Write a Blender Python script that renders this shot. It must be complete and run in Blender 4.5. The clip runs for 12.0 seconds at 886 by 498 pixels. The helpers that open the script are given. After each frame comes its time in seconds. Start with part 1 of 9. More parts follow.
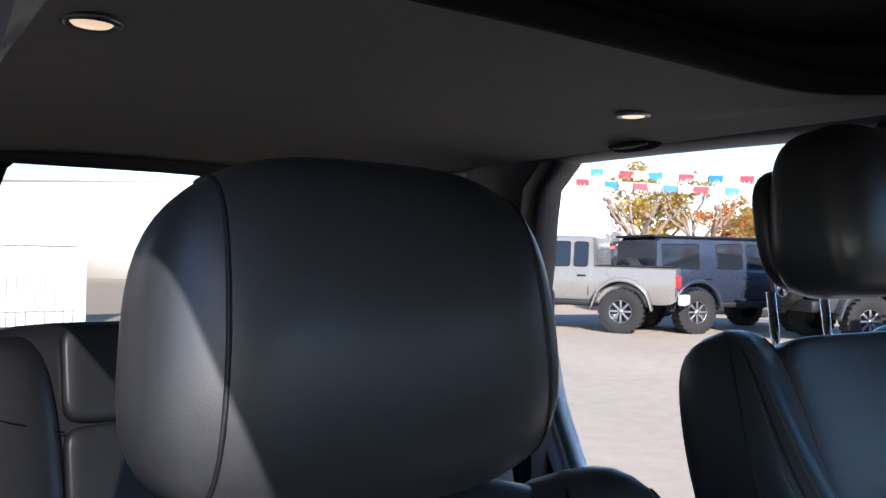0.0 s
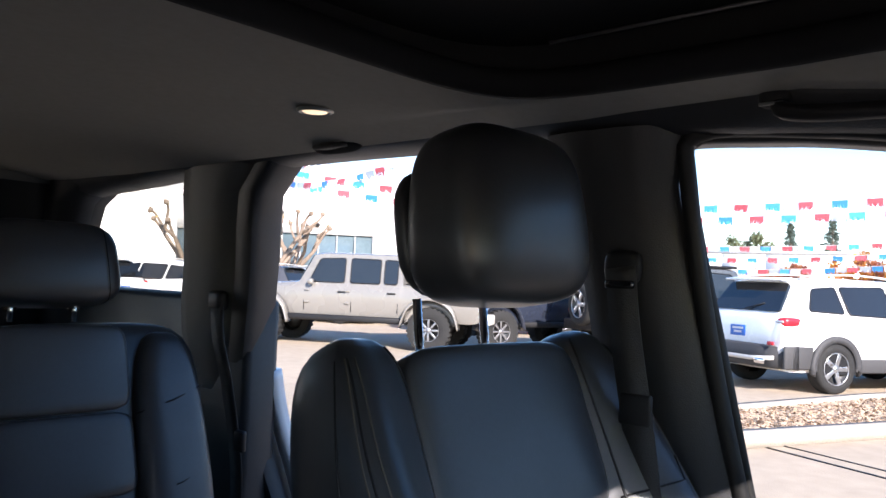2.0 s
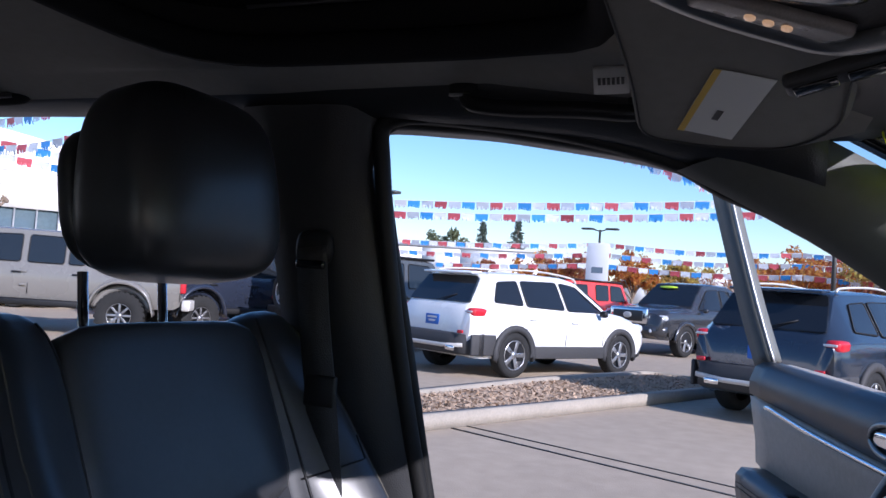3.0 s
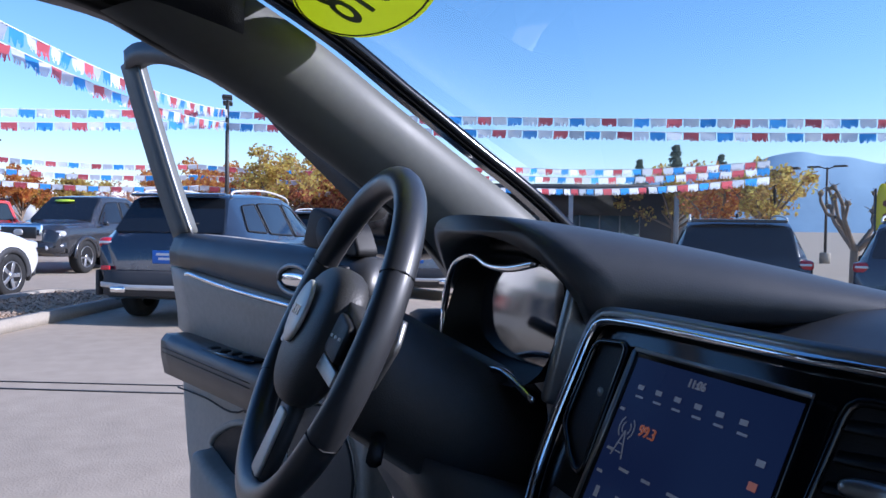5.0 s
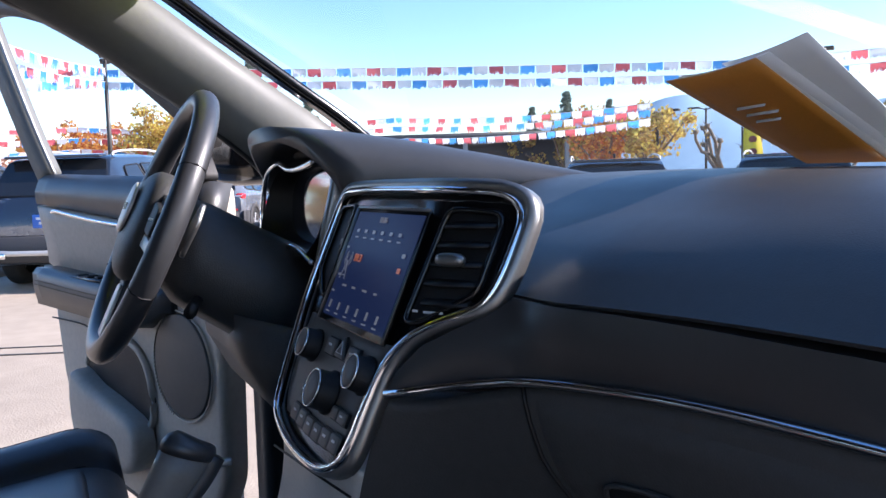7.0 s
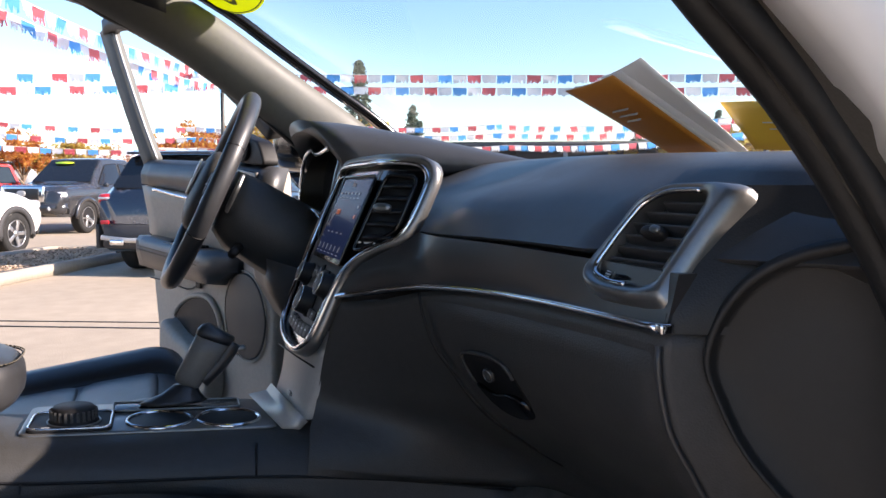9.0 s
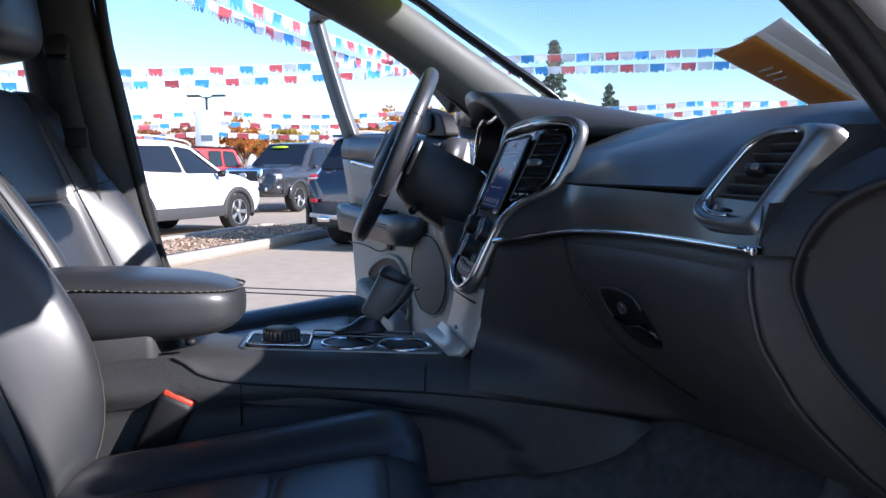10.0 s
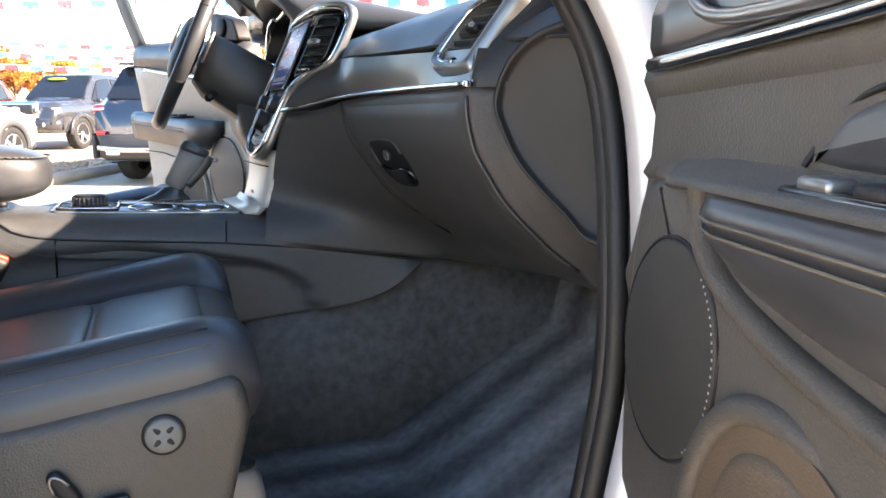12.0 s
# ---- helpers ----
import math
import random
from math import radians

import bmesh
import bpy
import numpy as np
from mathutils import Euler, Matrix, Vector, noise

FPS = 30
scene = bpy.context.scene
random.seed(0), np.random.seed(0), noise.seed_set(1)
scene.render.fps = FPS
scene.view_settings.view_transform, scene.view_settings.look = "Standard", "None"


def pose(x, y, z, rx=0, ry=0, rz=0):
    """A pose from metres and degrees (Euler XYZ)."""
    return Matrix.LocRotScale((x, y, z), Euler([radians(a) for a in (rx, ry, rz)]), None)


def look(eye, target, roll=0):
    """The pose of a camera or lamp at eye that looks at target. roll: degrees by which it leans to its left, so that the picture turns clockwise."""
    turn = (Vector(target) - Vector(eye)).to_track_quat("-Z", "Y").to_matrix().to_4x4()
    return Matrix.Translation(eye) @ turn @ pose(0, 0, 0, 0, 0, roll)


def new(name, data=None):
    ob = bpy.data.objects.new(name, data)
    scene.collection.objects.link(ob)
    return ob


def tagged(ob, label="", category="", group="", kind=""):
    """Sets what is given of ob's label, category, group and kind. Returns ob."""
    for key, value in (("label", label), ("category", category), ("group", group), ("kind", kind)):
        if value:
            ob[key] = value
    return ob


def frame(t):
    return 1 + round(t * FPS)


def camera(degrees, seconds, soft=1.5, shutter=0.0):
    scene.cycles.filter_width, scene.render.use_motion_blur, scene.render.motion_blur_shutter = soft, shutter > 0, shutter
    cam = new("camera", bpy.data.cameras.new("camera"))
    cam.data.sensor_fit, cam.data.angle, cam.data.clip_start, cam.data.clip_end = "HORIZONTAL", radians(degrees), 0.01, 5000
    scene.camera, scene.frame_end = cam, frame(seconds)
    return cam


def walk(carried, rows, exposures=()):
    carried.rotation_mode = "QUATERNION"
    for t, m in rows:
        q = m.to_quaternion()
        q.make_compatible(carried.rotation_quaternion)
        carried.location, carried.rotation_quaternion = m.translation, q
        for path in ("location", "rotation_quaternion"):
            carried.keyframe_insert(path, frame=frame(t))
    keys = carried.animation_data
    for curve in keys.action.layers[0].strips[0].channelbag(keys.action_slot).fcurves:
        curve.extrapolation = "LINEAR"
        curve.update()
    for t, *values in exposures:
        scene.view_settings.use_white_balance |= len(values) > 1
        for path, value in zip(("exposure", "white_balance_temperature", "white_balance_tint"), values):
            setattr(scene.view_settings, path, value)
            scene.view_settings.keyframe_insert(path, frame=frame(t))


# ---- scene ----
cam = camera(57.3, 12.0)
PATH = [
    (0.0, pose(0.703, 0.125, 1.383, 90.60, -1.11, 144.45)),
    (0.5, pose(0.608, 0.180, 1.373, 90.32, -1.25, 144.61)),
    (1.0, pose(0.537, 0.195, 1.359, 90.71, -1.67, 143.06)),
    (1.5, pose(0.486, 0.205, 1.367, 91.37, -2.20, 139.01)),
    (2.0, pose(0.443, 0.206, 1.368, 92.32, -2.40, 131.99)),
    (2.5, pose(0.414, 0.203, 1.358, 92.47, -3.52, 121.81)),
    (3.0, pose(0.405, 0.210, 1.357, 92.65, -4.11, 111.44)),
    (3.5, pose(0.396, 0.224, 1.355, 92.57, -4.23, 100.61)),
    (3.7, pose(0.396, 0.228, 1.345, 92.68, -4.45, 95.53)),
    (5.3, pose(0.468, 0.169, 1.252, 86.95, 0.39, 67.17)),
    (5.5, pose(0.487, 0.172, 1.244, 86.15, 1.12, 65.29)),
    (6.0, pose(0.554, 0.197, 1.226, 85.53, 1.62, 63.86)),
    (6.5, pose(0.646, 0.205, 1.203, 85.30, 1.56, 63.68)),
    (7.0, pose(0.737, 0.211, 1.202, 85.06, 1.69, 63.76)),
    (7.2, pose(0.774, 0.211, 1.202, 85.03, 1.62, 63.78)),
    (8.8, pose(1.073, 0.231, 1.161, 85.27, -0.17, 67.48)),
    (9.0, pose(1.116, 0.255, 1.160, 85.64, -0.08, 70.96)),
    (9.5, pose(1.200, 0.270, 1.154, 85.58, 0.72, 79.32)),
    (10.0, pose(1.268, 0.276, 1.126, 84.38, 0.38, 84.58)),
    (10.5, pose(1.352, 0.258, 1.096, 82.90, -1.61, 85.67)),
    (11.0, pose(1.447, 0.229, 1.050, 82.07, -2.22, 84.83)),
    (11.5, pose(1.490, 0.235, 1.011, 81.50, -2.14, 83.88)),
    (12.0, pose(1.512, 0.259, 1.029, 79.94, 0.41, 70.78)),
]
EXPO = [(0.0, 1.3, 6000, 17), (1.0, 1.68, 6050, 17), (1.5, 1.9, 6150, 18), (2.0, 1.62, 6350, 18), (2.5, 0.7, 5750, 22), (3.5, 0.5, 5600, 22), (5.5, 0.7, 5400, 21), (6.0, 0.8, 5550, 21), (6.5, 1.32, 6000, 22), (7.0, 1.45, 6200, 22), (9.0, 1.45, 7150, 22), (9.5, 1.2, 6550, 21), (10.0, 1.2, 5900, 18), (10.5, 1.4, 5700, 17), (11.0, 2.2, 6550, 16), (11.5, 2.8, 7450, 18), (12.0, 3.05, 8050, 19)]
walk(cam, PATH, EXPO)

# ---------------------------------------------------------------- light
world = bpy.data.worlds.new("sky")
scene.world = world
world.use_nodes = True
SUN_EL, SUN_AZ = 27.5, 25.0          # degrees; azimuth from +y towards +x
_n = world.node_tree.nodes
_sky = _n.new("ShaderNodeTexSky")
_sky.sky_type = "NISHITA"
_sky.sun_disc = False
_sky.sun_elevation, _sky.sun_rotation = radians(SUN_EL), radians(SUN_AZ)
_sky.air_density, _sky.dust_density, _sky.ozone_density = 1.0, 0.4, 2.0
_hs = _n.new("ShaderNodeHueSaturation")
_hs.inputs["Saturation"].default_value = 1.22
world.node_tree.links.new(_sky.outputs[0], _hs.inputs["Color"])
world.node_tree.links.new(_hs.outputs[0], _n["Background"].inputs["Color"])
_n["Background"].inputs["Strength"].default_value = 0.13
_sl = bpy.data.lights.new("sun", "SUN")
_sl.energy, _sl.angle, _sl.color = 5.0, radians(0.6), (1.0, 0.94, 0.85)
sun = new("sun", _sl)
_a, _e = radians(SUN_AZ), radians(SUN_EL)
sun.matrix_world = look((0, 0, 30), (-30 * math.sin(_a) * math.cos(_e), -30 * math.cos(_a) * math.cos(_e), 30 - 30 * math.sin(_e)))

# ---------------------------------------------------------------- materials
MATS = {}


def mat(name, col, rough=0.5, metal=0.0, vary=0.15, scale=6.0, bump=0.0, bscale=300.0, spec=0.5, coat=0.0, grime=None, rand=0.0):
    """Principled surface with stains at one scale, grain at another and a fine relief."""
    m = bpy.data.materials.new(name)
    m.use_nodes = True
    nt = m.node_tree
    b = nt.nodes["Principled BSDF"]
    N, L = nt.nodes.new, nt.links.new
    b.inputs["Metallic"].default_value = metal
    b.inputs["Specular IOR Level"].default_value = spec
    b.inputs["Coat Weight"].default_value = coat
    b.inputs["Coat Roughness"].default_value = 0.05
    tc = N("ShaderNodeTexCoord")
    n1 = N("ShaderNodeTexNoise")
    n1.inputs["Scale"].default_value, n1.inputs["Detail"].default_value = scale, 6
    n2 = N("ShaderNodeTexNoise")
    n2.inputs["Scale"].default_value, n2.inputs["Detail"].default_value = scale * 14, 3
    L(tc.outputs["Object"], n1.inputs["Vector"])
    L(tc.outputs["Object"], n2.inputs["Vector"])
    mix = N("ShaderNodeMix")
    mix.inputs[0].default_value = 0.45
    L(n1.outputs["Fac"], mix.inputs[2])
    L(n2.outputs["Fac"], mix.inputs[3])
    ramp = N("ShaderNodeMapRange")
    ramp.inputs["From Min"].default_value, ramp.inputs["From Max"].default_value = 0.3, 0.7
    ramp.inputs["To Min"].default_value, ramp.inputs["To Max"].default_value = 1 - vary, 1 + vary
    L(mix.outputs[0], ramp.inputs["Value"])
    hsv = N("ShaderNodeHueSaturation")
    hsv.inputs["Color"].default_value = (*col, 1)
    if rand:
        oi = N("ShaderNodeObjectInfo")
        r2 = N("ShaderNodeMapRange")
        r2.inputs["To Min"].default_value, r2.inputs["To Max"].default_value = 1 - rand, 1 + rand
        mu = N("ShaderNodeMath")
        mu.operation = "MULTIPLY"
        L(oi.outputs["Random"], r2.inputs["Value"])
        L(r2.outputs[0], mu.inputs[0])
        L(ramp.outputs[0], mu.inputs[1])
        L(mu.outputs[0], hsv.inputs["Value"])
    else:
        L(ramp.outputs[0], hsv.inputs["Value"])
    L(hsv.outputs[0], b.inputs["Base Color"])
    rr = N("ShaderNodeMapRange")
    rr.inputs["From Min"].default_value, rr.inputs["From Max"].default_value = 0.3, 0.7
    rr.inputs["To Min"].default_value, rr.inputs["To Max"].default_value = max(0.02, rough * 0.85), min(1, rough * 1.15)
    L(n1.outputs["Fac"], rr.inputs["Value"])
    L(rr.outputs[0], b.inputs["Roughness"])
    if bump:
        v = N("ShaderNodeTexVoronoi")
        v.inputs["Scale"].default_value = bscale
        L(tc.outputs["Object"], v.inputs["Vector"])
        bp = N("ShaderNodeBump")
        bp.inputs["Strength"].default_value, bp.inputs["Distance"].default_value = bump, 0.6 / bscale
        L(v.outputs["Distance"], bp.inputs["Height"])
        L(bp.outputs[0], b.inputs["Normal"])
    MATS[name] = m
    return m


def plain(name, col, rough=0.5, metal=0.0, emit=None, strength=1.0, alpha=None):
    m = bpy.data.materials.new(name)
    m.use_nodes = True
    b = m.node_tree.nodes["Principled BSDF"]
    b.inputs["Base Color"].default_value = (*col, 1)
    b.inputs["Roughness"].default_value = rough
    b.inputs["Metallic"].default_value = metal
    if emit:
        b.inputs["Emission Color"].default_value = (*emit, 1)
        b.inputs["Emission Strength"].default_value = strength
    MATS[name] = m
    return m


def pane_mat(name, tint, gloss=0.12):
    """Thin glass: see-through with a tint, and a mirror sheen."""
    m = bpy.data.materials.new(name)
    m.use_nodes = True
    nt = m.node_tree
    nt.nodes.clear()
    N, L = nt.nodes.new, nt.links.new
    out, mx, tr, gl, lw = N("ShaderNodeOutputMaterial"), N("ShaderNodeMixShader"), N("ShaderNodeBsdfTransparent"), N("ShaderNodeBsdfGlossy"), N("ShaderNodeLayerWeight")
    lw.inputs["Blend"].default_value = 0.5
    pw = N("ShaderNodeMath")
    pw.operation, pw.inputs[1].default_value = "POWER", 4.0
    mr = N("ShaderNodeMapRange")
    mr.inputs["To Min"].default_value, mr.inputs["To Max"].default_value = gloss * 0.4, 0.75
    tr.inputs["Color"].default_value = (*tint, 1)
    gl.inputs["Roughness"].default_value = 0.02
    L(lw.outputs["Facing"], pw.inputs[0])
    L(pw.outputs[0], mr.inputs["Value"])
    L(mr.outputs[0], mx.inputs[0])
    L(tr.outputs[0], mx.inputs[1])
    L(gl.outputs[0], mx.inputs[2])
    L(mx.outputs[0], out.inputs["Surface"])
    MATS[name] = m
    return m


LEATHER = mat("black_leather", (0.022, 0.023, 0.026), 0.55, 0, 0.18, 9, 0.08, 700, 0.45, 0.55)
LEATHER_MATT = mat("perforated_leather", (0.025, 0.026, 0.029), 0.58, 0, 0.18, 9, 0.12, 420, 0.45, 0.55)
for _m in (LEATHER, LEATHER_MATT):
    _m.node_tree.nodes["Principled BSDF"].inputs["Coat Roughness"].default_value = 0.30
SOFT = mat("soft_dash_plastic", (0.032, 0.033, 0.035), 0.44, 0, 0.14, 7, 0.10, 700, 0.75)
HARD = mat("hard_dark_plastic", (0.045, 0.045, 0.045), 0.5, 0, 0.14, 7, 0.22, 520, 0.4)
BLACK = mat("matt_black_plastic", (0.008, 0.008, 0.009), 0.55, 0, 0.15, 8, 0.15, 500, 0.35)
GLOSS = mat("gloss_black", (0.006, 0.006, 0.007), 0.14, 0, 0.1, 8, 0, 300, 0.5)
WOODTRIM = mat("dark_gloss_trim", (0.030, 0.029, 0.030), 0.34, 0.15, 0.10, 10, 0, 300, 0.9, 0.12)
LINER = mat("grey_headliner_fabric", (0.27, 0.255, 0.23), 0.95, 0, 0.08, 5, 0.3, 700, 0.1)
DKLINER = mat("black_headliner_fabric", (0.016, 0.016, 0.017), 0.95, 0, 0.1, 5, 0.3, 700, 0.1)
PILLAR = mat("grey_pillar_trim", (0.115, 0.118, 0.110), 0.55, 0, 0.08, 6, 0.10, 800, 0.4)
# door trim, its colour lightened for light bounced onto the driver door
DOORTRIM = mat("paled_door_trim", (0.43, 0.375, 0.31), 0.52, 0, 0.12, 6, 0.25, 420, 0.4)
# pale colour that paints dotted highlights on the speaker grille
GRILLE_HIGHLIGHT = mat("pale_highlight", (0.35, 0.33, 0.30), 0.7, 0, 0.1, 40)
# warm light on the map pocket is put into this brown
POCKET = mat("pocket_lit_brown", (0.085, 0.062, 0.042), 0.5, 0, 0.12, 6, 0.2, 420, 0.4)
SHIELDDK = mat("dark_grille_plastic", (0.030, 0.030, 0.028), 0.55, 0, 0.12, 6, 0.3, 700, 0.3)
SHIELDLT = mat("grip_insert_plastic", (0.16, 0.15, 0.135), 0.45, 0, 0.1, 20)
# seat shield colour; also passenger door and pillar trim, darkened for shade
SHIELD_SHADETRIM = mat("shield_and_shaded_trim", (0.056, 0.051, 0.044), 0.5, 0, 0.12, 6, 0.25, 420, 0.4)
# dash end plastic with the door's shade put into its colour
CAPTRIM = mat("shaded_end_cap_plastic", (0.016, 0.0165, 0.017), 0.55, 0, 0.12, 6, 0.15, 600, 0.35)
BLACKTRIM = mat("black_pillar_trim", (0.023, 0.0235, 0.025), 0.5, 0, 0.12, 6, 0.2, 450, 0.5)
CARPET = mat("black_carpet", (0.15, 0.148, 0.148), 0.98, 0, 0.45, 4, 0.5, 600, 0.1)
# vacuum stripes in the carpet pile
_cn = CARPET.node_tree
_wv, _wm, _wx = _cn.nodes.new("ShaderNodeTexWave"), _cn.nodes.new("ShaderNodeMapRange"), _cn.nodes.new("ShaderNodeMix")
_wv.inputs["Scale"].default_value, _wv.inputs["Distortion"].default_value, _wv.inputs["Detail"].default_value = 2.6, 2.5, 2.0
_wm.inputs["To Min"].default_value, _wm.inputs["To Max"].default_value = 0.6, 1.35
_wx.data_type, _wx.blend_type = "RGBA", "MULTIPLY"
_wx.inputs[0].default_value = 1.0
_cb = _cn.nodes["Principled BSDF"].inputs["Base Color"]
_src = _cb.links[0].from_socket
_cn.links.new(_wv.outputs["Fac"], _wm.inputs["Value"])
_cn.links.new(_src, _wx.inputs[6])
_cn.links.new(_wm.outputs[0], _wx.inputs[7])
_cn.links.new(_wx.outputs[2], _cb)
_tc = [n for n in _cn.nodes if n.type == "TEX_COORD"][0]
_cn.links.new(_tc.outputs["Object"], _wv.inputs["Vector"])
CHROME = mat("chrome", (0.72, 0.73, 0.75), 0.12, 1.0, 0.05, 20)
SATIN = mat("satin_silver", (0.26, 0.26, 0.255), 0.36, 0.85, 0.08, 20)
SILVER = mat("light_silver_plastic", (0.60, 0.575, 0.535), 0.42, 0.35, 0.08, 20)
RUBBER = mat("rubber_seal", (0.010, 0.010, 0.010), 0.55, 0, 0.15, 12, 0.1, 300, 0.4)
WHITEPAINT = mat("white_car_paint", (0.80, 0.80, 0.79), 0.22, 0, 0.03, 2, 0, 300, 0.5, 0.6)
STITCH = mat("tan_thread", (0.085, 0.076, 0.058), 0.8, 0, 0.2, 60)
BELT = mat("seat_belt_webbing", (0.018, 0.018, 0.019), 0.7, 0, 0.2, 30, 0.5, 500)
RED = plain("red_button", (0.65, 0.05, 0.02), 0.4)
GLASS = pane_mat("clear_glass", (0.93, 0.97, 0.95), 0.12)
TINT = pane_mat("tinted_glass", (0.62, 0.62, 0.58), 0.12)
PRIVACY = pane_mat("privacy_glass", (0.14, 0.14, 0.14), 0.12)
CONTROL = mat("grey_control_plastic", (0.105, 0.098, 0.092), 0.5, 0, 0.10, 12, 0.08, 600, 0.4)
SCREEN = plain("screen_glass", (0.002, 0.003, 0.006), 0.22, 0, (0.014, 0.027, 0.085), 0.22)
SCREEN.node_tree.nodes["Principled BSDF"].inputs["Specular IOR Level"].default_value = 0.04
ICON = plain("screen_icons", (0.1, 0.1, 0.1), 0.3, 0, (0.75, 0.8, 0.9), 0.042)
ICON_RED = plain("screen_orange", (0.1, 0.05, 0.02), 0.3, 0, (0.9, 0.25, 0.1), 0.10)
MARK = plain("white_marking", (0.6, 0.6, 0.6), 0.5)


# ---------------------------------------------------------------- mesh tools
def finish(name, bm, material, parent=None, label="", smooth=True):
    me = bpy.data.meshes.new(name)
    bmesh.ops.recalc_face_normals(bm, faces=bm.faces[:])
    bm.to_mesh(me)
    bm.free()
    me.materials.append(material)
    for p in me.polygons:
        p.use_smooth = smooth
    ob = new(name, me)
    if parent:
        ob.parent = parent
    if label:
        ob["label"] = label
    return ob


def part(name, bm, material, parent, label="", smooth=True):
    return finish(name, bm, material, parent, label, smooth)


def thing(name, label, category, m=None, group="", kind=""):
    ob = new(name)
    ob.empty_display_size = 0.1
    if m is not None:
        ob.matrix_world = m
    return tagged(ob, label, category, group, kind)


def auto(ob, deg=35):
    """Sharp edges where faces meet at more than the angle."""
    ob.data.set_sharp_from_angle(angle=radians(deg))
    return ob


def box(sx, sy, sz, c=(0, 0, 0), bev=0.0, seg=2, m=None):
    bm = bmesh.new()
    bmesh.ops.create_cube(bm, size=1)
    bmesh.ops.scale(bm, vec=(sx, sy, sz), verts=bm.verts)
    if bev:
        bmesh.ops.bevel(bm, geom=bm.edges[:], offset=bev, segments=seg, profile=0.5, affect="EDGES")
    if m is not None:
        bmesh.ops.transform(bm, matrix=m, verts=bm.verts)
    bmesh.ops.translate(bm, vec=c, verts=bm.verts)
    return bm


def pad(sx, sy, sz, c=(0, 0, 0), n=8, e=4.0, m=None, fn=None):
    """A padded block: a cube rounded towards a superellipsoid of power e. fn moves each unit point first."""
    bm = bmesh.new()
    bmesh.ops.create_cube(bm, size=2)
    bmesh.ops.subdivide_edges(bm, edges=bm.edges[:], cuts=n, use_grid_fill=True)
    for v in bm.verts:
        p = v.co
        k = (abs(p.x) ** e + abs(p.y) ** e + abs(p.z) ** e) ** (1 / e)
        q = p / k
        if fn:
            q = Vector(fn(q))
        v.co = Vector((q.x * sx / 2, q.y * sy / 2, q.z * sz / 2))
    if m is not None:
        bmesh.ops.transform(bm, matrix=m, verts=bm.verts)
    bmesh.ops.translate(bm, vec=c, verts=bm.verts)
    return bm


def loft(rings, caps=True, closed=True):
    bm = bmesh.new()
    vs = [[bm.verts.new(p) for p in r] for r in rings]
    n = len(rings[0])
    for a, b in zip(vs, vs[1:]):
        for i in range(n if closed else n - 1):
            j = (i + 1) % n
            try:
                bm.faces.new((a[i], a[j], b[j], b[i]))
            except ValueError:
                pass
    if caps and closed:
        for r in (vs[0], vs[-1]):
            try:
                bm.faces.new(r)
            except ValueError:
                pass
    return bm


def sweep(points, section, up=(0, 0, 1), closed=False):
    """Carries a small closed section (u sideways, v up) along a line of points."""
    pts = [Vector(p) for p in points]
    rings = []
    for i, p in enumerate(pts):
        a = pts[i - 1] if (i or closed) else p
        b = pts[(i + 1) % len(pts)] if (i < len(pts) - 1 or closed) else p
        d = (b - a).normalized()
        s = d.cross(Vector(up))
        s = s.normalized() if s.length > 1e-5 else Vector((1, 0, 0))
        w = s.cross(d).normalized()
        rings.append([p + s * u + w * v for u, v in section])
    if closed:
        rings.append(rings[0])
    bm = loft(rings, caps=not closed)
    if closed:
        bmesh.ops.remove_doubles(bm, verts=bm.verts, dist=1e-6)
    return bm


def circle(r, n=10):
    return [(r * math.cos(2 * math.pi * i / n), r * math.sin(2 * math.pi * i / n)) for i in range(n)]


def rect(w, h):
    return [(-w / 2, -h / 2), (w / 2, -h / 2), (w / 2, h / 2), (-w / 2, h / 2)]


def spline(pts, n=8, closed=False):
    """A smooth line through the points."""
    P = [Vector(p) for p in pts]
    out = []
    m = len(P)
    for i in range(m if closed else m - 1):
        p0 = P[i - 1] if (i or closed) else P[0]
        p1, p2 = P[i], P[(i + 1) % m]
        p3 = P[(i + 2) % m] if (i + 2 < m or closed) else P[-1]
        for k in range(n):
            t = k / n
            out.append(0.5 * (2 * p1 + (p2 - p0) * t + (2 * p0 - 5 * p1 + 4 * p2 - p3) * t * t + (3 * p1 - p0 - 3 * p2 + p3) * t ** 3))
    if not closed:
        out.append(P[-1])
    return out


def tube(points, r, n=8, closed=False, up=(0, 0, 1)):
    return sweep(points, circle(r, n), up, closed)


def slab(outline, depth, m=None, bev=0.0, seg=2):
    """A flat outline (x, y) raised to the depth along z, its rim rounded."""
    bm = bmesh.new()
    f = bm.faces.new([bm.verts.new((x, y, 0)) for x, y in outline])
    bmesh.ops.recalc_face_normals(bm, faces=[f])
    r = bmesh.ops.extrude_face_region(bm, geom=[f])
    vs = [v for v in r["geom"] if isinstance(v, bmesh.types.BMVert)]
    bmesh.ops.translate(bm, vec=(0, 0, depth), verts=vs)
    if bev:
        es = [e for e in bm.edges if all(abs(v.co.z - depth) < 1e-6 for v in e.verts)]
        bmesh.ops.bevel(bm, geom=es, offset=bev, segments=seg, profile=0.5, affect="EDGES")
    if m is not None:
        bmesh.ops.transform(bm, matrix=m, verts=bm.verts)
    return bm


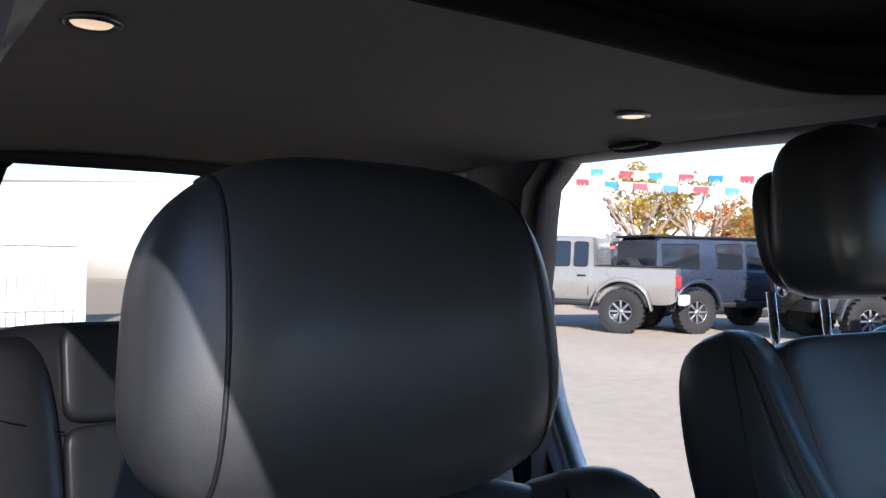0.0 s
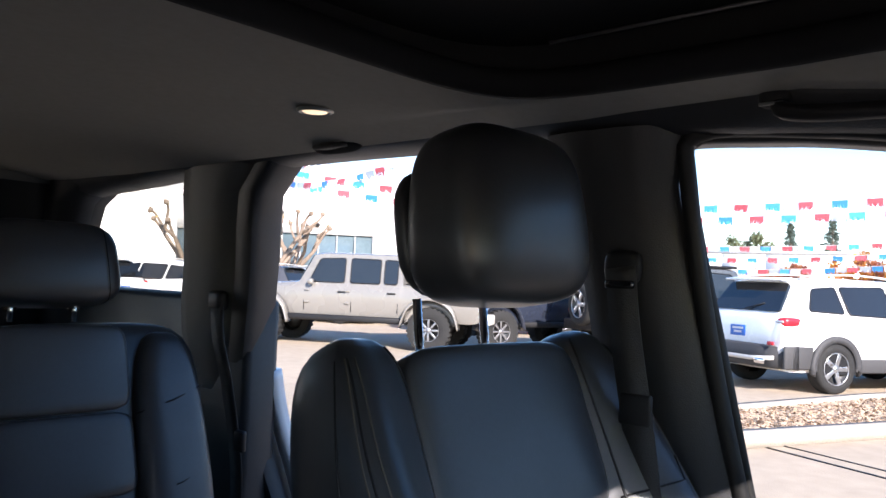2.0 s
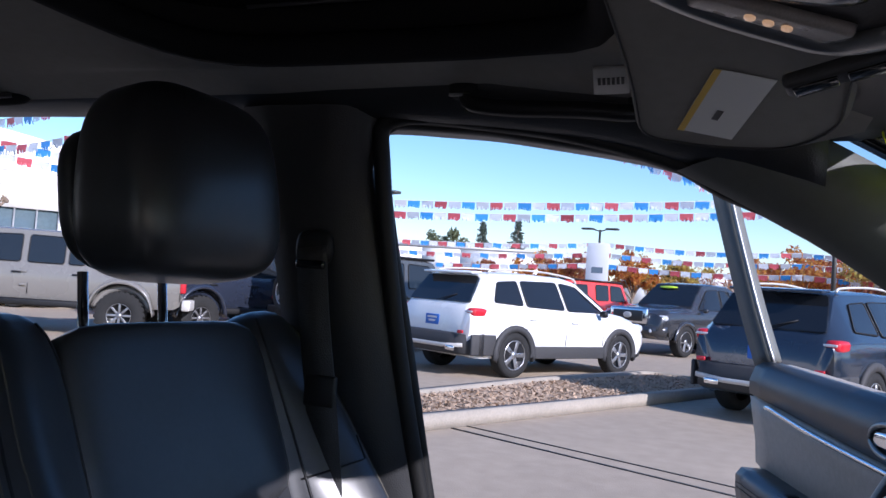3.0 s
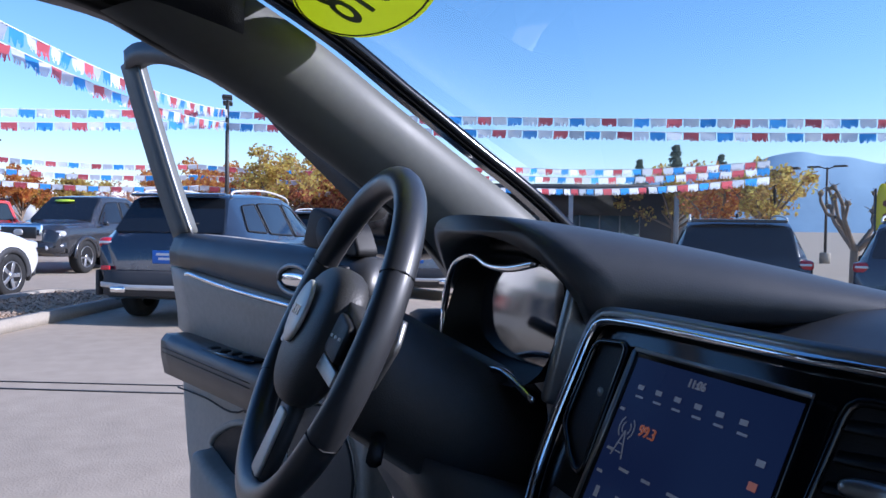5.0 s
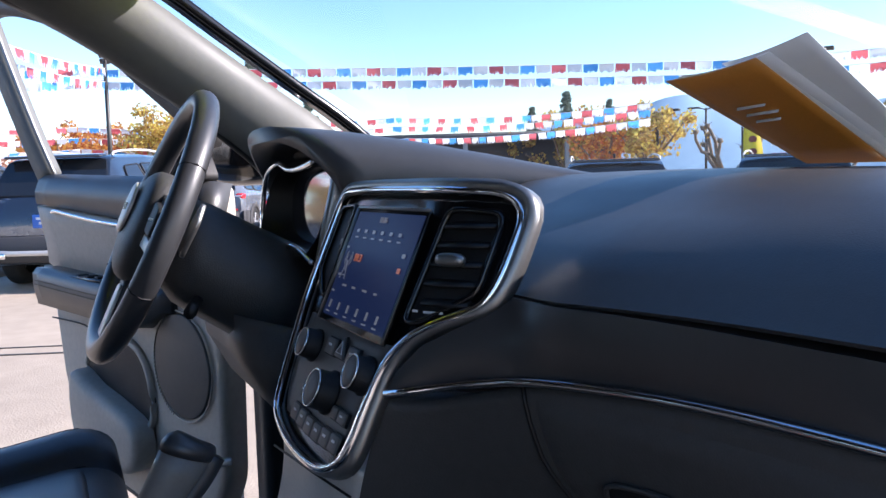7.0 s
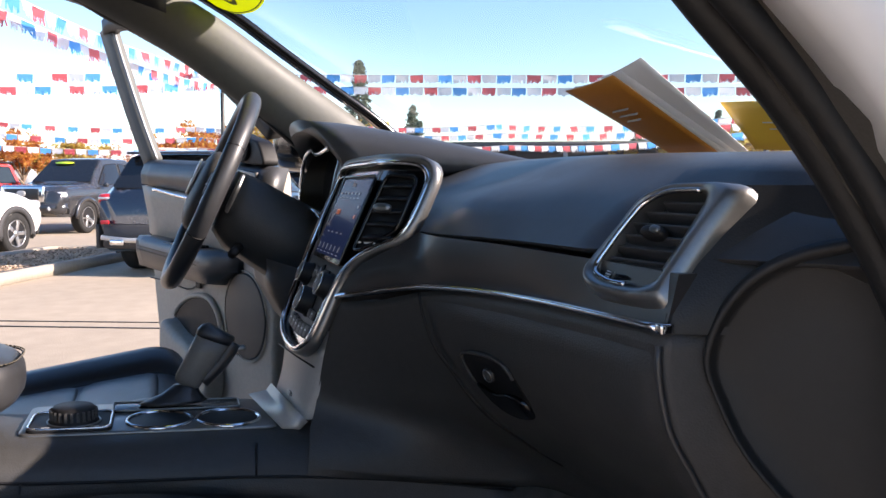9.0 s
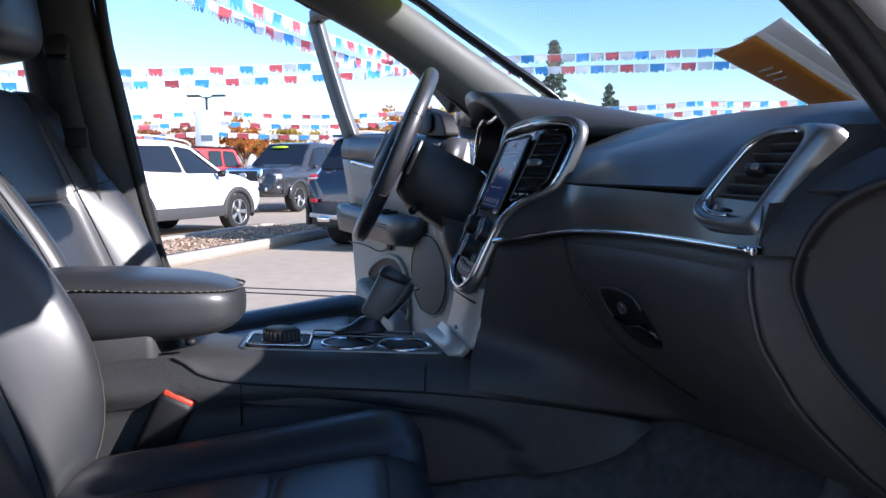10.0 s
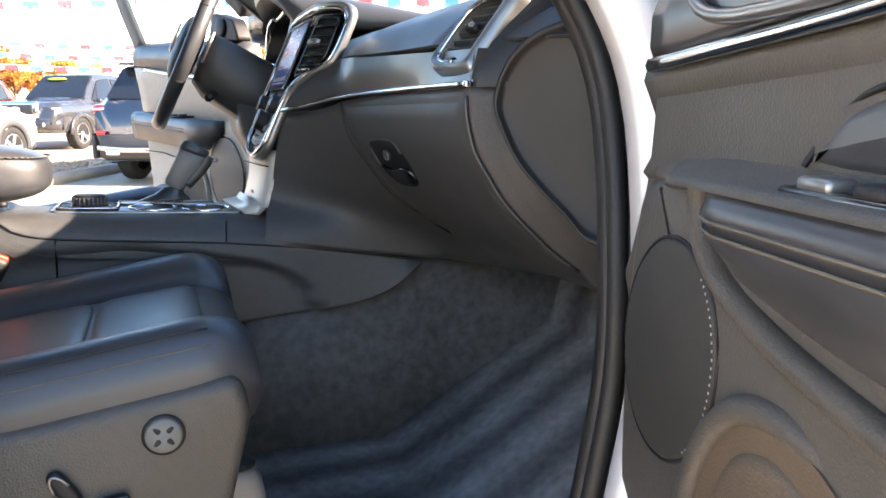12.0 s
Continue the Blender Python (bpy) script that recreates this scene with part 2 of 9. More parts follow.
def lathe(profile, n=24, m=None, caps=True):
    """Turns a profile of (radius, height) round z."""
    rings = [[(r * math.cos(2 * math.pi * i / n), r * math.sin(2 * math.pi * i / n), z) for i in range(n)] for r, z in profile]
    bm = loft(rings, caps=caps)
    if m is not None:
        bmesh.ops.transform(bm, matrix=m, verts=bm.verts)
    return bm


def join(*bms):
    out = bms[0]
    for b in bms[1:]:
        me = bpy.data.meshes.new("tmp")
        b.to_mesh(me)
        b.free()
        out.from_mesh(me)
        bpy.data.meshes.remove(me)
    return out


def frame3(o, x, z):
    """A frame at o with local x along x and local z (outwards) near z."""
    x = Vector(x).normalized()
    z = Vector(z)
    y = z.cross(x).normalized()
    z = x.cross(y)
    return Matrix(((x.x, y.x, z.x, o[0]), (x.y, y.y, z.y, o[1]), (x.z, y.z, z.z, o[2]), (0, 0, 0, 1)))


def rounded(pts, r, seg=4):
    """A polygon with its corners rounded; r may be a list."""
    out = []
    n = len(pts)
    for i in range(n):
        p0, p, p1 = Vector(pts[i - 1]), Vector(pts[i]), Vector(pts[(i + 1) % n])
        rr = r[i] if isinstance(r, (list, tuple)) else r
        a, b = (p0 - p), (p1 - p)
        k = min(rr, a.length * 0.45, b.length * 0.45)
        a, b = p + a.normalized() * k, p + b.normalized() * k
        for j in range(seg + 1):
            t = j / seg
            q = a * (1 - t) ** 2 + p * 2 * t * (1 - t) + b * t * t
            out.append((q.x, q.y))
    return out


def smoothstep(a, b, x):
    t = min(1, max(0, (x - a) / (b - a)))
    return t * t * (3 - 2 * t)


def text_part(name, body, size, m, material, parent, depth=0.0006, align="CENTER"):
    cu = bpy.data.curves.new(name, "FONT")
    cu.body, cu.size, cu.align_x, cu.align_y, cu.extrude = body, size, align, "CENTER", depth
    ob = new(name, cu)
    dg = bpy.context.evaluated_depsgraph_get()
    me = bpy.data.meshes.new_from_object(ob.evaluated_get(dg))
    me.name = name
    bpy.data.objects.remove(ob)
    me.transform(m)
    me.materials.clear()
    me.materials.append(material)
    o = new(name, me)
    o.parent = parent
    return o


def side_x(z):
    """Half-width of the cabin's inner skin at a height."""
    return min(0.80, 0.987 - 0.235 * z)


def lerp_rows(rows, z):
    """Values between rows of (z, a, b, ...), rows from low to high."""
    if z <= rows[0][0]:
        return rows[0][1:]
    for r0, r1 in zip(rows, rows[1:]):
        if z <= r1[0]:
            k = (z - r0[0]) / (r1[0] - r0[0])
            return tuple(a + (b - a) * k for a, b in zip(r0[1:], r1[1:]))
    return rows[-1][1:]


def pillar(rows, side, inset, thick, n=14, r=0.3):
    """An upright trim: rows of (z, y_rear, y_front); rounded towards the cabin."""
    z0, z1 = rows[0][0], rows[-1][0]
    rings = []
    for i in range(n + 1):
        z = z0 + (z1 - z0) * i / n
        yr, yf = lerp_rows(rows, z)
        x = side_x(z)
        w = yf - yr
        prof = [(yr, thick), (yr, 0.012), (yr + w * 0.10, -inset * 0.7), (yr + w * r, -inset), (yf - w * r, -inset), (yf - w * 0.10, -inset * 0.7), (yf, 0.012), (yf - 0.045, thick)]
        rings.append([(side * (x + d), y, z) for y, d in prof])
    return loft(rings)


body = thing("suv_body", "white SUV body shell with grey and black cabin trim", "car", kind="structure")
A_EDGE = [(-0.285, 1.576), (-0.12, 1.568), (0.0, 1.549), (0.104, 1.520), (0.178, 1.488), (0.251, 1.446), (0.353, 1.382), (0.482, 1.292), (0.56, 1.225), (0.63, 1.14)]
for s in (-1, 1):
    # front pillar: grey trim between the door opening and the windscreen
    rings = []
    low = [(0.104, 1.520), (0.251, 1.446), (0.353, 1.382), (0.482, 1.292), (0.56, 1.225), (0.66, 1.10)] if s < 0 else [(0.104, 1.530), (0.251, 1.468), (0.353, 1.414), (0.482, 1.334), (0.57, 1.265), (0.665, 1.13)]
    top = [(0.265, 1.560), (0.375, 1.500), (0.46, 1.444), (0.58, 1.366), (0.70, 1.288), (0.86, 1.16)]
    for (y0, z0), (y1, z1) in [((a.x, a.y), (b.x, b.y)) for a, b in zip(spline([(a, b, 0) for a, b in low], 3), spline([(a, b, 0) for a, b in top], 3))]:
        xa, xb = side_x(z0), side_x(z1) - 0.008
        pts = []
        for k in range(9):
            t = k / 8
            bulge = 0.030 * math.sin(math.pi * t) ** 0.7 + 0.006
            pts.append((s * (xa + (xb - xa) * t - bulge), y0 + (y1 - y0) * t, z0 + (z1 - z0) * t))
        pts += [(s * (xb + 0.05), y1 + 0.02, z1), (s * (xa + 0.06), y0 + 0.01, z0)]
        rings.append(pts)
    # passenger side takes the darker colour, with its shade painted in
    auto(part("front_pillar_trim", loft(rings), PILLAR if s < 0 else SHIELD_SHADETRIM, body, "grained grey front pillar trim" if s < 0 else "front pillar trim, grey darkened for shade"), 50)
    if s > 0:
        gr = part("pillar_grille", loft([[(r[k][0] - d, r[k][1], r[k][2]) for k, d in ((3, -0.002), (3, 0.003), (4, 0.004), (5, 0.004), (6, 0.003), (6, -0.002))] for r in rings[9:14]]), BLACK, body, "dark slotted grille in the pillar trim")
        for a, b in zip(rings[9:13], rings[10:14]):
            for f in (0.2, 0.6):
                part("slat", sweep([Vector(a[k]).lerp(Vector(b[k]), f) + Vector((-0.0055, 0, 0)) for k in (3, 4, 5, 6)], rect(0.003, 0.004), (1, 0, 0)), BLACKTRIM, gr)
    part("hinge_pillar", box(0.10, 0.40, 0.74, (s * 0.797, 0.965, 0.77), 0.01), BLACKTRIM, body, "dark hinge pillar")
    if s < 0:
        part("hinge_cover", box(0.09, 0.22, 0.66, (-0.800, 0.665, 0.80), 0.02), BLACKTRIM, body, "dark trim beside the door hinges")
    # black glass edge and cowl seal along the windscreen side
    edge = [(s * (side_x(z) + 0.005), y + 0.028, z + 0.012) for y, z in top]
    part("windscreen_edge", sweep(spline(edge, 4), rect(0.05, 0.014), (0, 0.5, 1)), GLOSS, body)
    # the opening's rubber seal and the painted edge behind it
    fs = 0.010 if s > 0 else 0.0
    seal = [(y, z + (0.040 * smoothstep(0.1, 0.36, y) if s > 0 else 0)) for y, z in A_EDGE] + [(0.675 + fs, 1.05), (0.668 + fs, 0.85), (0.650 + fs, 0.70), (0.60 + fs, 0.53), (0.48, 0.43)]
    seal += [(0.2, 0.40), (0.02, 0.42), (-0.10, 0.52), (-0.165, 0.70), (-0.225, 0.95)] if s < 0 else [(0.30, 0.405), (0.15, 0.44), (0.075, 0.55), (0.03, 0.68), (0.0, 0.82), (-0.04, 0.96), (-0.13, 1.10)]
    seal += [(-0.27, 1.25), (-0.305, 1.50)]
    part("door_seal", sweep(spline([(s * (side_x(z) + (0.06 if s > 0 and y < -0.1 else 0.004)), y + 0.014 * (1 if y > 0.18 else -1) * (1 if z < 1.5 else 0), z + (0.012 if z > 1.3 else 0)) for y, z in seal], 5, True), circle(0.013, 8), (1, 0, 0), True), RUBBER, body, "black rubber seal round the front door opening")
    cy, cz = 0.18, 1.0
    gg = 0.034 if s > 0 else 0.062
    grow = [(y + gg * (y - cy) / math.hypot(y - cy, z - cz), z + gg * (z - cz) / math.hypot(y - cy, z - cz)) for y, z in seal]
    outer = [(s * (side_x(z) + ((0.11 if y < -0.1 else 0.078) if s > 0 else 0.055)), y - (0.045 if s < 0 and y < 0 else 0), z) for y, z in grow]
    # driver side edge is drawn in black trim instead of white paint
    part("door_frame", sweep(spline(outer, 5, True), rect(0.05, 0.05) if s > 0 else rect(0.10, 0.07), (1, 0, 0), True), WHITEPAINT if s > 0 else BLACKTRIM, body, "door opening edge, white on the passenger side")
    inner = [(s * (side_x(z) + (0.08 if s > 0 and y < -0.1 else 0.030)), y + 0.25 * (g[0] - y), z + 0.25 * (g[1] - z)) for (y, z), g in zip(seal, grow)]
    part("inner_seal", sweep(spline(inner, 5, True), circle(0.011, 8), (1, 0, 0), True), RUBBER, body, "second rubber seal")
    # middle pillar
    B = [(0.45, -0.30, -0.02), (0.70, -0.42, -0.155), (1.02, -0.475, -0.250), (1.257, -0.485, -0.287), (1.415, -0.495, -0.312), (1.529, -0.51, -0.325), (1.60, -0.54, -0.30)]
    auto(part("middle_pillar_trim", pillar(B if s < 0 else [(z, a, b + 0.11 * (1 - smoothstep(0.85, 1.2, z))) for z, a, b in B], s, 0.035 if s < 0 else -0.065, 0.10), BLACKTRIM, body, "black middle pillar trim"), 50)
    # rear pillar between door and quarter glass
    C = [(0.45, -1.52, -1.25), (0.83, -1.64, -1.435), (1.0, -1.68, -1.475), (1.13, -1.72, -1.478), (1.24, -1.74, -1.43), (1.41, -1.665, -1.365), (1.52, -1.635, -1.335), (1.60, -1.62, -1.29), (1.64, -1.60, -1.20)]
    auto(part("rear_pillar_trim", pillar([(z, a, b - 0.075) for z, a, b in C], s, 0.03, 0.09), PILLAR, body, "light grey rear pillar trim"), 50)
    auto(part("rear_door_jamb", pillar([(z, b - 0.077, b) for z, a, b in C], s, 0.012, 0.10), BLACKTRIM, body), 50)
    part("rear_jamb_paint", sweep(spline([(s * (side_x(z) + 0.075), b + 0.006, z) for z, a, b in C if z < 1.15], 4), rect(0.030, 0.036), (1, 0, 0)), WHITEPAINT, body)
    # tail pillar, roof rail and lower flank
    D = [(0.5, -2.75, -2.45), (1.25, -2.66, -2.42), (1.42, -2.56, -2.34), (1.53, -2.46, -2.27), (1.60, -2.40, -2.15), (1.64, -2.36, -2.0)]
    auto(part("tail_pillar_trim", pillar(D, s, 0.05, 0.10), BLACKTRIM, body), 50)
    part("flank", box(0.10, 1.25, 0.88, (s * 0.755, -2.08, 0.87), 0.02), BLACKTRIM, body)
    rail = [(-2.45, 1.55), (-2.2, 1.60), (-1.9, 1.615), (-1.5, 1.63), (-1.0, 1.632), (-0.5, 1.62), (-0.2, 1.60), (0.0, 1.578), (0.12, 1.548), (0.27, 1.50)]
    rr = []
    for p in spline([(0, y, z) for y, z in rail], 4):
        x = side_x(p.z)
        dz = 0.052 if p.y < -0.25 else 0.045
        rr.append([(s * (x + 0.07), p.y, p.z - 0.022), (s * (x + 0.015), p.y, p.z - 0.024), (s * (x - 0.02), p.y, p.z - 0.016), (s * (x - 0.045), p.y, p.z + 0.004), (s * (x - 0.06), p.y, p.z + 0.03), (s * (x - 0.06), p.y, p.z + 0.06), (s * (x - 0.06), p.y, min(p.z + 0.12, 1.705)), (s * (x + 0.11), p.y, min(p.z + 0.12, 1.705)), (s * (x + 0.11), p.y, p.z + 0.0)])
    part("roof_rail_trim", loft(rr), BLACKTRIM, body, "black side trim under the roof")
    part("sill", box(0.16, 2.0, 0.10, (s * 0.80, -0.45, 0.37), 0.03), BLACKTRIM, body, "sill plate")
    # quarter glass
    q = [(-2.40, 1.50), (-2.13, 1.62), (-1.58, 1.62), (-1.74, 1.22), (-2.46, 1.22)]
    g = bmesh.new()
    g.faces.new([g.verts.new((s * (side_x(z) + 0.055), y, z)) for y, z in q])
    w = part("quarter_window", g, TINT if s < 0 else PRIVACY, body, "tinted fixed side window", False)
    # outer skin and grab handle
    part("fender", loft([[(s * x, y, z) for y, z in ((0.66 if s > 0 else 0.90, 0.35), (0.80 if s > 0 else 0.92, 0.95), (0.70 if s > 0 else 0.95, 1.14), (1.2, 1.14), (2.3, 1.0), (2.3, 0.45))] for x in (0.83, 0.955)]), WHITEPAINT, body)
    part("quarter_panel", loft([[(s * x, y, z) for y, z in ((-1.62, 0.35), (-1.60, 1.0), (-1.74, 1.20), (-2.75, 1.2), (-2.85, 0.5))] for x in (0.82, 0.95)]), WHITEPAINT, body)
    part("roof_skin_side", box(0.06, 2.9, 0.06, (s * 0.68, -1.15, 1.68), 0.02), WHITEPAINT, body)

# roof lining round the sunroof
RX, RY0, RY1 = 0.57, -2.35, 0.30
SX, SY0, SY1 = 0.455, -0.545, 0.08


def liner_z(x, y):
    z = 1.655 - 0.040 * (abs(x) / 0.57) ** 3
    z -= 0.10 * smoothstep(-0.06, 0.33, y)
    return z


rings = []
NA = 64
for k in range(9):
    t = (k / 8) ** 1.2
    ring = []
    for i in range(NA):
        a = 2 * math.pi * i / NA
        c, sn = math.cos(a), math.sin(a)
        e = 5.0
        kk = (abs(c) ** e + abs(sn) ** e) ** (-1 / e)
        xi, yi = SX * c * kk, (SY0 + SY1) / 2 + (SY1 - SY0) / 2 * sn * kk
        e = 14.0
        kk = (abs(c) ** e + abs(sn) ** e) ** (-1 / e)
        xo, yo = RX * c * kk, (RY0 + RY1) / 2 + (RY1 - RY0) / 2 * sn * kk
        x, y = xi + (xo - xi) * t, yi + (yo - yi) * t
        ring.append((x, y, liner_z(x, y) - (0.012 if k == 1 else 0)))
    rings.append(ring)
liner = finish("ceiling", loft(rings, caps=False), LINER)
tagged(liner, "grey fabric headliner with a dark sunroof opening", "headliner", kind="structure")
# closed rear door on the passenger side: dark panel below, privacy glass above
rd = thing("rear_door", "closed white rear door with a dark inner panel", "car door")
auto(part("panel", loft([[(x, y, z) for y, z in ((-0.40, 0.42), (-0.46, 0.75), (-0.47, 1.20), (-1.52, 1.24), (-1.47, 0.95), (-1.25, 0.62), (-1.10, 0.42))] for x in (0.735, 0.80)]), DOORTRIM, rd, "dark inner door panel"), 40)
part("outer_skin", loft([[(x, y, z) for y, z in ((0.05, 0.36), (-0.03, 0.62), (-0.06, 0.85), (-0.14, 1.02), (-0.36, 1.19), (-1.60, 1.22), (-1.50, 0.95), (-1.28, 0.62), (-1.15, 0.36))] for x in (0.81, 0.93)]), WHITEPAINT, rd, "white painted door shell")
g = bmesh.new()
g.faces.new([g.verts.new((side_x(z) + 0.045, y, z)) for y, z in ((-0.47, 1.20), (-0.52, 1.61), (-1.36, 1.63), (-1.60, 1.22))])
part("window", g, PRIVACY, rd, "dark privacy glass", False)
part("roof_skin", box(1.36, 2.9, 0.02, (0, -1.15, 1.735), 0.005), WHITEPAINT, body)
part("sunroof_shade", box(1.02, 0.78, 0.012, (0, -0.23, 1.70), 0.004), DKLINER, body, "closed black sunroof shade")
part("sunroof_skirt", loft([[(x, y, z + 0.001) for x, y, z in rings[0]], [(x, y, z + 0.06) for x, y, z in rings[0]]], caps=False), DKLINER, body, "black sides of the sunroof opening")
part("sunroof_trim", tube([(x, y, z + 0.004) for x, y, z in rings[0]], 0.020, 10, True), DKLINER, body, "black sunroof surround")
part("shade_track", box(0.005, 0.42, 0.004, (-0.432, -0.20, 1.690), 0.001), SATIN, body, "thin bright edge of the sunroof shade")
# header over the windscreen
hd = []
for i in range(13):
    x = -0.62 + 1.24 * i / 12
    dy = 0.06 * (1 - (x / 0.62) ** 2)
    sag = 0.052 * max(0, 1 - (x / 0.56) ** 2)
    hd.append([(x, 0.16 + dy, 1.585), (x, 0.22 + dy, 1.560 - sag * 0.4), (x, 0.28 + dy, 1.556 - sag * 0.85), (x, 0.315 + dy, 1.557 - sag), (x, 0.33 + dy, 1.563 - sag * 0.8), (x, 0.31 + dy, 1.60)])
part("windscreen_header", loft(hd), BLACKTRIM, body)
# windscreen
ws = bmesh.new()
NX, NZ = 12, 6
gv = []
for j in range(NZ + 1):
    t = j / NZ
    for i in range(NX + 1):
        u = -1 + 2 * i / NX
        gv.append(ws.verts.new((u * (0.66 - 0.05 * t), 1.16 - 0.84 * t + 0.09 * (1 - u * u) * (1 - 0.4 * t) - 0.10 * u * u * (1 - t), 1.135 + 0.425 * t)))
for j in range(NZ):
    for i in range(NX):
        a = j * (NX + 1) + i
        ws.faces.new((gv[a], gv[a + 1], gv[a + NX + 2], gv[a + NX + 1]))
w = part("windscreen", ws, GLASS, body, "clear windscreen")
w.visible_shadow = False
# unseen black corner added on the passenger side to shade the seat


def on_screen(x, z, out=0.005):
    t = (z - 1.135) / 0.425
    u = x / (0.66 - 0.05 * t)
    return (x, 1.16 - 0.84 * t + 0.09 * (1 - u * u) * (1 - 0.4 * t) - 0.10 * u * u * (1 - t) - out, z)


part("windscreen_band", loft([[on_screen(a, z), on_screen((a + b) / 2, z), on_screen(b, z), on_screen(b, z, -0.001), on_screen(a, z, -0.001)] for z, a, b in ((1.385, 0.585, 0.630), (1.400, 0.545, 0.628), (1.425, 0.520, 0.625), (1.460, 0.490, 0.620), (1.500, 0.455, 0.616), (1.550, 0.42, 0.610))]), GLOSS, body, "unseen black windscreen corner added to shade the passenger seat")
part("bonnet", loft([[(-0.8, 1.22, 1.10), (0.8, 1.22, 1.10), (0.8, 1.22, 0.9), (-0.8, 1.22, 0.9)], [(-0.85, 1.7, 1.10), (0.85, 1.7, 1.10), (0.85, 1.7, 0.8), (-0.85, 1.7, 0.8)], [(-0.80, 2.35, 1.0), (0.80, 2.35, 1.0), (0.80, 2.35, 0.5), (-0.80, 2.35, 0.5)]]), WHITEPAINT, body, "white bonnet")
# floor, bulkhead and footwells
part("floor_carpet", loft([[(x, y, z) for y, z in ((-2.7, 0.80), (-1.75, 0.80), (-1.70, 0.42), (0.62, 0.42), (0.95, 0.62), (1.05, 0.95), (1.15, 0.95), (1.15, 0.30), (-2.7, 0.30))] for x in (-0.76, -0.4, 0.4, 0.76)]), CARPET, body, "black carpet with vacuum marks")
# tailgate with its window
TG = [(-0.40, -2.33, 1.615), (0.40, -2.33, 1.615), (0.52, -2.62, 1.12), (-0.52, -2.62, 1.12)]
part("tailgate_top", sweep([(-0.64, -2.31, 1.640), (0, -2.34, 1.650), (0.64, -2.31, 1.640)], rect(0.08, 0.045), (0, 0.3, 1)), PILLAR, body, "grey tailgate trim above the rear window")
for s in (-1, 1):
    part("tailgate_side", loft([[(s * x, y - 0.03 + dy, z) for x, y, z in ((0.34, -2.315, 1.655), (0.395, -2.33, 1.60), (0.44, -2.44, 1.43), (0.51, -2.62, 1.10), (0.74, -2.62, 1.10), (0.72, -2.315, 1.655))] for dy in (0.0, 0.045)]), BLACKTRIM, body, "black trim beside the rear window")
part("tailgate_lower", box(1.36, 0.10, 0.70, (0, -2.72, 0.76), 0.03), BLACKTRIM, body)
g = bmesh.new()
g.faces.new([g.verts.new(p) for p in TG])
w = part("rear_window", g, TINT, body, "tinted rear window", False)
w.visible_shadow = False

# dome lamps, coat hooks, grab handle
for s in (-1, 1):
    d = thing("dome_lamp", "small oval dome lamp set in the headliner", "lamp", pose(-0.385 if s < 0 else 0.515, -0.835 if s < 0 else -0.775, liner_z(0.385 if s < 0 else 0.515, -0.9) - 0.003), group="dome lamps")
    part("rim", lathe([(0.031, 0), (0.031, -0.003), (0.026, -0.006), (0.023, -0.003)], 24), SATIN, d)
    part("lens", lathe([(0.0225, -0.002), (0.019, -0.005), (0.0, -0.006)], 20), plain("lamp_lens", (0.40, 0.36, 0.31), 0.25, 0, (1.0, 0.72, 0.45), 0.45 if s < 0 else 0.35), d, "lit lens")
    if s > 0:
        continue
    h = thing("coat_hook", "black folding coat hook in a dark recess on the roof trim", "hook", pose(-0.560, -0.985, 1.622, 0, -28, 0), group="coat hooks")
    part("base", pad(0.040, 0.135, 0.026, (0, 0, 0), 6, 3), DKLINER, h, "dark recess")
    part("arm", tube(spline([(0.010, -0.045, -0.010), (0.018, -0.030, -0.018), (0.018, 0.030, -0.018), (0.010, 0.045, -0.010)], 5), 0.005), HARD, h)
    part("pad", pad(0.016, 0.060, 0.010, (0.016, 0.0, -0.016), 4, 3), HARD, h)
gh = thing("grab_handle", "black roof grab handle above the driver door", "handle", pose(-0.560, -0.045, 1.602))
part("grip", tube(spline([(-0.02, -0.115, 0.010), (0.012, -0.10, -0.010), (0.022, -0.05, -0.020), (0.022, 0.05, -0.024), (0.012, 0.10, -0.026), (-0.02, 0.115, -0.012)], 6), 0.011), BLACK, gh)
for y, z in ((-0.115, 0.012), (0.115, -0.012)):
    part("mount", pad(0.04, 0.045, 0.03, (-0.012, y, z), 4, 3), BLACK, gh)
    part("mount_cap", box(0.004, 0.03, 0.004, (0.012, y, z - 0.012), 0.001), SATIN, gh)

# sun visor on the driver side, with its airbag label and hinge clip
vis = thing("sun_visor", "grey fabric sun visor folded up against the headliner", "sun visor")
VM = frame3((-0.330, 0.165, 1.541), (0.95, -0.12, 0.28), (0.28, -0.05, -1))
vo = rounded([(-0.112, -0.050), (-0.070, -0.100), (0.20, -0.140), (0.20, 0.060), (0.035, 0.072), (-0.078, 0.090), (-0.104, 0.025)], [0.03, 0.03, 0.03, 0.03, 0.05, 0.025, 0.03], 4)
auto(part("board", slab(vo, 0.018, VM @ Matrix.Translation((0, 0, -0.019)), 0.006), LINER, vis), 40)
part("board_seam", tube([VM @ Vector((x * 0.97, y * 0.94, 0.0)) for x, y in vo], 0.0012, 5, True), HARD, vis)
lb = thing("visor_label", "white airbag warning label with a yellow edge", "label")
LM = VM @ Matrix.Translation((-0.016, -0.001, 0.0005)) @ pose(0, 0, 0, 0, 0, -27)
part("paper", slab([(-0.060, -0.030), (0.055, -0.028), (0.055, 0.024), (-0.060, 0.022)], 0.0006, LM), plain("label_white", (0.75, 0.74, 0.70), 0.6), lb, "", False)
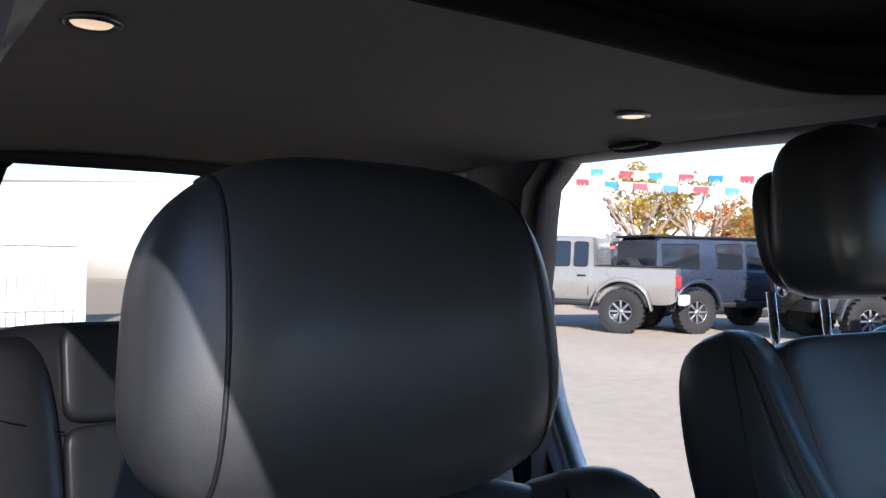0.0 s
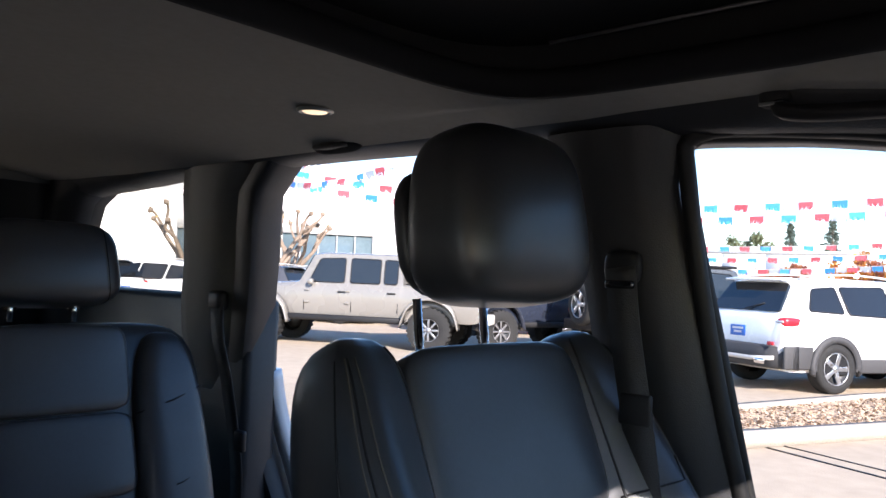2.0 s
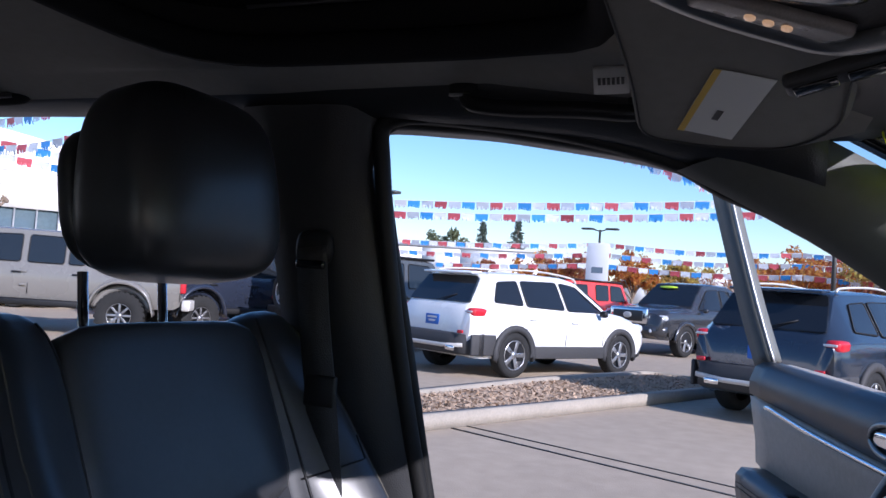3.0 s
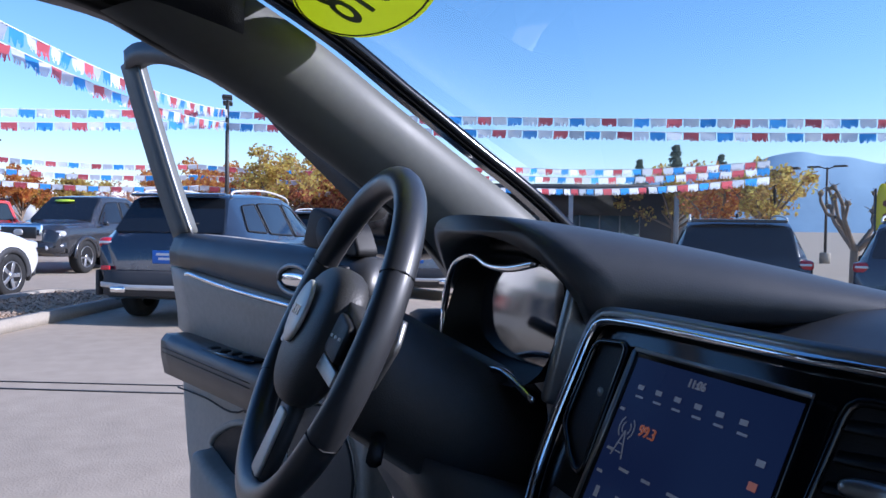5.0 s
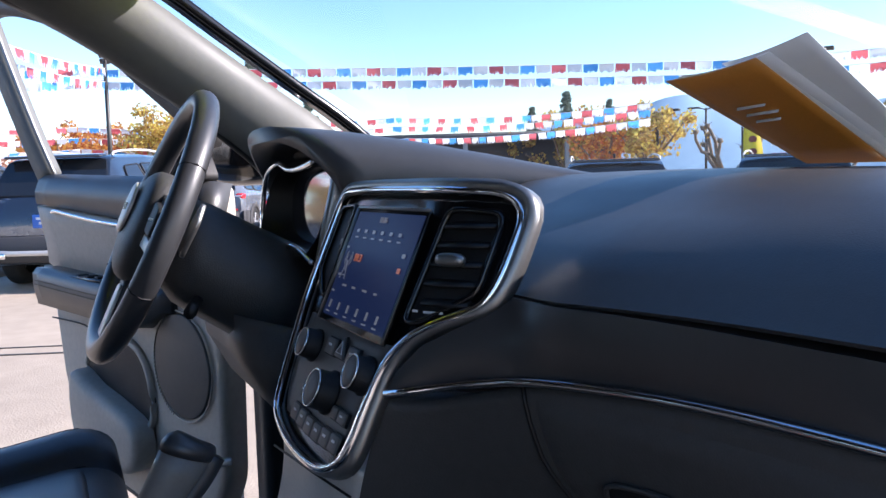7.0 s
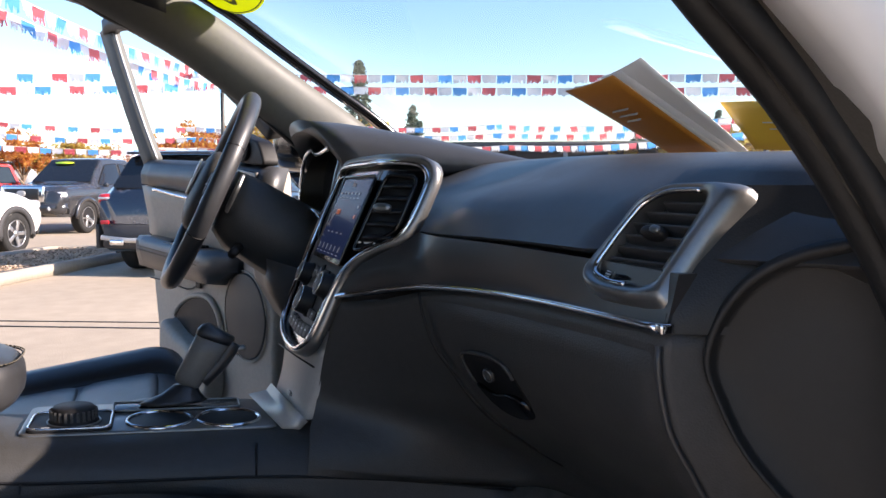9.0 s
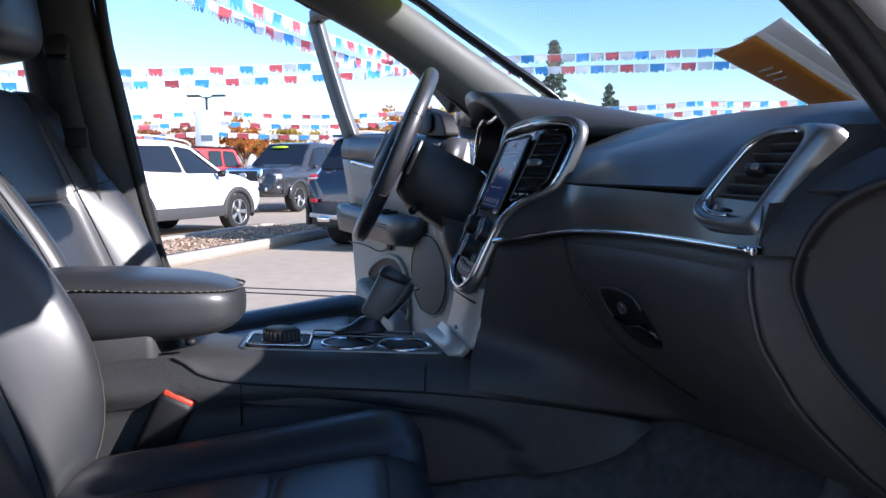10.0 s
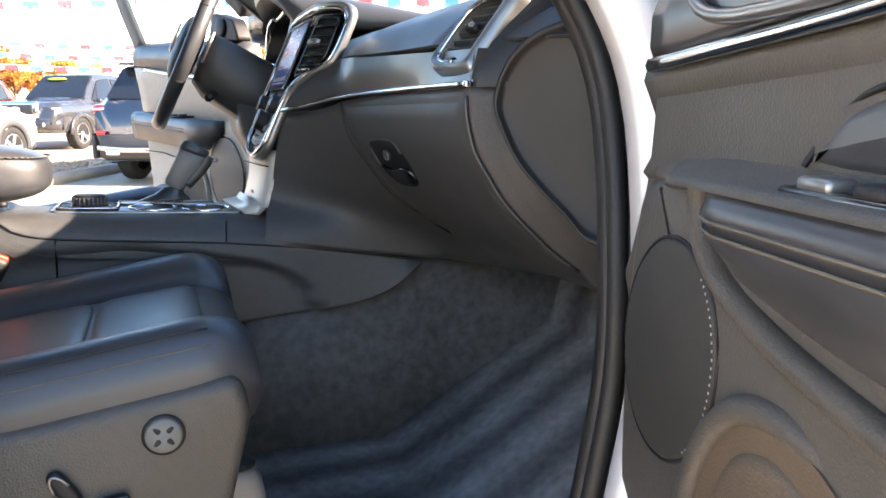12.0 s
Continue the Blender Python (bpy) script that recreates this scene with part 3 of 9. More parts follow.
part("stripe", slab([(-0.060, 0.016), (0.055, 0.018), (0.055, 0.024), (-0.060, 0.022)], 0.0006, LM @ Matrix.Translation((0, 0, 0.0007))), plain("label_yellow", (0.75, 0.50, 0.08), 0.6), lb, "", False)
part("label_bar", slab([(-0.028, -0.006), (-0.010, -0.006), (-0.010, 0.0), (-0.028, 0.0)], 0.0004, LM @ Matrix.Translation((0, 0, 0.0007))), HARD, lb, "", False)
tg = thing("roof_tag", "pale plastic tag with dark bars on the roof trim", "label", pose(-0.395, 0.060, 1.574, 4, -16, 8))
part("plate", box(0.050, 0.036, 0.004, (0, 0, 0), 0.0015), plain("tag_grey", (0.42, 0.41, 0.38), 0.5), tg)
for i in range(6):
    part("bar", box(0.012, 0.003, 0.001, (0.002, -0.012 + i * 0.0046, -0.0024)), BLACK, tg, "", False)
vc = thing("visor_clip", "black visor hinge clip with a bright pin", "clip", pose(-0.215, 0.258, 1.529, -4, -14, 80))
part("base", box(0.085, 0.026, 0.012, (0, 0, 0), 0.004), HARD, vc)
part("well", box(0.030, 0.018, 0.004, (-0.022, 0, -0.006), 0.001), GLOSS, vc)
part("well", box(0.034, 0.018, 0.004, (0.016, 0, -0.006), 0.001), GLOSS, vc)
part("pin", tube([(0.030, 0.004, -0.008), (0.038, -0.002, -0.012)], 0.005), SILVER, vc)
# overhead console between the visors: silver surround, reading lamps, dark tray
oc = thing("overhead_console", "black overhead console with a satin silver surround", "console")
OM = frame3((0.0, 0.222, 1.527), (1, 0, 0), (0, -0.20, -1))
oo = rounded([(-0.116, -0.022), (-0.050, -0.075), (0.050, -0.075), (0.116, -0.022), (0.080, 0.060), (0.0, 0.120), (-0.080, 0.060)], [0.02, 0.03, 0.03, 0.02, 0.04, 0.04, 0.04], 6)
auto(part("tray", slab(oo, 0.030, OM @ Matrix.Translation((0, 0, -0.024)), 0.004), BLACK, oc), 40)
part("surround", tube([OM @ Vector((x, y, 0.006)) for x, y in oo], 0.009, 10, True), SATIN, oc, "satin silver surround")
for sx in (-1, 1):
    rl = part("reading_lamp", slab(rounded([(sx * 0.098, -0.018), (sx * 0.078, -0.034), (sx * 0.046, 0.050), (sx * 0.066, 0.062)], 0.008), 0.008, OM @ Matrix.Translation((0, 0, 0.005)), 0.003), mat("ribbed_lamp_lens_%d" % (sx + 1), (0.30, 0.27, 0.24), 0.3, 0, 0.25, 60), oc, "ribbed reading lamp lens")
    for k in range(3):
        part("bulb_glint", pad(0.010, 0.007, 0.003, (0, 0, 0), 2, 2, OM @ Matrix.Translation((sx * (0.078 - 0.005 * k), 0.004 + 0.010 * k, 0.0135))), plain("bulb_amber_%d_%d" % (sx + 1, k), (0.6, 0.42, 0.3), 0.3, 0, (1.0, 0.6, 0.3), 0.25), rl)
part("tray_door", pad(0.075, 0.10, 0.018, (0, 0, 0), 5, 4, OM @ Matrix.Translation((0, 0.015, 0.008))), GLOSS, oc)
part("roof_button", box(0.060, 0.014, 0.008, (0, 0, 0), 0.004, 2, OM @ Matrix.Translation((-0.02, -0.0, 0.0)) ), SATIN, oc).location = (0.0, 0.15, -0.022)
mr = thing("rear_view_mirror", "black rear-view mirror hanging below the windscreen header", "mirror", pose(0.0, 0.44, 1.468, 0, 0, 8))
part("housing", pad(0.25, 0.035, 0.075, (0, 0, 0), 7, 3.2), BLACK, mr)
part("glass", slab(rounded([(-0.112, -0.03), (0.112, -0.03), (0.112, 0.03), (-0.112, 0.03)], 0.015), 0.001, frame3((0, -0.0178, 0), (1, 0, 0), (0, -1, 0))), plain("mirror_glass", (0.85, 0.85, 0.85), 0.02, 1), mr)
part("sensor_housing", pad(0.17, 0.10, 0.12, (0, 0.03, 0.065), 6, 4, None, lambda q: (q.x * (1 - 0.25 * max(0, q.z)), q.y, q.z)), BLACK, mr, "black sensor housing behind the mirror")
part("stalk", tube([(0, 0.01, 0.02), (0, 0.05, 0.06), (0, 0.03, 0.085)], 0.012), BLACK, mr)

# ---------------------------------------------------------------- dashboard
dash = thing("dashboard", "black soft-touch dashboard with chrome strips and dark trim", "dashboard")


def top_z(x):
    return 1.205 - 0.018 * (abs(x) / 0.68) ** 2


def curve_at(rows, x):
    """Smooth value through rows of (x, value)."""
    if x <= rows[0][0]:
        return rows[0][1]
    if x >= rows[-1][0]:
        return rows[-1][1]
    n = len(rows)
    i = max(k for k in range(n - 1) if rows[k][0] <= x)
    (x0, a), (x1, b) = rows[i], rows[i + 1]
    g = (b - a) / (x1 - x0)
    g0 = (b - rows[i - 1][1]) / (x1 - rows[i - 1][0]) if i > 0 else g
    g1 = (rows[i + 2][1] - a) / (rows[i + 2][0] - x0) if i + 2 < n else g
    h = x1 - x0
    t = (x - x0) / h
    return (1 + 2 * t) * (1 - t) ** 2 * a + t * (1 - t) ** 2 * h * g0 + t * t * (3 - 2 * t) * b + t * t * (t - 1) * h * g1


FACE = [(0.0, 0.400), (0.10, 0.455), (0.15, 0.506), (0.214, 0.544), (0.33, 0.582), (0.45, 0.599), (0.60, 0.611)]
STRIP = [(0.09, 1.016), (0.113, 1.0225), (0.16, 1.0345), (0.209, 1.043), (0.30, 1.0485), (0.42, 1.052), (0.60, 1.054)]
FALL = [(0.750, 0.21), (0.780, 0.190), (0.790, 0.178), (0.818, 0.152), (0.836, 0.125), (0.888, 0.070), (0.915, 0.046), (0.939, 0.031), (0.97, 0.012), (0.994, 0.005), (1.02, 0.0), (1.06, 0.0)]
WALL_X = [(0.74, 0.128), (0.80, 0.114), (0.825, 0.103), (0.848, 0.076), (0.87, 0.064), (0.90, 0.066), (0.945, 0.078), (1.0, 0.092), (1.03, 0.098), (1.06, 0.10)]
WALL_Y = [(0.74, 0.41), (0.84, 0.428), (0.87, 0.440), (0.945, 0.450), (1.03, 0.466), (1.06, 0.47)]


def face_y(x):
    return curve_at(FACE, abs(x))


def plan(z, t):
    """Point of the lower dash at a height: t 0 at the stack's side, 1 where the face runs straight."""
    wx, wy = curve_at(WALL_X, z), curve_at(WALL_Y, z)
    k = min(1.0, max(0.0, (1.03 - z) / 0.22))
    ex = 0.42 + 0.04 * k
    ey = face_y(ex) + curve_at(FALL, z)
    j = min(1.0, max(0.0, (0.90 - z) / 0.13))
    cx, cy = 0.170 - 0.040 * k, ey - 0.028 + 0.012 * k - 0.045 * j
    a, b, c = (1 - t) ** 2, 2 * t * (1 - t) * (1 + 7 * j * j), t * t
    return (a * wx + b * cx + c * ex) / (a + b + c), (a * wy + b * cy + c * ey) / (a + b + c)


def lower_y(x, z):
    k = min(1.0, max(0.0, (1.03 - z) / 0.22))
    if x >= 0.42 + 0.04 * k:
        return face_y(x) + curve_at(FALL, z)
    lo, hi = 0.0, 1.0
    for _ in range(30):
        m = (lo + hi) / 2
        if plan(z, m)[0] < x:
            lo = m
        else:
            hi = m
    return plan(z, lo)[1]


def dash_section(x):
    """(y, z) from the windscreen foot over the top and down the face."""
    tz = top_z(x)
    back = 1.13 - 0.10 * (x / 0.68) ** 2
    end = 0.075 * smoothstep(0.575, 0.70, abs(x))
    rec = 0.028 * smoothstep(0.485, 0.515, abs(x))
    f = max(0.548, face_y(x))
    return [(back, 1.15), (0.98, tz - 0.012), (0.86, tz), (0.79, tz - 0.002), (0.745 + end, tz - 0.008), (0.712 + end, tz - 0.019), (max(f + 0.082, 0.672) + end + rec * 0.4, tz - 0.036), (f + 0.050 + end * 0.8 + rec, 1.146), (f + 0.027 + end * 0.8 + rec, 1.127), (f + 0.010 + end * 0.8 + rec, 1.112), (f + 0.003 + end * 0.8 + rec, 1.1065), (f + 0.005 + end * 0.8 + rec, 1.1035), (f + 0.014 + end * 0.8 + rec, 1.1025)]


XS = [-0.69 + 1.38 * i / 60 for i in range(61)]
rings = []
for x in XS:
    s = [(x, y, z) for y, z in dash_section(x)]
    rings.append(s + [(x, 0.75, 1.06), (x, 1.0, 1.05)])
auto(part("upper_pad", loft(rings), SOFT, dash, "soft grained upper dash pad"), 60)
# trim band between crease and chrome strip, both sides of the stack
for s in (1, -1):
    tops = [(0.108, 1.0235), (0.112, 1.042), (0.126, 1.063), (0.148, 1.078), (0.168, 1.091), (0.180, 1.1045)] + [(0.180 + 0.420 * k / 18, 1.1045 - 0.0095 * k / 18) for k in range(1, 19)]
    lows = [0.108 + 0.020 * k for k in range(6)] + [0.208 + 0.392 * k / 18 for k in range(1, 19)]
    rings = []
    for (xt, zt), xl in zip(tops, lows):
        rc = 0.010 * smoothstep(0.38, 0.56, xl)
        zl, yl = curve_at(STRIP, xl), face_y(xl)
        yt = max(face_y(xt), 0.0008 + 0.445 * zt + 3.8 * (min(xt, 0.185) - 0.055) ** 2 - 0.006) + rc
        ring = []
        for j in range(7):
            t = j / 6
            ring.append((s * (xl + (xt - xl) * t), yl + (yt - yl) * t - 0.004 * math.sin(math.pi * t) * min(1, (zt - zl) / 0.03) * (1 - smoothstep(0.22, 0.50, xl)), zl + (zt - zl) * t))
        rings.append(ring + [(s * xt, yt + 0.05, zt), (s * xl, yl + 0.05, zl)])
    auto(part("trim_band", loft(rings), WOODTRIM, dash, "dark glossy trim band"), 50)
    line = [(s * (0.110 + 0.487 * i / 30), face_y(0.110 + 0.487 * i / 30) - 0.0045, curve_at(STRIP, 0.110 + 0.487 * i / 30)) for i in range(31)]
    part("chrome_strip", sweep(line, [(-0.004, -0.0032), (0.002, -0.0036), (0.0045, 0), (0.002, 0.0036), (-0.004, 0.0032)]), CHROME, dash, "thin chrome strip")
    part("strip_cap", box(0.010, 0.012, 0.009, (s * 0.600, face_y(0.6) - 0.002, 1.054), 0.002), CHROME, dash, "chrome strip end")
# lower face: one sheet that sweeps from the stack's side round to the glovebox and the door end
SEAM_Z = [(-0.62, 0.80), (-0.02, 0.865), (0.012, 0.858), (0.03, 0.842), (0.07, 0.828), (0.16, 0.818), (0.36, 0.8015), (0.506, 0.783), (0.69, 0.754)]
SEAM_SIDE = [(-0.62, 0.113), (0.36, 0.1135), (0.506, 0.118), (0.60, 0.127), (0.69, 0.141)]
SEAM_X = [(0.80, 0.238), (0.82, 0.235), (0.88, 0.228), (0.935, 0.219), (0.98, 0.206), (1.036, 0.198)]


def lower_row(v):
    """Points from the stack's side to the door end at a share of the height."""
    row = []
    for i in range(17):
        t = i / 16
        zb = curve_at(SEAM_Z, min(0.69, plan(0.765, t)[1])) + 0.001 + 0.026 * smoothstep(0.15, 0.45, plan(0.765, t)[0])
        x0 = plan(0.9, t)[0]
        zt = curve_at(STRIP, x0) - 0.004
        z = zt + (zb - zt) * v
        row.append((*plan(z, t), z))
    x1 = row[-1][0]
    for i in range(1, 11):
        x = x1 + (0.597 - x1) * i / 10
        zt = curve_at(STRIP, x) - 0.004
        z = zt + (0.785 - zt) * v
        row.append((x, face_y(x) + curve_at(FALL, z), z))
    x, y, z = row[-1]
    for dx, dy, lim in ((0.004, 0.006, 0), (0.008, 0.022, 0.645), (0.018, 0.040, 0.670), (0.045, 0.068, 0.700), (0.075, 0.095, 0.732), (0.110, 0.125, 0.768)):
        row.append((x + dx, max(y + dy, lim), z))
    return row


for s in (1, -1):
    rows = [[(s * x, y, z) for x, y, z in lower_row(j / 22)] for j in range(23)]
    bm = bmesh.new()
    vv = [[bm.verts.new(p) for p in r] for r in rows]
    for a, b in zip(vv, vv[1:]):
        for i in range(len(a) - 1):
            bm.faces.new((a[i], a[i + 1], b[i + 1], b[i]))
    top = [bm.verts.new((x, y + 0.05, z + 0.002)) for x, y, z in rows[0]]
    low = [bm.verts.new((x, max(y + 0.02, 0.98), z + 0.004)) for x, y, z in rows[-1]]
    for r0, r1 in ((top, vv[0]), (vv[-1], low)):
        for i in range(len(r0) - 1):
            bm.faces.new((r0[i], r0[i + 1], r1[i + 1], r1[i]))
    part("lower_panel", bm, HARD, dash, "dark lower dash panel sweeping into the console")
# glovebox lid: set proud with a rolled rim, dark gaps along its sides, and its latch
glove = bmesh.new()
NU, NV = 26, 18
gl = []
for j in range(NV + 1):
    v = j / NV
    row = []
    for i in range(NU + 1):
        u = i / NU
        z = 1.0385 - 0.228 * v
        xl = curve_at(SEAM_X, z) + 0.003
        x = xl + (0.5945 - xl) * u
        z = z - 0.006 * (1 - u) * (1 - v)
        rim = min(u * 0.38, (1 - u) * 0.38, v * 0.24, 1.0)
        row.append(glove.verts.new((x, lower_y(x, z) + 0.003 - 0.0075 * math.sqrt(min(1.0, rim / 0.014)), z)))
    gl.append(row)
for j in range(NV):
    for i in range(NU):
        glove.faces.new((gl[j][i], gl[j][i + 1], gl[j + 1][i + 1], gl[j + 1][i]))
lid = part("glovebox_lid", glove, HARD, dash, "dark glovebox lid")
part("lid_gap", tube([(curve_at(SEAM_X, 1.036 - 0.22 * j / 16), lower_y(curve_at(SEAM_X, 1.036 - 0.22 * j / 16), 1.036 - 0.22 * j / 16) - 0.0005, 1.036 - 0.22 * j / 16) for j in range(17)], 0.0022, 6, False, (1, 0, 0)), BLACK, lid)
part("lid_edge", tube([(0.5965, lower_y(0.5965, 1.040 - 0.225 * j / 18) - 0.0035, 1.040 - 0.225 * j / 18) for j in range(19)], 0.0030, 6, False, (1, 0, 0)), SOFT, lid)


def on_lid(x, z, out=0.0):
    return Vector((x, lower_y(x, z) - 0.0045 - out, z))


def lid_sheet(outline, out, material, nm, parent, lab="", depth=0.004):
    """A flat-backed shape lying on the lid, outline in (x, z)."""
    o = [(p.x, p.y) for p in spline([(a, b, 0) for a, b in outline], 3, True)]
    c = (sum(a for a, b in o) / len(o), sum(b for a, b in o) / len(o))
    rr = [[on_lid(c[0] + (a - c[0]) * k, c[1] + (b - c[1]) * k, out + h) for a, b in o] for k, h in ((1.0, -0.006), (1.0, 0.0), (0.93, depth), (0.6, depth), (0.05, depth))]
    return part(nm, loft(rr), material, parent, lab)


latch = lid_sheet([(0.262, 0.972), (0.300, 0.977), (0.342, 0.974), (0.350, 0.955), (0.346, 0.918), (0.318, 0.906), (0.286, 0.908), (0.262, 0.930)], 0.0, BLACK, "latch", dash, "dark recessed glovebox latch", 0.0015)
part("latch_rim", tube(spline([on_lid(a, b, 0.003) for a, b in ((0.262, 0.935), (0.264, 0.970), (0.300, 0.978), (0.340, 0.975), (0.348, 0.958))], 4), 0.0022, 6), HARD, latch)
lid_sheet([(0.268, 0.938), (0.290, 0.930), (0.322, 0.936), (0.346, 0.932), (0.342, 0.914), (0.318, 0.905), (0.288, 0.910)], 0.003, GLOSS, "latch_paddle", latch, "glossy latch paddle", 0.005)
LK = frame3(on_lid(0.303, 0.955, 0.002), (1, 0.25, 0), (0.2, -1, -0.35))
part("lock", lathe([(0.0085, 0), (0.0085, 0.004), (0.006, 0.005), (0, 0.004)], 18, LK), HARD, latch)
part("lock_ring", tube([LK @ Vector((0.0072 * math.cos(a * 0.5236), 0.0072 * math.sin(a * 0.5236), 0.0045)) for a in range(12)], 0.0009, 6, True), SATIN, latch)

# end cap of the dash at the door, a padded border round a flat panel set aslant
for s in (1, -1):
    cap = [(0.155, 1.128), (0.085, 1.123), (0.040, 1.104), (0.012, 1.072), (0.0, 1.032), (0.010, 1.000), (0.030, 0.962), (0.062, 0.926), (0.092, 0.898), (0.122, 0.868), (0.150, 0.880), (0.156, 0.98), (0.157, 1.06)]
    sm = [(p.x, p.y) for p in spline([(a, b, 0) for a, b in cap], 4, True)]
    m = frame3((0.606, 0.640, 0), (0.7071, 0.7071, 0), (0.7071, -0.7071, 0))
    if s < 0:
        m = Matrix.Diagonal((-1, 1, 1, 1)) @ m
    c0 = (0.085, 1.0)
    rr = []
    for k, h in ((1.0, -0.04), (1.0, 0.002), (0.985, 0.007), (0.955, 0.009), (0.925, 0.006), (0.90, 0.001), (0.86, -0.001), (0.5, 0.0), (0.04, 0.0)):
        rr.append([m @ Vector((c0[0] + (a - c0[0]) * k, c0[1] + (b - c0[1]) * k, h)) for a, b in sm])
    part("end_cap", loft(rr), CAPTRIM, dash, "dash end cap with a rolled border, colour darkened for shade")
    rr = []
    for j in range(9):
        z = 1.050 + 0.112 * j / 8
        y0 = 0.611 + 0.72 * max(0, z - 1.062)
        rr.append([(s * x, y, z) for x, y in ((0.596, y0 + 0.03), (0.597, y0), (0.602, y0 + 0.006), (0.610, max(y0 + 0.018, 0.630)), (0.624, max(y0 + 0.036, 0.668)), (0.660, max(y0 + 0.058, 0.706)), (0.71, 0.762), (0.71, 0.80), (0.60, 0.80))])
    auto(part("end_trim", loft(rr), CAPTRIM, dash, "trim at the dash end, colour darkened for shade"), 50)
    part("footwell_side", box(0.03, 0.44, 0.40, (s * 0.768, 0.925, 0.60), 0.010), BLACKTRIM, dash, "black footwell side")
    part("kick_panel", loft([[(s * x, y, z) for y, z in ((0.80, 0.80), (0.775, 0.88), (0.765, 1.10), (0.77, 1.165), (1.0, 1.165), (1.0, 0.80))] for x in (0.655, 0.690)]), HARD, dash)

# passenger side air vent: angled bezel, slats, knob, slider
VA, VB, VC = Vector((0.503, 0.601, 1.080)), Vector((0.610, 0.678, 1.158)), Vector((0.601, 0.607, 1.054))
VN = -(VB - VA).cross(VC - VA).normalized()
if VN.y > 0:
    VN = -VN
vx = Vector((1, 0, 0)) - VN * VN.x
for s in (1, -1):
    vent = part("side_vent", bmesh.new(), BLACK, dash)
    vm = frame3(Vector((0.556, 0.634, 1.108)) - VN * 0.003, vx, VN)
    mm = vm if s > 0 else Matrix.Diagonal((-1, 1, 1, 1)) @ vm
    hole = rounded([(-0.056, -0.033), (-0.051, 0.006), (-0.043, 0.038), (-0.022, 0.0535), (0.018, 0.059), (0.0165, 0.017), (0.012, -0.026), (0.003, -0.034), (-0.031, -0.038)], 0.010, 4)
    rim = rounded([(-0.066, -0.036), (-0.060, -0.046), (-0.045, -0.0515), (-0.011, -0.050), (0.032, -0.047), (0.0415, -0.045), (0.040, -0.026), (0.0445, 0.017), (0.054, 0.068), (0.045, 0.071), (-0.024, 0.0605), (-0.049, 0.044), (-0.057, 0.006)], 0.010, 4)

    def reach(poly, ang):
        """Distance from the vent's middle to the outline in one direction."""
        d, best = Vector((math.cos(ang), math.sin(ang))), 0.0
        o = Vector((-0.020, 0.006))
        for i in range(len(poly)):
            p, e = Vector(poly[i - 1]) - o, Vector(poly[i]) - Vector(poly[i - 1])
            den = d.x * e.y - d.y * e.x
            if abs(den) > 1e-12:
                k, u = (p.x * e.y - p.y * e.x) / den, (p.x * d.y - p.y * d.x) / den
                if k > 0 and -1e-6 <= u <= 1 + 1e-6:
                    best = max(best, k)
        return best
    NA = 96
    h0 = [reach(hole, 2 * math.pi * i / NA) for i in range(NA)]
    r0 = [max(reach(rim, 2 * math.pi * i / NA), h0[i] + 0.003) for i in range(NA)]

    def around(f, z, band):
        """A loop between hole (0) and rim (1); band adds height where the surround is wide."""
        out = []
        for i in range(NA):
            a = 2 * math.pi * i / NA
            k = h0[i] + (r0[i] - h0[i]) * f
            out.append(mm @ Vector((-0.020 + math.cos(a) * k, 0.006 + math.sin(a) * k, z + band * min(1.0, (r0[i] - h0[i]) / 0.02))))
        return out
    part("vent_back", slab(hole, 0.002, mm @ Matrix.Translation((0, 0, -0.013))), BLACK, vent, "", False)
    part("vent_surround", loft([around(1.0, -0.022, 0), around(1.0, 0.001, 0), around(0.92, 0.006, 0.001), around(0.7, 0.009, 0.005), around(0.45, 0.009, 0.005), around(0.12, 0.007, 0.0), around(0.0, 0.005, 0), around(0.0, -0.012, 0)], False), SATIN, vent, "satin silver vent surround")
    part("vent_chrome", tube([p for p in around(0.04, 0.008, 0)[16:76]], 0.0026, 8, False, VN), CHROME, vent, "chrome vent edge")
    for k in range(6):
        y = -0.014 + 0.0118 * k
        xl = -0.0505 + 0.0012 * k + (0.006 if k == 4 else 0.018 if k == 5 else 0)
        xr = 0.0135 + 0.0009 * k
        bar = box(xr - xl, 0.0024, 0.013, (0, 0, 0), 0.0009)
        part("slat", join(bar), SOFT, vent).matrix_world = mm @ Matrix.Translation(((xl + xr) / 2, y, -0.003)) @ pose(0, 0, 0, -20, 0, 6.5)
    part("vent_knob", pad(0.026, 0.011, 0.016, (0, 0, 0), 5, 2.6), BLACK, vent, "vent thumb tab").matrix_world = mm @ Matrix.Translation((-0.014, 0.0135, 0.006)) @ pose(0, 0, 0, 0, 0, 7)
    part("knob_cap", pad(0.011, 0.007, 0.004, (0, 0, 0), 4, 2.6), SATIN, vent).matrix_world = mm @ Matrix.Translation((-0.008, 0.0145, 0.0135))
    tray = rounded([(-0.0545, -0.032), (-0.0535, -0.0235), (0.0125, -0.0165), (0.0115, -0.026), (0.003, -0.033), (-0.031, -0.037)], 0.004, 3)
    part("slider_tray", slab(tray, 0.006, mm @ Matrix.Translation((0, 0, -0.004)), 0.001), BLACK, vent, "", False)
    part("slider", tube([mm @ Vector(p) for p in ((-0.034, -0.0335, 0.003), (-0.034, -0.0255, 0.003), (-0.026, -0.0240, 0.004), (-0.014, -0.0235, 0.003), (-0.009, -0.0275, 0.003))], 0.0010, 6, False, VN), SATIN, vent, "slider lip")
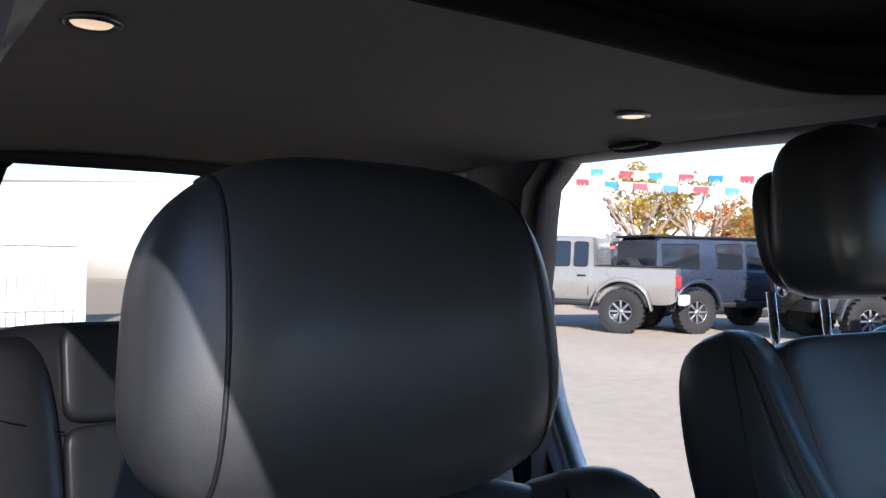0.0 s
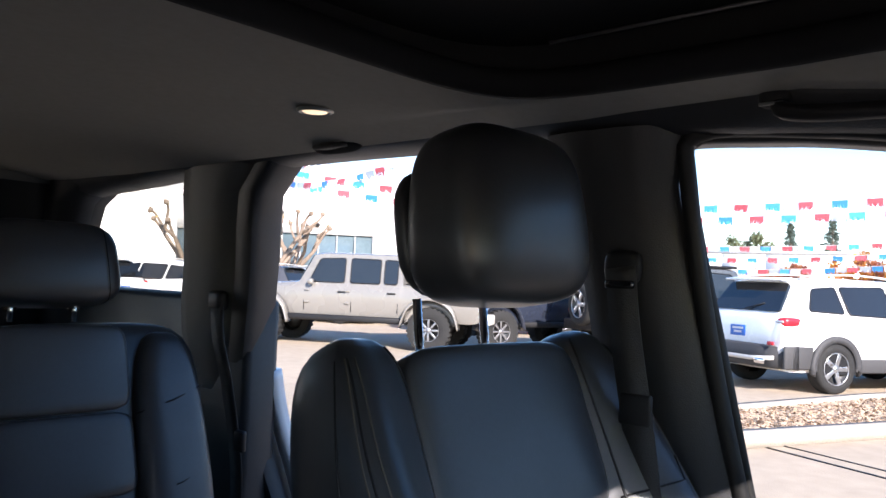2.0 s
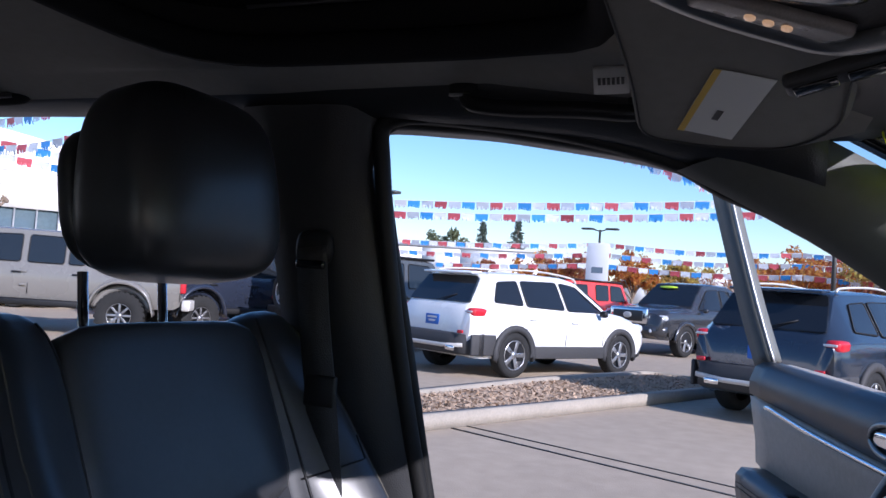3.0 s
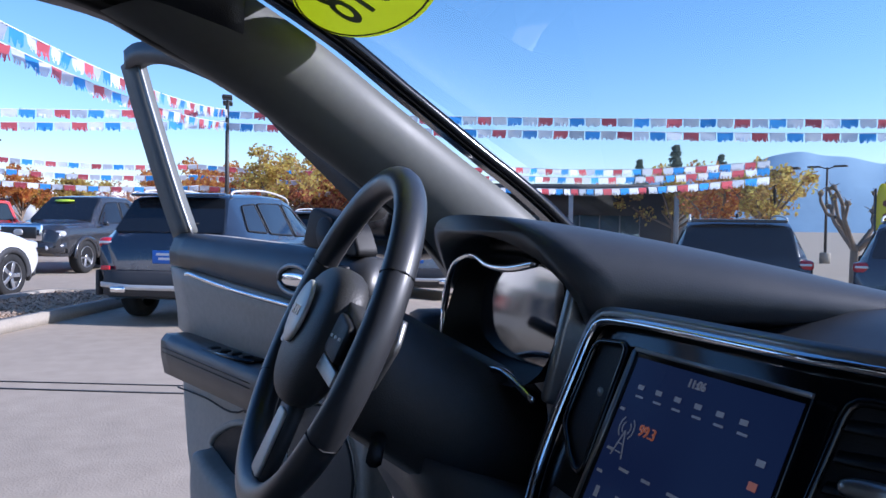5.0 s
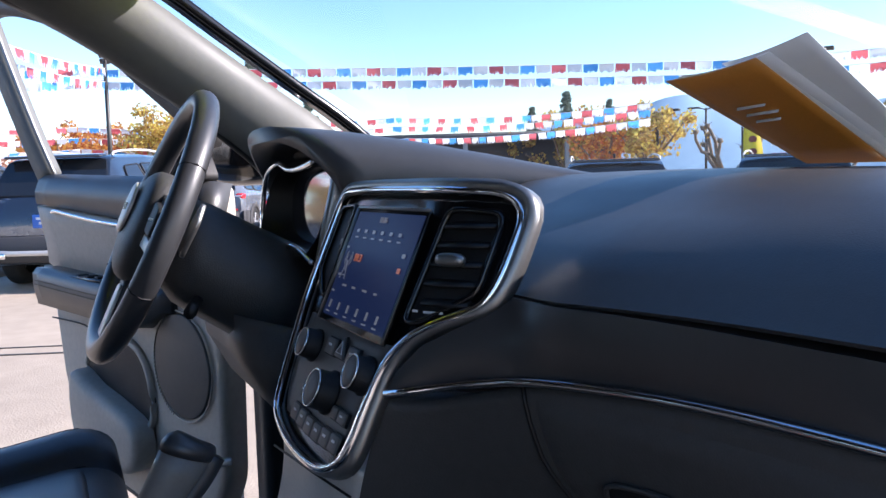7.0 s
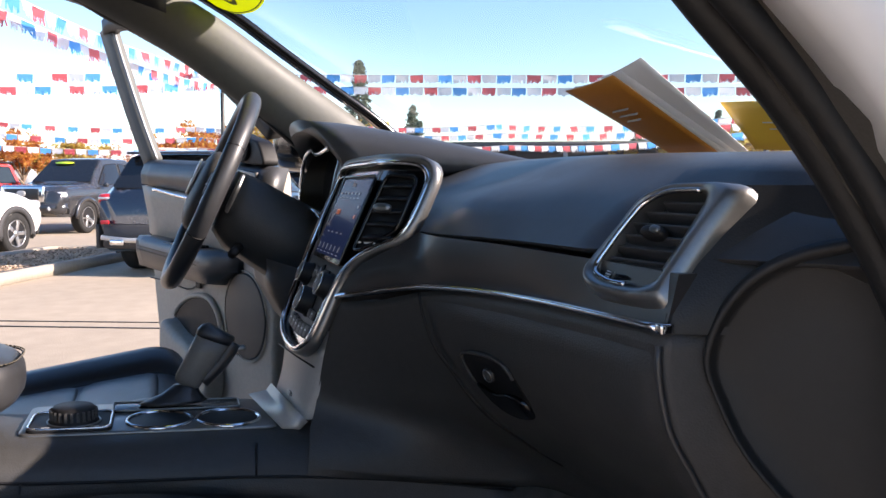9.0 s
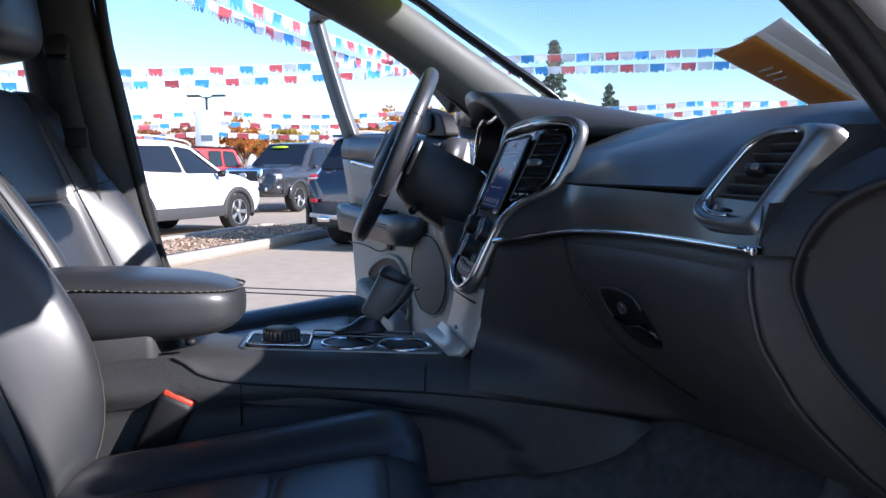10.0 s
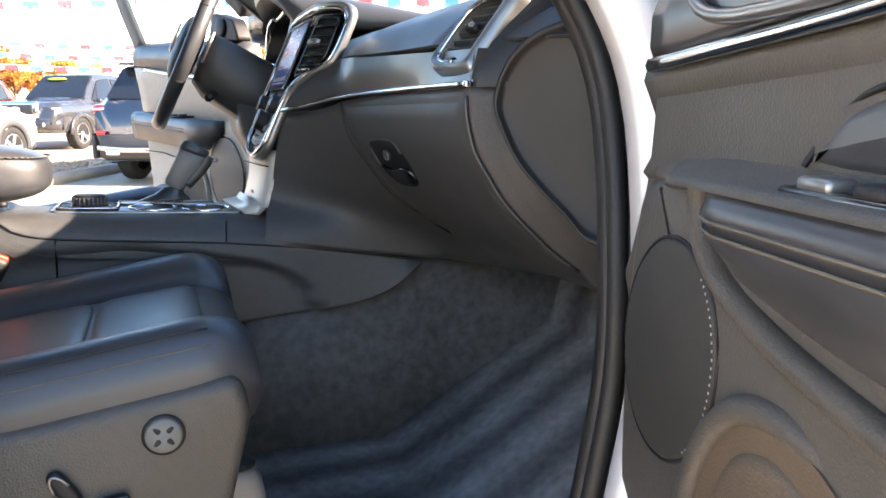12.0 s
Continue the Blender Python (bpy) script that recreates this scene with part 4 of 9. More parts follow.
    part("slider_pad", box(0.020, 0.0045, 0.004, (0, 0, 0), 0.001), GLOSS, vent).matrix_world = mm @ Matrix.Translation((-0.021, -0.0295, 0.003)) @ pose(0, 0, 0, 0, 0, 6)
    for dx in (-0.042, -0.003):
        for e in (-0.0025, 0.0, 0.0025):
            part("slider_mark", box(0.0055, 0.0011, 0.001, (0, 0, 0)), MARK, vent, "", False).matrix_world = mm @ Matrix.Translation((dx, -0.0285 + 0.1 * (dx + 0.022) + e, 0.0026))

# ---------------------------------------------------------------- centre stack
stack = thing("centre_stack", "gloss black centre stack with touchscreen, vents and chrome border", "control panel")


def stack_y(x, z, off=0.0):
    return 0.0008 + 0.445 * z + (3.8 if x > 0 else 0.3) * max(0, abs(x) - 0.055) ** 2 - off


half = [(0.0, 1.192), (0.06, 1.192), (0.115, 1.191), (0.150, 1.187), (0.166, 1.172), (0.168, 1.145), (0.166, 1.112), (0.158, 1.094), (0.135, 1.082), (0.110, 1.066), (0.094, 1.042), (0.090, 1.010), (0.088, 0.978), (0.080, 0.958), (0.05, 0.946), (0.0, 0.943)]
other = [(-0.115, 1.191), (-0.155, 1.188), (-0.168, 1.176), (-0.169, 1.145), (-0.169, 1.112), (-0.168, 1.085), (-0.165, 1.062), (-0.158, 1.040), (-0.148, 1.010), (-0.136, 0.978), (-0.118, 0.958), (-0.06, 0.946)]
ring = [(x, z) for x, z in half] + other[::-1] + [(-0.06, 1.192)]
ring = [(p.x, p.y) for p in spline([(a, b, 0) for a, b in ring], 3, True)]
rings = []
for k in range(8):
    t = k / 7
    rings.append([(x * t, stack_y(x * t, 1.07 + (z - 1.07) * t, -0.004), 1.07 + (z - 1.07) * t) for x, z in ring])
part("panel", loft([[(x * 0.02, stack_y(0, 1.07, -0.004), 1.07 + (z - 1.07) * 0.02) for x, z in ring]] + rings[1:], caps=False), GLOSS, stack, "gloss black panel")
part("chrome_border", sweep([(x, stack_y(x, z, 0.004), z) for x, z in ring], [(-0.0035, -0.004), (0.003, -0.005), (0.0045, 0.001), (0.002, 0.005), (-0.003, 0.004)], (0, -0.9, 0.4), True), CHROME, stack, "chrome border")
part("border_back", sweep([(x * 1.035, stack_y(x, z, -0.003), 1.07 + (z - 1.07) * 1.035) for x, z in ring], rect(0.009, 0.014), (0, -0.9, 0.4), True), SATIN, stack)
SM = frame3((0, stack_y(0, 1.115, 0.002), 1.115), (1, 0, 0), (0, -1, 0.445))
screen = part("touchscreen", slab(rounded([(-0.089, -0.063), (0.089, -0.063), (0.089, 0.063), (-0.089, 0.063)], 0.003), 0.004, SM, 0.001), GLOSS, stack, "dark touchscreen showing a radio menu")
part("display", slab([(-0.080, -0.056), (0.086, -0.056), (0.086, 0.058), (-0.080, 0.058)], 0.0006, SM @ Matrix.Translation((0, 0, 0.0042))), SCREEN, screen, "deep blue lit display", False)
part("screen_edge", sweep([SM @ Vector(p) for p in ((-0.0885, 0.0625, 0.004), (-0.0885, -0.0625, 0.004))], rect(0.004, 0.003), (0, -1, 0.4)), SATIN, screen)
part("screen_edge", sweep([SM @ Vector(p) for p in ((-0.0885, 0.0635, 0.004), (0.0885, 0.0635, 0.004))], rect(0.003, 0.003), (0, -1, 0.4)), SATIN, screen)
TS = SM @ Matrix.Translation((0, 0, 0.0055))


def bar_on(x, y, w, h, material=ICON):
    return part("icon", slab([(x - w / 2, y - h / 2), (x + w / 2, y - h / 2), (x + w / 2, y + h / 2), (x - w / 2, y + h / 2)], 0.0003, TS), material, screen, "", False)


text_part("clock_text", "11:06", 0.0085, TS @ Matrix.Translation((-0.005, 0.050, 0)), ICON, screen)
text_part("station_text", "99.3", 0.0115, TS @ Matrix.Translation((-0.036, 0.008, 0)), ICON_RED, screen)
for i in range(6):
    bar_on(-0.062 + i * 0.022, 0.037, 0.007, 0.0035)
    bar_on(-0.060 + i * 0.022, 0.030, 0.009, 0.0016)
for i in range(6):
    bar_on(-0.066 + i * 0.026, -0.044, 0.005, 0.008)
    bar_on(-0.066 + i * 0.026, -0.052, 0.010, 0.0016)
for x, y, w in ((-0.070, -0.012, 0.008), (-0.045, -0.022, 0.012), (-0.018, -0.022, 0.010), (0.012, -0.022, 0.012), (0.040, -0.022, 0.008), (-0.074, 0.018, 0.006), (-0.072, -0.030, 0.007)):
    bar_on(x, y, w, 0.0022)
bar_on(0.072, 0.004, 0.007, 0.005, ICON_RED)
bar_on(0.072, 0.018, 0.007, 0.004)
for sx in (-1, 1):                        # mast and rings of the radio picture
    part("icon", sweep([TS @ Vector((-0.060, 0.004, 0.0003)), TS @ Vector((-0.060 + sx * 0.007, -0.016, 0.0003))], rect(0.0012, 0.0004), (0, -1, 0.4)), ICON, screen)
    for r in (0.005, 0.009):
        part("icon", sweep([TS @ Vector((-0.060 + sx * r * math.cos(a), 0.006 + r * math.sin(a), 0.0003)) for a in (-0.9, -0.45, 0, 0.45, 0.9)], rect(0.0010, 0.0004), (0, -1, 0.4)), ICON, screen)
for yy in (-0.012, -0.006):
    bar_on(-0.060, yy, 0.007, 0.001)

# vents either side of the screen
for s in (-1, 1):
    v = part("stack_vent", bmesh.new(), BLACK, stack)
    o = rounded([(s * 0.104, 1.176), (s * 0.154, 1.172), (s * 0.154, 1.106), (s * 0.120, 1.083), (s * 0.098, 1.078)], 0.010, 3)
    bm = bmesh.new()
    bm.faces.new([bm.verts.new((x, stack_y(x, z, 0.001), z)) for x, z in o])
    part("vent_back", bm, BLACK, v, "", False)
    part("vent_frame", tube([(x, stack_y(x, z, 0.004), z) for x, z in o], 0.003, 6, True, (0, -1, 0.4)), GLOSS, v)
    for k in range(5):
        z = 1.098 + 0.016 * k
        xa, xb = (0.106 + 0.004 * (k == 0), 0.150)
        part("slat", sweep([(s * xa, stack_y(xa, z, 0.003), z), (s * (xa + xb) / 2, stack_y((xa + xb) / 2, z, 0.004), z), (s * xb, stack_y(xb, z, 0.003), z)], rect(0.010, 0.0024), (0, -0.5, 1)), BLACK, v)
    part("vent_tab", pad(0.030, 0.013, 0.012, (s * 0.130, stack_y(0.130, 1.134, 0.012), 1.134), 4, 2.6, pose(0, 0, 0, -10, 0, s * 28)), SATIN, v, "silver vent tab")
    for dx, w in ((-0.018, 0.005), (0.0, 0.020), (0.018, 0.005)):
        x = 0.126 + dx
        part("vent_mark", box(w, 0.001, 0.002, (s * x, stack_y(x, 1.090, 0.006), 1.090), 0, 2, pose(0, 0, 0, 0, 0, s * 28)), MARK, v, "", False)


# grey field that carries the knobs and buttons
rr = []
for k in range(13):
    z = 0.9610 + 0.0960 * k / 12
    xl = curve_at([(0.958, -0.098), (0.978, -0.122), (1.010, -0.134), (1.060, -0.140)], z)
    xr = curve_at([(0.958, 0.064), (0.978, 0.076), (1.010, 0.080), (1.060, 0.086)], z)
    row = [(xl + (xr - xl) * i / 14, z) for i in range(15)]
    rr.append([(x, stack_y(x, z, -0.0012), z) for x, z in row] + [(xr, stack_y(xr, z, -0.006), z), (xl, stack_y(xl, z, -0.006), z)])
part("control_field", loft(rr), CONTROL, stack, "grey control panel")


def knob(name, x, z, r, h, parent):
    m = frame3((x, stack_y(x, z, -0.002), z), (1, 0, 0), (0, -1, 0.445))
    k = part(name, lathe([(r * 1.12, 0), (r * 1.12, 0.004), (r, 0.006), (r * 0.97, h - 0.003), (r * 0.90, h), (r * 0.86, h - 0.001), (0, h - 0.001)], 32, m), BLACK, parent, "round black knob with a chrome ring")
    part("knob_face", lathe([(r * 0.88, h - 0.0015), (r * 0.86, h + 0.0003), (r * 0.4, h + 0.0010), (0, h + 0.0012)], 32, m), CONTROL, k, "grey knob face")
    part("knob_ring", tube([m @ Vector((r * 0.93 * math.cos(a * 0.19635), r * 0.93 * math.sin(a * 0.19635), h)) for a in range(32)], 0.0010, 6, True, (0, -1, 0.4)), CHROME, k)
    return m, k


knob("volume_knob", -0.084, 1.030, 0.0160, 0.018, stack)
knob("tuner_knob", 0.066, 1.028, 0.0165, 0.018, stack)
m, k = knob("fan_knob", 0.0, 1.000, 0.0195, 0.021, stack)
part("knob_line", box(0.036, 0.0014, 0.001), CHROME, k, "", False).matrix_world = m @ Matrix.Translation((0, 0, 0.0205))


def button(x, z, w, h, mark=True, name="button", out=None):
    m = frame3((x, stack_y(x, z, 0.0), z), (1, 0, 0), (0, -1, 0.445))
    pts = out or [(-w / 2, -h / 2), (w / 2, -h / 2), (w / 2, h / 2), (-w / 2, h / 2)]
    b = part(name, slab(rounded(pts, 0.002, 2), 0.005, m, 0.001), CONTROL, stack)
    part("button_gap", slab(rounded([(a * (1 + 0.0028 / w), c * (1 + 0.0028 / h)) for a, c in pts], 0.002, 2), 0.0026, m), BLACK, b, "", False)
    if mark:
        part("mark", box(w * 0.35, h * 0.14, 0.0004), MARK, b, "", False).matrix_world = m @ Matrix.Translation((0, h * 0.1, 0.0053))
    return m


for i in range(6):
    button(-0.060 + i * 0.024, 0.966 + 0.003 * abs(i - 2.5) / 2.5, 0.021, 0.016)
for s in (-1, 1):
    button(s * 0.030, 1.038, 0.024, 0.016)
    button(s * 0.058, 0.990, 0.018, 0.011)
    button(s * 0.038, 0.990, 0.016, 0.011, False)
mh = button(0, 1.040, 0.026, 0.020, False, "hazard_button", [(-0.013, -0.009), (0.013, -0.009), (0.0, 0.012)])
part("triangle", tube([mh @ Vector(p) for p in ((-0.008, -0.005, 0.0054), (0.008, -0.005, 0.0054), (0, 0.007, 0.0054))], 0.0006, 5, True, (0, -1, 0.4)), MARK, stack)
# silver fascia running down from the stack into the console, ending in a bright sloped foot
rings = []
for k in range(11):
    t = k / 10
    z = 0.946 - 0.094 * t
    y = 0.434 - 0.018 * t + 0.022 * t * (1 - t)
    xl, xr = -0.100 + 0.004 * t, 0.077 - 0.018 * t ** 0.8
    rings.append([(xl, y + 0.010 + 0.12 * xl, z), (xl + 0.010, y + 0.12 * xl, z), (xr - 0.008, y + 0.12 * xr, z), (xr, y + 0.007 + 0.12 * xr, z), (xr + 0.003, y + 0.06, z), (xl, y + 0.06, z)])
part("silver_fascia", loft(rings), SILVER, stack, "satin silver lower fascia")
part("fascia_seam", tube([(-0.098, 0.4145, 0.926), (0, 0.4268, 0.925), (0.078, 0.4360, 0.926)], 0.0013, 6), BLACK, stack)
part("fascia_foot", loft([[(-0.096, 0.402, 0.868), (0.062, 0.419, 0.862), (0.062, 0.43, 0.850), (-0.096, 0.412, 0.856)], [(-0.096, 0.394, 0.858), (0.060, 0.413, 0.848), (0.060, 0.42, 0.840), (-0.096, 0.402, 0.850)], [(-0.093, 0.368, 0.8545), (0.056, 0.394, 0.8455), (0.056, 0.40, 0.838), (-0.093, 0.376, 0.846)]]), SILVER, stack, "bright sloped fascia foot")
part("fascia_tab", pad(0.022, 0.005, 0.006, (0.012, 0.414, 0.878), 3, 3), SATIN, stack)
# flanks of the stack down to the console
for s in (-1,):
    rings = []
    for (x, z), y in zip([(0.094, 1.03), (0.091, 1.0), (0.091, 0.96), (0.098, 0.90), (0.104, 0.862), (0.100, 0.846)], (0.470, 0.458, 0.442, 0.428, 0.418, 0.418)):
        rings.append([(s * x, y, z), (s * (x + 0.008), y + 0.012, z), (s * (x + 0.014), y + 0.09, z), (s * (x + 0.01), 0.75, z), (s * (x - 0.05), 0.75, z), (s * (x - 0.02), y + 0.01, z)])
    part("stack_flank", loft(rings), HARD, stack)

# ---------------------------------------------------------------- instrument hood and cluster
LENS = plain("cluster_lens", (0.02, 0.02, 0.022), 0.06, 0)
LENS.node_tree.nodes["Principled BSDF"].inputs["IOR"].default_value = 3.4
hood = thing("instrument_cluster", "hooded instrument cluster with a chrome arch and glossy lens", "instrument cluster")
HX = -0.385
rings = []
for k in range(13):
    t = k / 12
    y = 0.485 + 0.42 * t
    hgt = 0.088 * (1 - t ** 1.6) + 0.004
    wid = 0.190 + 0.16 * t
    zb = top_z(HX) - 0.012
    out, inn = [], []
    for i in range(19):
        a = math.pi * i / 18
        c, sn = math.cos(a), math.sin(a)
        cx = abs(c) ** 0.8 * (1 if c > 0 else -1)
        yy = y + (0.055 * (1 - sn) if k < 12 else 0) * (1 - t)
        out.append((HX + wid * cx, yy, zb + hgt * sn ** 0.75))
        inn.append((HX + (wid - 0.02) * cx, yy + 0.004, zb - 0.01 + (hgt - 0.010) * sn ** 0.75))
    rings.append(out + inn[::-1])
part("hood", loft(rings), SOFT, hood, "soft grained instrument hood")
rings = []
for k in range(6):
    t = k / 5
    y = 0.525 + 0.085 * t
    sc = 1 - 0.10 * t
    ring = []
    for i in range(32):
        a = 2 * math.pi * i / 32
        c, sn = math.cos(a), math.sin(a)
        e = 3.2
        kk = (abs(c) ** e + abs(sn) ** e) ** (-1 / e)
        ring.append((HX + 0.150 * sc * c * kk, y + 0.02 * sn * kk, 1.168 + 0.066 * sc * sn * kk))
    rings.append(ring)
part("bowl", loft(rings, caps=False), BLACK, hood, "black cluster bowl")
lens = []
for i in range(28):
    a = 2 * math.pi * i / 28
    c, sn = math.cos(a), math.sin(a)
    kk = (abs(c) ** 3.2 + abs(sn) ** 3.2) ** (-1 / 3.2)
    lens.append((0.136 * c * kk, 0.060 * sn * kk))
lm = frame3((HX, 0.592, 1.168), (1, 0.20, 0), (0.22, -1, 0.10))
part("lens", slab(lens, 0.002, lm), LENS, hood, "glossy dark lens reflecting the cabin", False)
arch = [(HX - 0.155, 0.520, 1.110), (HX - 0.160, 0.522, 1.160), (HX - 0.145, 0.528, 1.215), (HX - 0.09, 0.532, 1.232), (HX - 0.03, 0.530, 1.222), (HX + 0.03, 0.530, 1.222), (HX + 0.085, 0.534, 1.230)]
part("chrome_arch", tube(spline(arch, 5), 0.0045, 8), CHROME, hood, "thin chrome arch")
arch2 = [(HX - 0.13, 0.512, 1.100), (HX - 0.07, 0.506, 1.118), (HX, 0.505, 1.110), (HX + 0.07, 0.506, 1.118), (HX + 0.13, 0.512, 1.100)]
part("chrome_arch_lower", tube(spline(arch2, 5), 0.004, 8), CHROME, hood)
part("visor_inner", pad(0.26, 0.10, 0.02, (HX, 0.60, 1.243), 5, 3), BLACK, hood)
part("right_jamb", box(0.014, 0.06, 0.14, (HX + 0.152, 0.555, 1.165), 0.005, 2, pose(0, 0, 0, -14, 0, 0)), SATIN, hood)

# ---------------------------------------------------------------- steering wheel and column
wheel = thing("steering_wheel", "black leather steering wheel with silver spoke trim", "steering wheel", frame3((-0.385, 0.335, 1.153), (1, 0, 0), (0, -math.cos(radians(24.7)), math.sin(radians(24.7)))))
RIM = 0.176
part("rim", tube([(RIM * math.cos(a * math.pi / 32), RIM * math.sin(a * math.pi / 32) * (1.0 if a < 32 else 0.98), 0) for a in range(64)], 0.0158, 14, True), LEATHER, wheel, "leather-wrapped rim")
for a in (25, 155, 205, 335):
    c, sn = math.cos(radians(a)), math.sin(radians(a))
    part("rim_seam", tube([(c * RIM + (c * math.cos(b * 0.7854)) * 0.0162, sn * RIM + (sn * math.cos(b * 0.7854)) * 0.0162, math.sin(b * 0.7854) * 0.0162) for b in range(8)], 0.0010, 5, True, (sn, -c, 0.01)), BLACK, wheel)
part("hub", pad(0.165, 0.150, 0.055, (0, -0.004, 0.004), 8, 2.8, None, lambda q: (q.x * (1 - 0.22 * max(0, -q.y)), q.y, q.z)), HARD, wheel, "airbag cover")
emb = part("emblem", lathe([(0.034, 0.0), (0.034, 0.003), (0.031, 0.0045), (0, 0.0048)], 28, Matrix.Translation((0, 0.012, 0.0325))), SILVER, wheel, "round silver emblem plate")
for dx, w in ((-0.012, 0.007), (0.0, 0.009), (0.012, 0.007)):
    part("emblem_bar", box(w, 0.010, 0.0008, (dx, 0.012, 0.0377)), GLOSS, emb, "", False)
for s in (-1, 1):
    part("spoke", loft([[(s * x, y0, z - 0.008), (s * x, y1, z - 0.008), (s * x, y1, z + 0.008), (s * x, y0, z + 0.008)] for x, y0, y1, z in ((0.06, -0.03, 0.045, 0.0), (0.11, -0.022, 0.030, -0.002), (0.168, -0.026, 0.022, -0.002))]), HARD, wheel)
    part("spoke_trim", slab(rounded([(s * 0.072, -0.028), (s * 0.150, -0.034), (s * 0.150, -0.020), (s * 0.074, -0.012)], 0.004, 2), 0.004, Matrix.Translation((0, 0, 0.008)), 0.001), SILVER, wheel, "silver spoke trim")
    sw = part("switch_pad", slab(rounded([(s * 0.082, -0.010), (s * 0.138, -0.016), (s * 0.140, 0.020), (s * 0.086, 0.030)], 0.008, 3), 0.008, Matrix.Translation((0, 0, 0.007)), 0.002), BLACK, wheel)
    for i in range(3):
        part("switch_mark", box(0.008, 0.003, 0.0006, (s * (0.095 + 0.016 * i), 0.006, 0.0155)), MARK, sw, "", False)
    part("paddle", slab(rounded([(s * 0.100, -0.016), (s * 0.126, -0.026), (s * 0.146, 0.02), (s * 0.132, 0.048), (s * 0.108, 0.02)], 0.008, 3), 0.006, Matrix.Translation((0, 0, -0.034)), 0.002), SATIN, wheel, "silver shift paddle")
part("lower_spoke", loft([[(-w, y, z - 0.006), (w, y, z - 0.006), (w, y, z + 0.006), (-w, y, z + 0.006)] for y, w, z in ((-0.06, 0.034, 0.0), (-0.11, 0.028, -0.003), (-0.168, 0.034, -0.002))]), HARD, wheel)
part("lower_spoke_trim", slab(rounded([(-0.020, -0.155), (0.020, -0.155), (0.016, -0.085), (-0.016, -0.085)], 0.006, 3), 0.004, Matrix.Translation((0, 0, 0.004)), 0.0015), SILVER, wheel, "silver lower spoke trim")
col = thing("steering_column", "black steering column shroud with stalks", "steering column", frame3((-0.385, 0.335, 1.153), (1, 0, 0), (0, -math.cos(radians(24.7)), math.sin(radians(24.7)))))
part("shroud", loft([[(w * math.cos(a * 0.5236), -0.005 - 0.01 * k + h * math.sin(a * 0.5236), z) for a in range(12)] for k, (z, w, h) in enumerate(((-0.03, 0.062, 0.058), (-0.06, 0.078, 0.070), (-0.14, 0.085, 0.075), (-0.24, 0.09, 0.08)))]), HARD, col, "black column shroud")
part("stalk", tube([(-0.07, 0.01, -0.07), (-0.14, 0.022, -0.062), (-0.19, 0.03, -0.055)], 0.009, 8), BLACK, col)
part("tilt_lever", tube([(0.06, -0.07, -0.08), (0.10, -0.085, -0.07)], 0.008, 8), BLACK, col)
part("knee_panel", loft([[(x, y, z) for y, z in ((-0.07, -0.13), (-0.125, -0.165), (-0.17, -0.225), (-0.17, -0.30), (-0.05, -0.30))] for x in (-0.20, 0.20)]), HARD, col)

# ---------------------------------------------------------------- centre console
console = thing("centre_console", "dark centre console with silver plate and cup holders", "console")
BOT = [(-0.62, 0.43), (0.05, 0.58), (0.25, 0.645), (0.41, 0.664), (0.505, 0.674), (0.565, 0.682), (0.61, 0.694), (0.645, 0.712), (0.670, 0.735), (0.690, 0.757)]
RIDGE = [(-0.62, 0.80), (0.10, 0.803), (0.21, 0.802), (0.308, 0.787), (0.405, 0.770), (0.46, 0.748), (0.49, 0.722), (0.503, 0.690), (0.508, 0.66)]
rings = []
for y, zt in ((-0.62, 0.80), (-0.30, 0.83), (-0.05, 0.855), (0.0, 0.862), (0.03, 0.861), (0.06, 0.860), (0.12, 0.857), (0.20, 0.853), (0.30, 0.8485), (0.36, 0.8455), (0.41, 0.841), (0.44, 0.836)):
    zs, xs = curve_at(SEAM_Z, y), curve_at(SEAM_SIDE, y)
    e = smoothstep(0.0, 0.06, y)
    half = [(0.060, zt), (0.074, zt - 0.003 * e), (0.090, zt + (zs - zt) * 0.22), (0.103, zt + (zs - zt) * 0.55), (xs - 0.001, zs + 0.001), (xs - 0.002, zs - 0.03)]
    rings.append([(-x, y, z) for x, z in half[::-1]] + [(x, y, z) for x, z in half])
auto(part("body", loft(rings), HARD, console, "grained dark console body"), 60)
part("tunnel", loft([[(-w, y, 0.42), (-w * 0.9, y, zt), (w * 0.9, y, zt), (w, y, 0.42)] for y, zt, w in ((-0.6, 0.44, 0.12), (0.1, 0.50, 0.12), (0.4, 0.66, 0.115), (0.7, 0.74, 0.125), (1.02, 0.80, 0.16))]), CARPET, console, "carpeted transmission tunnel")
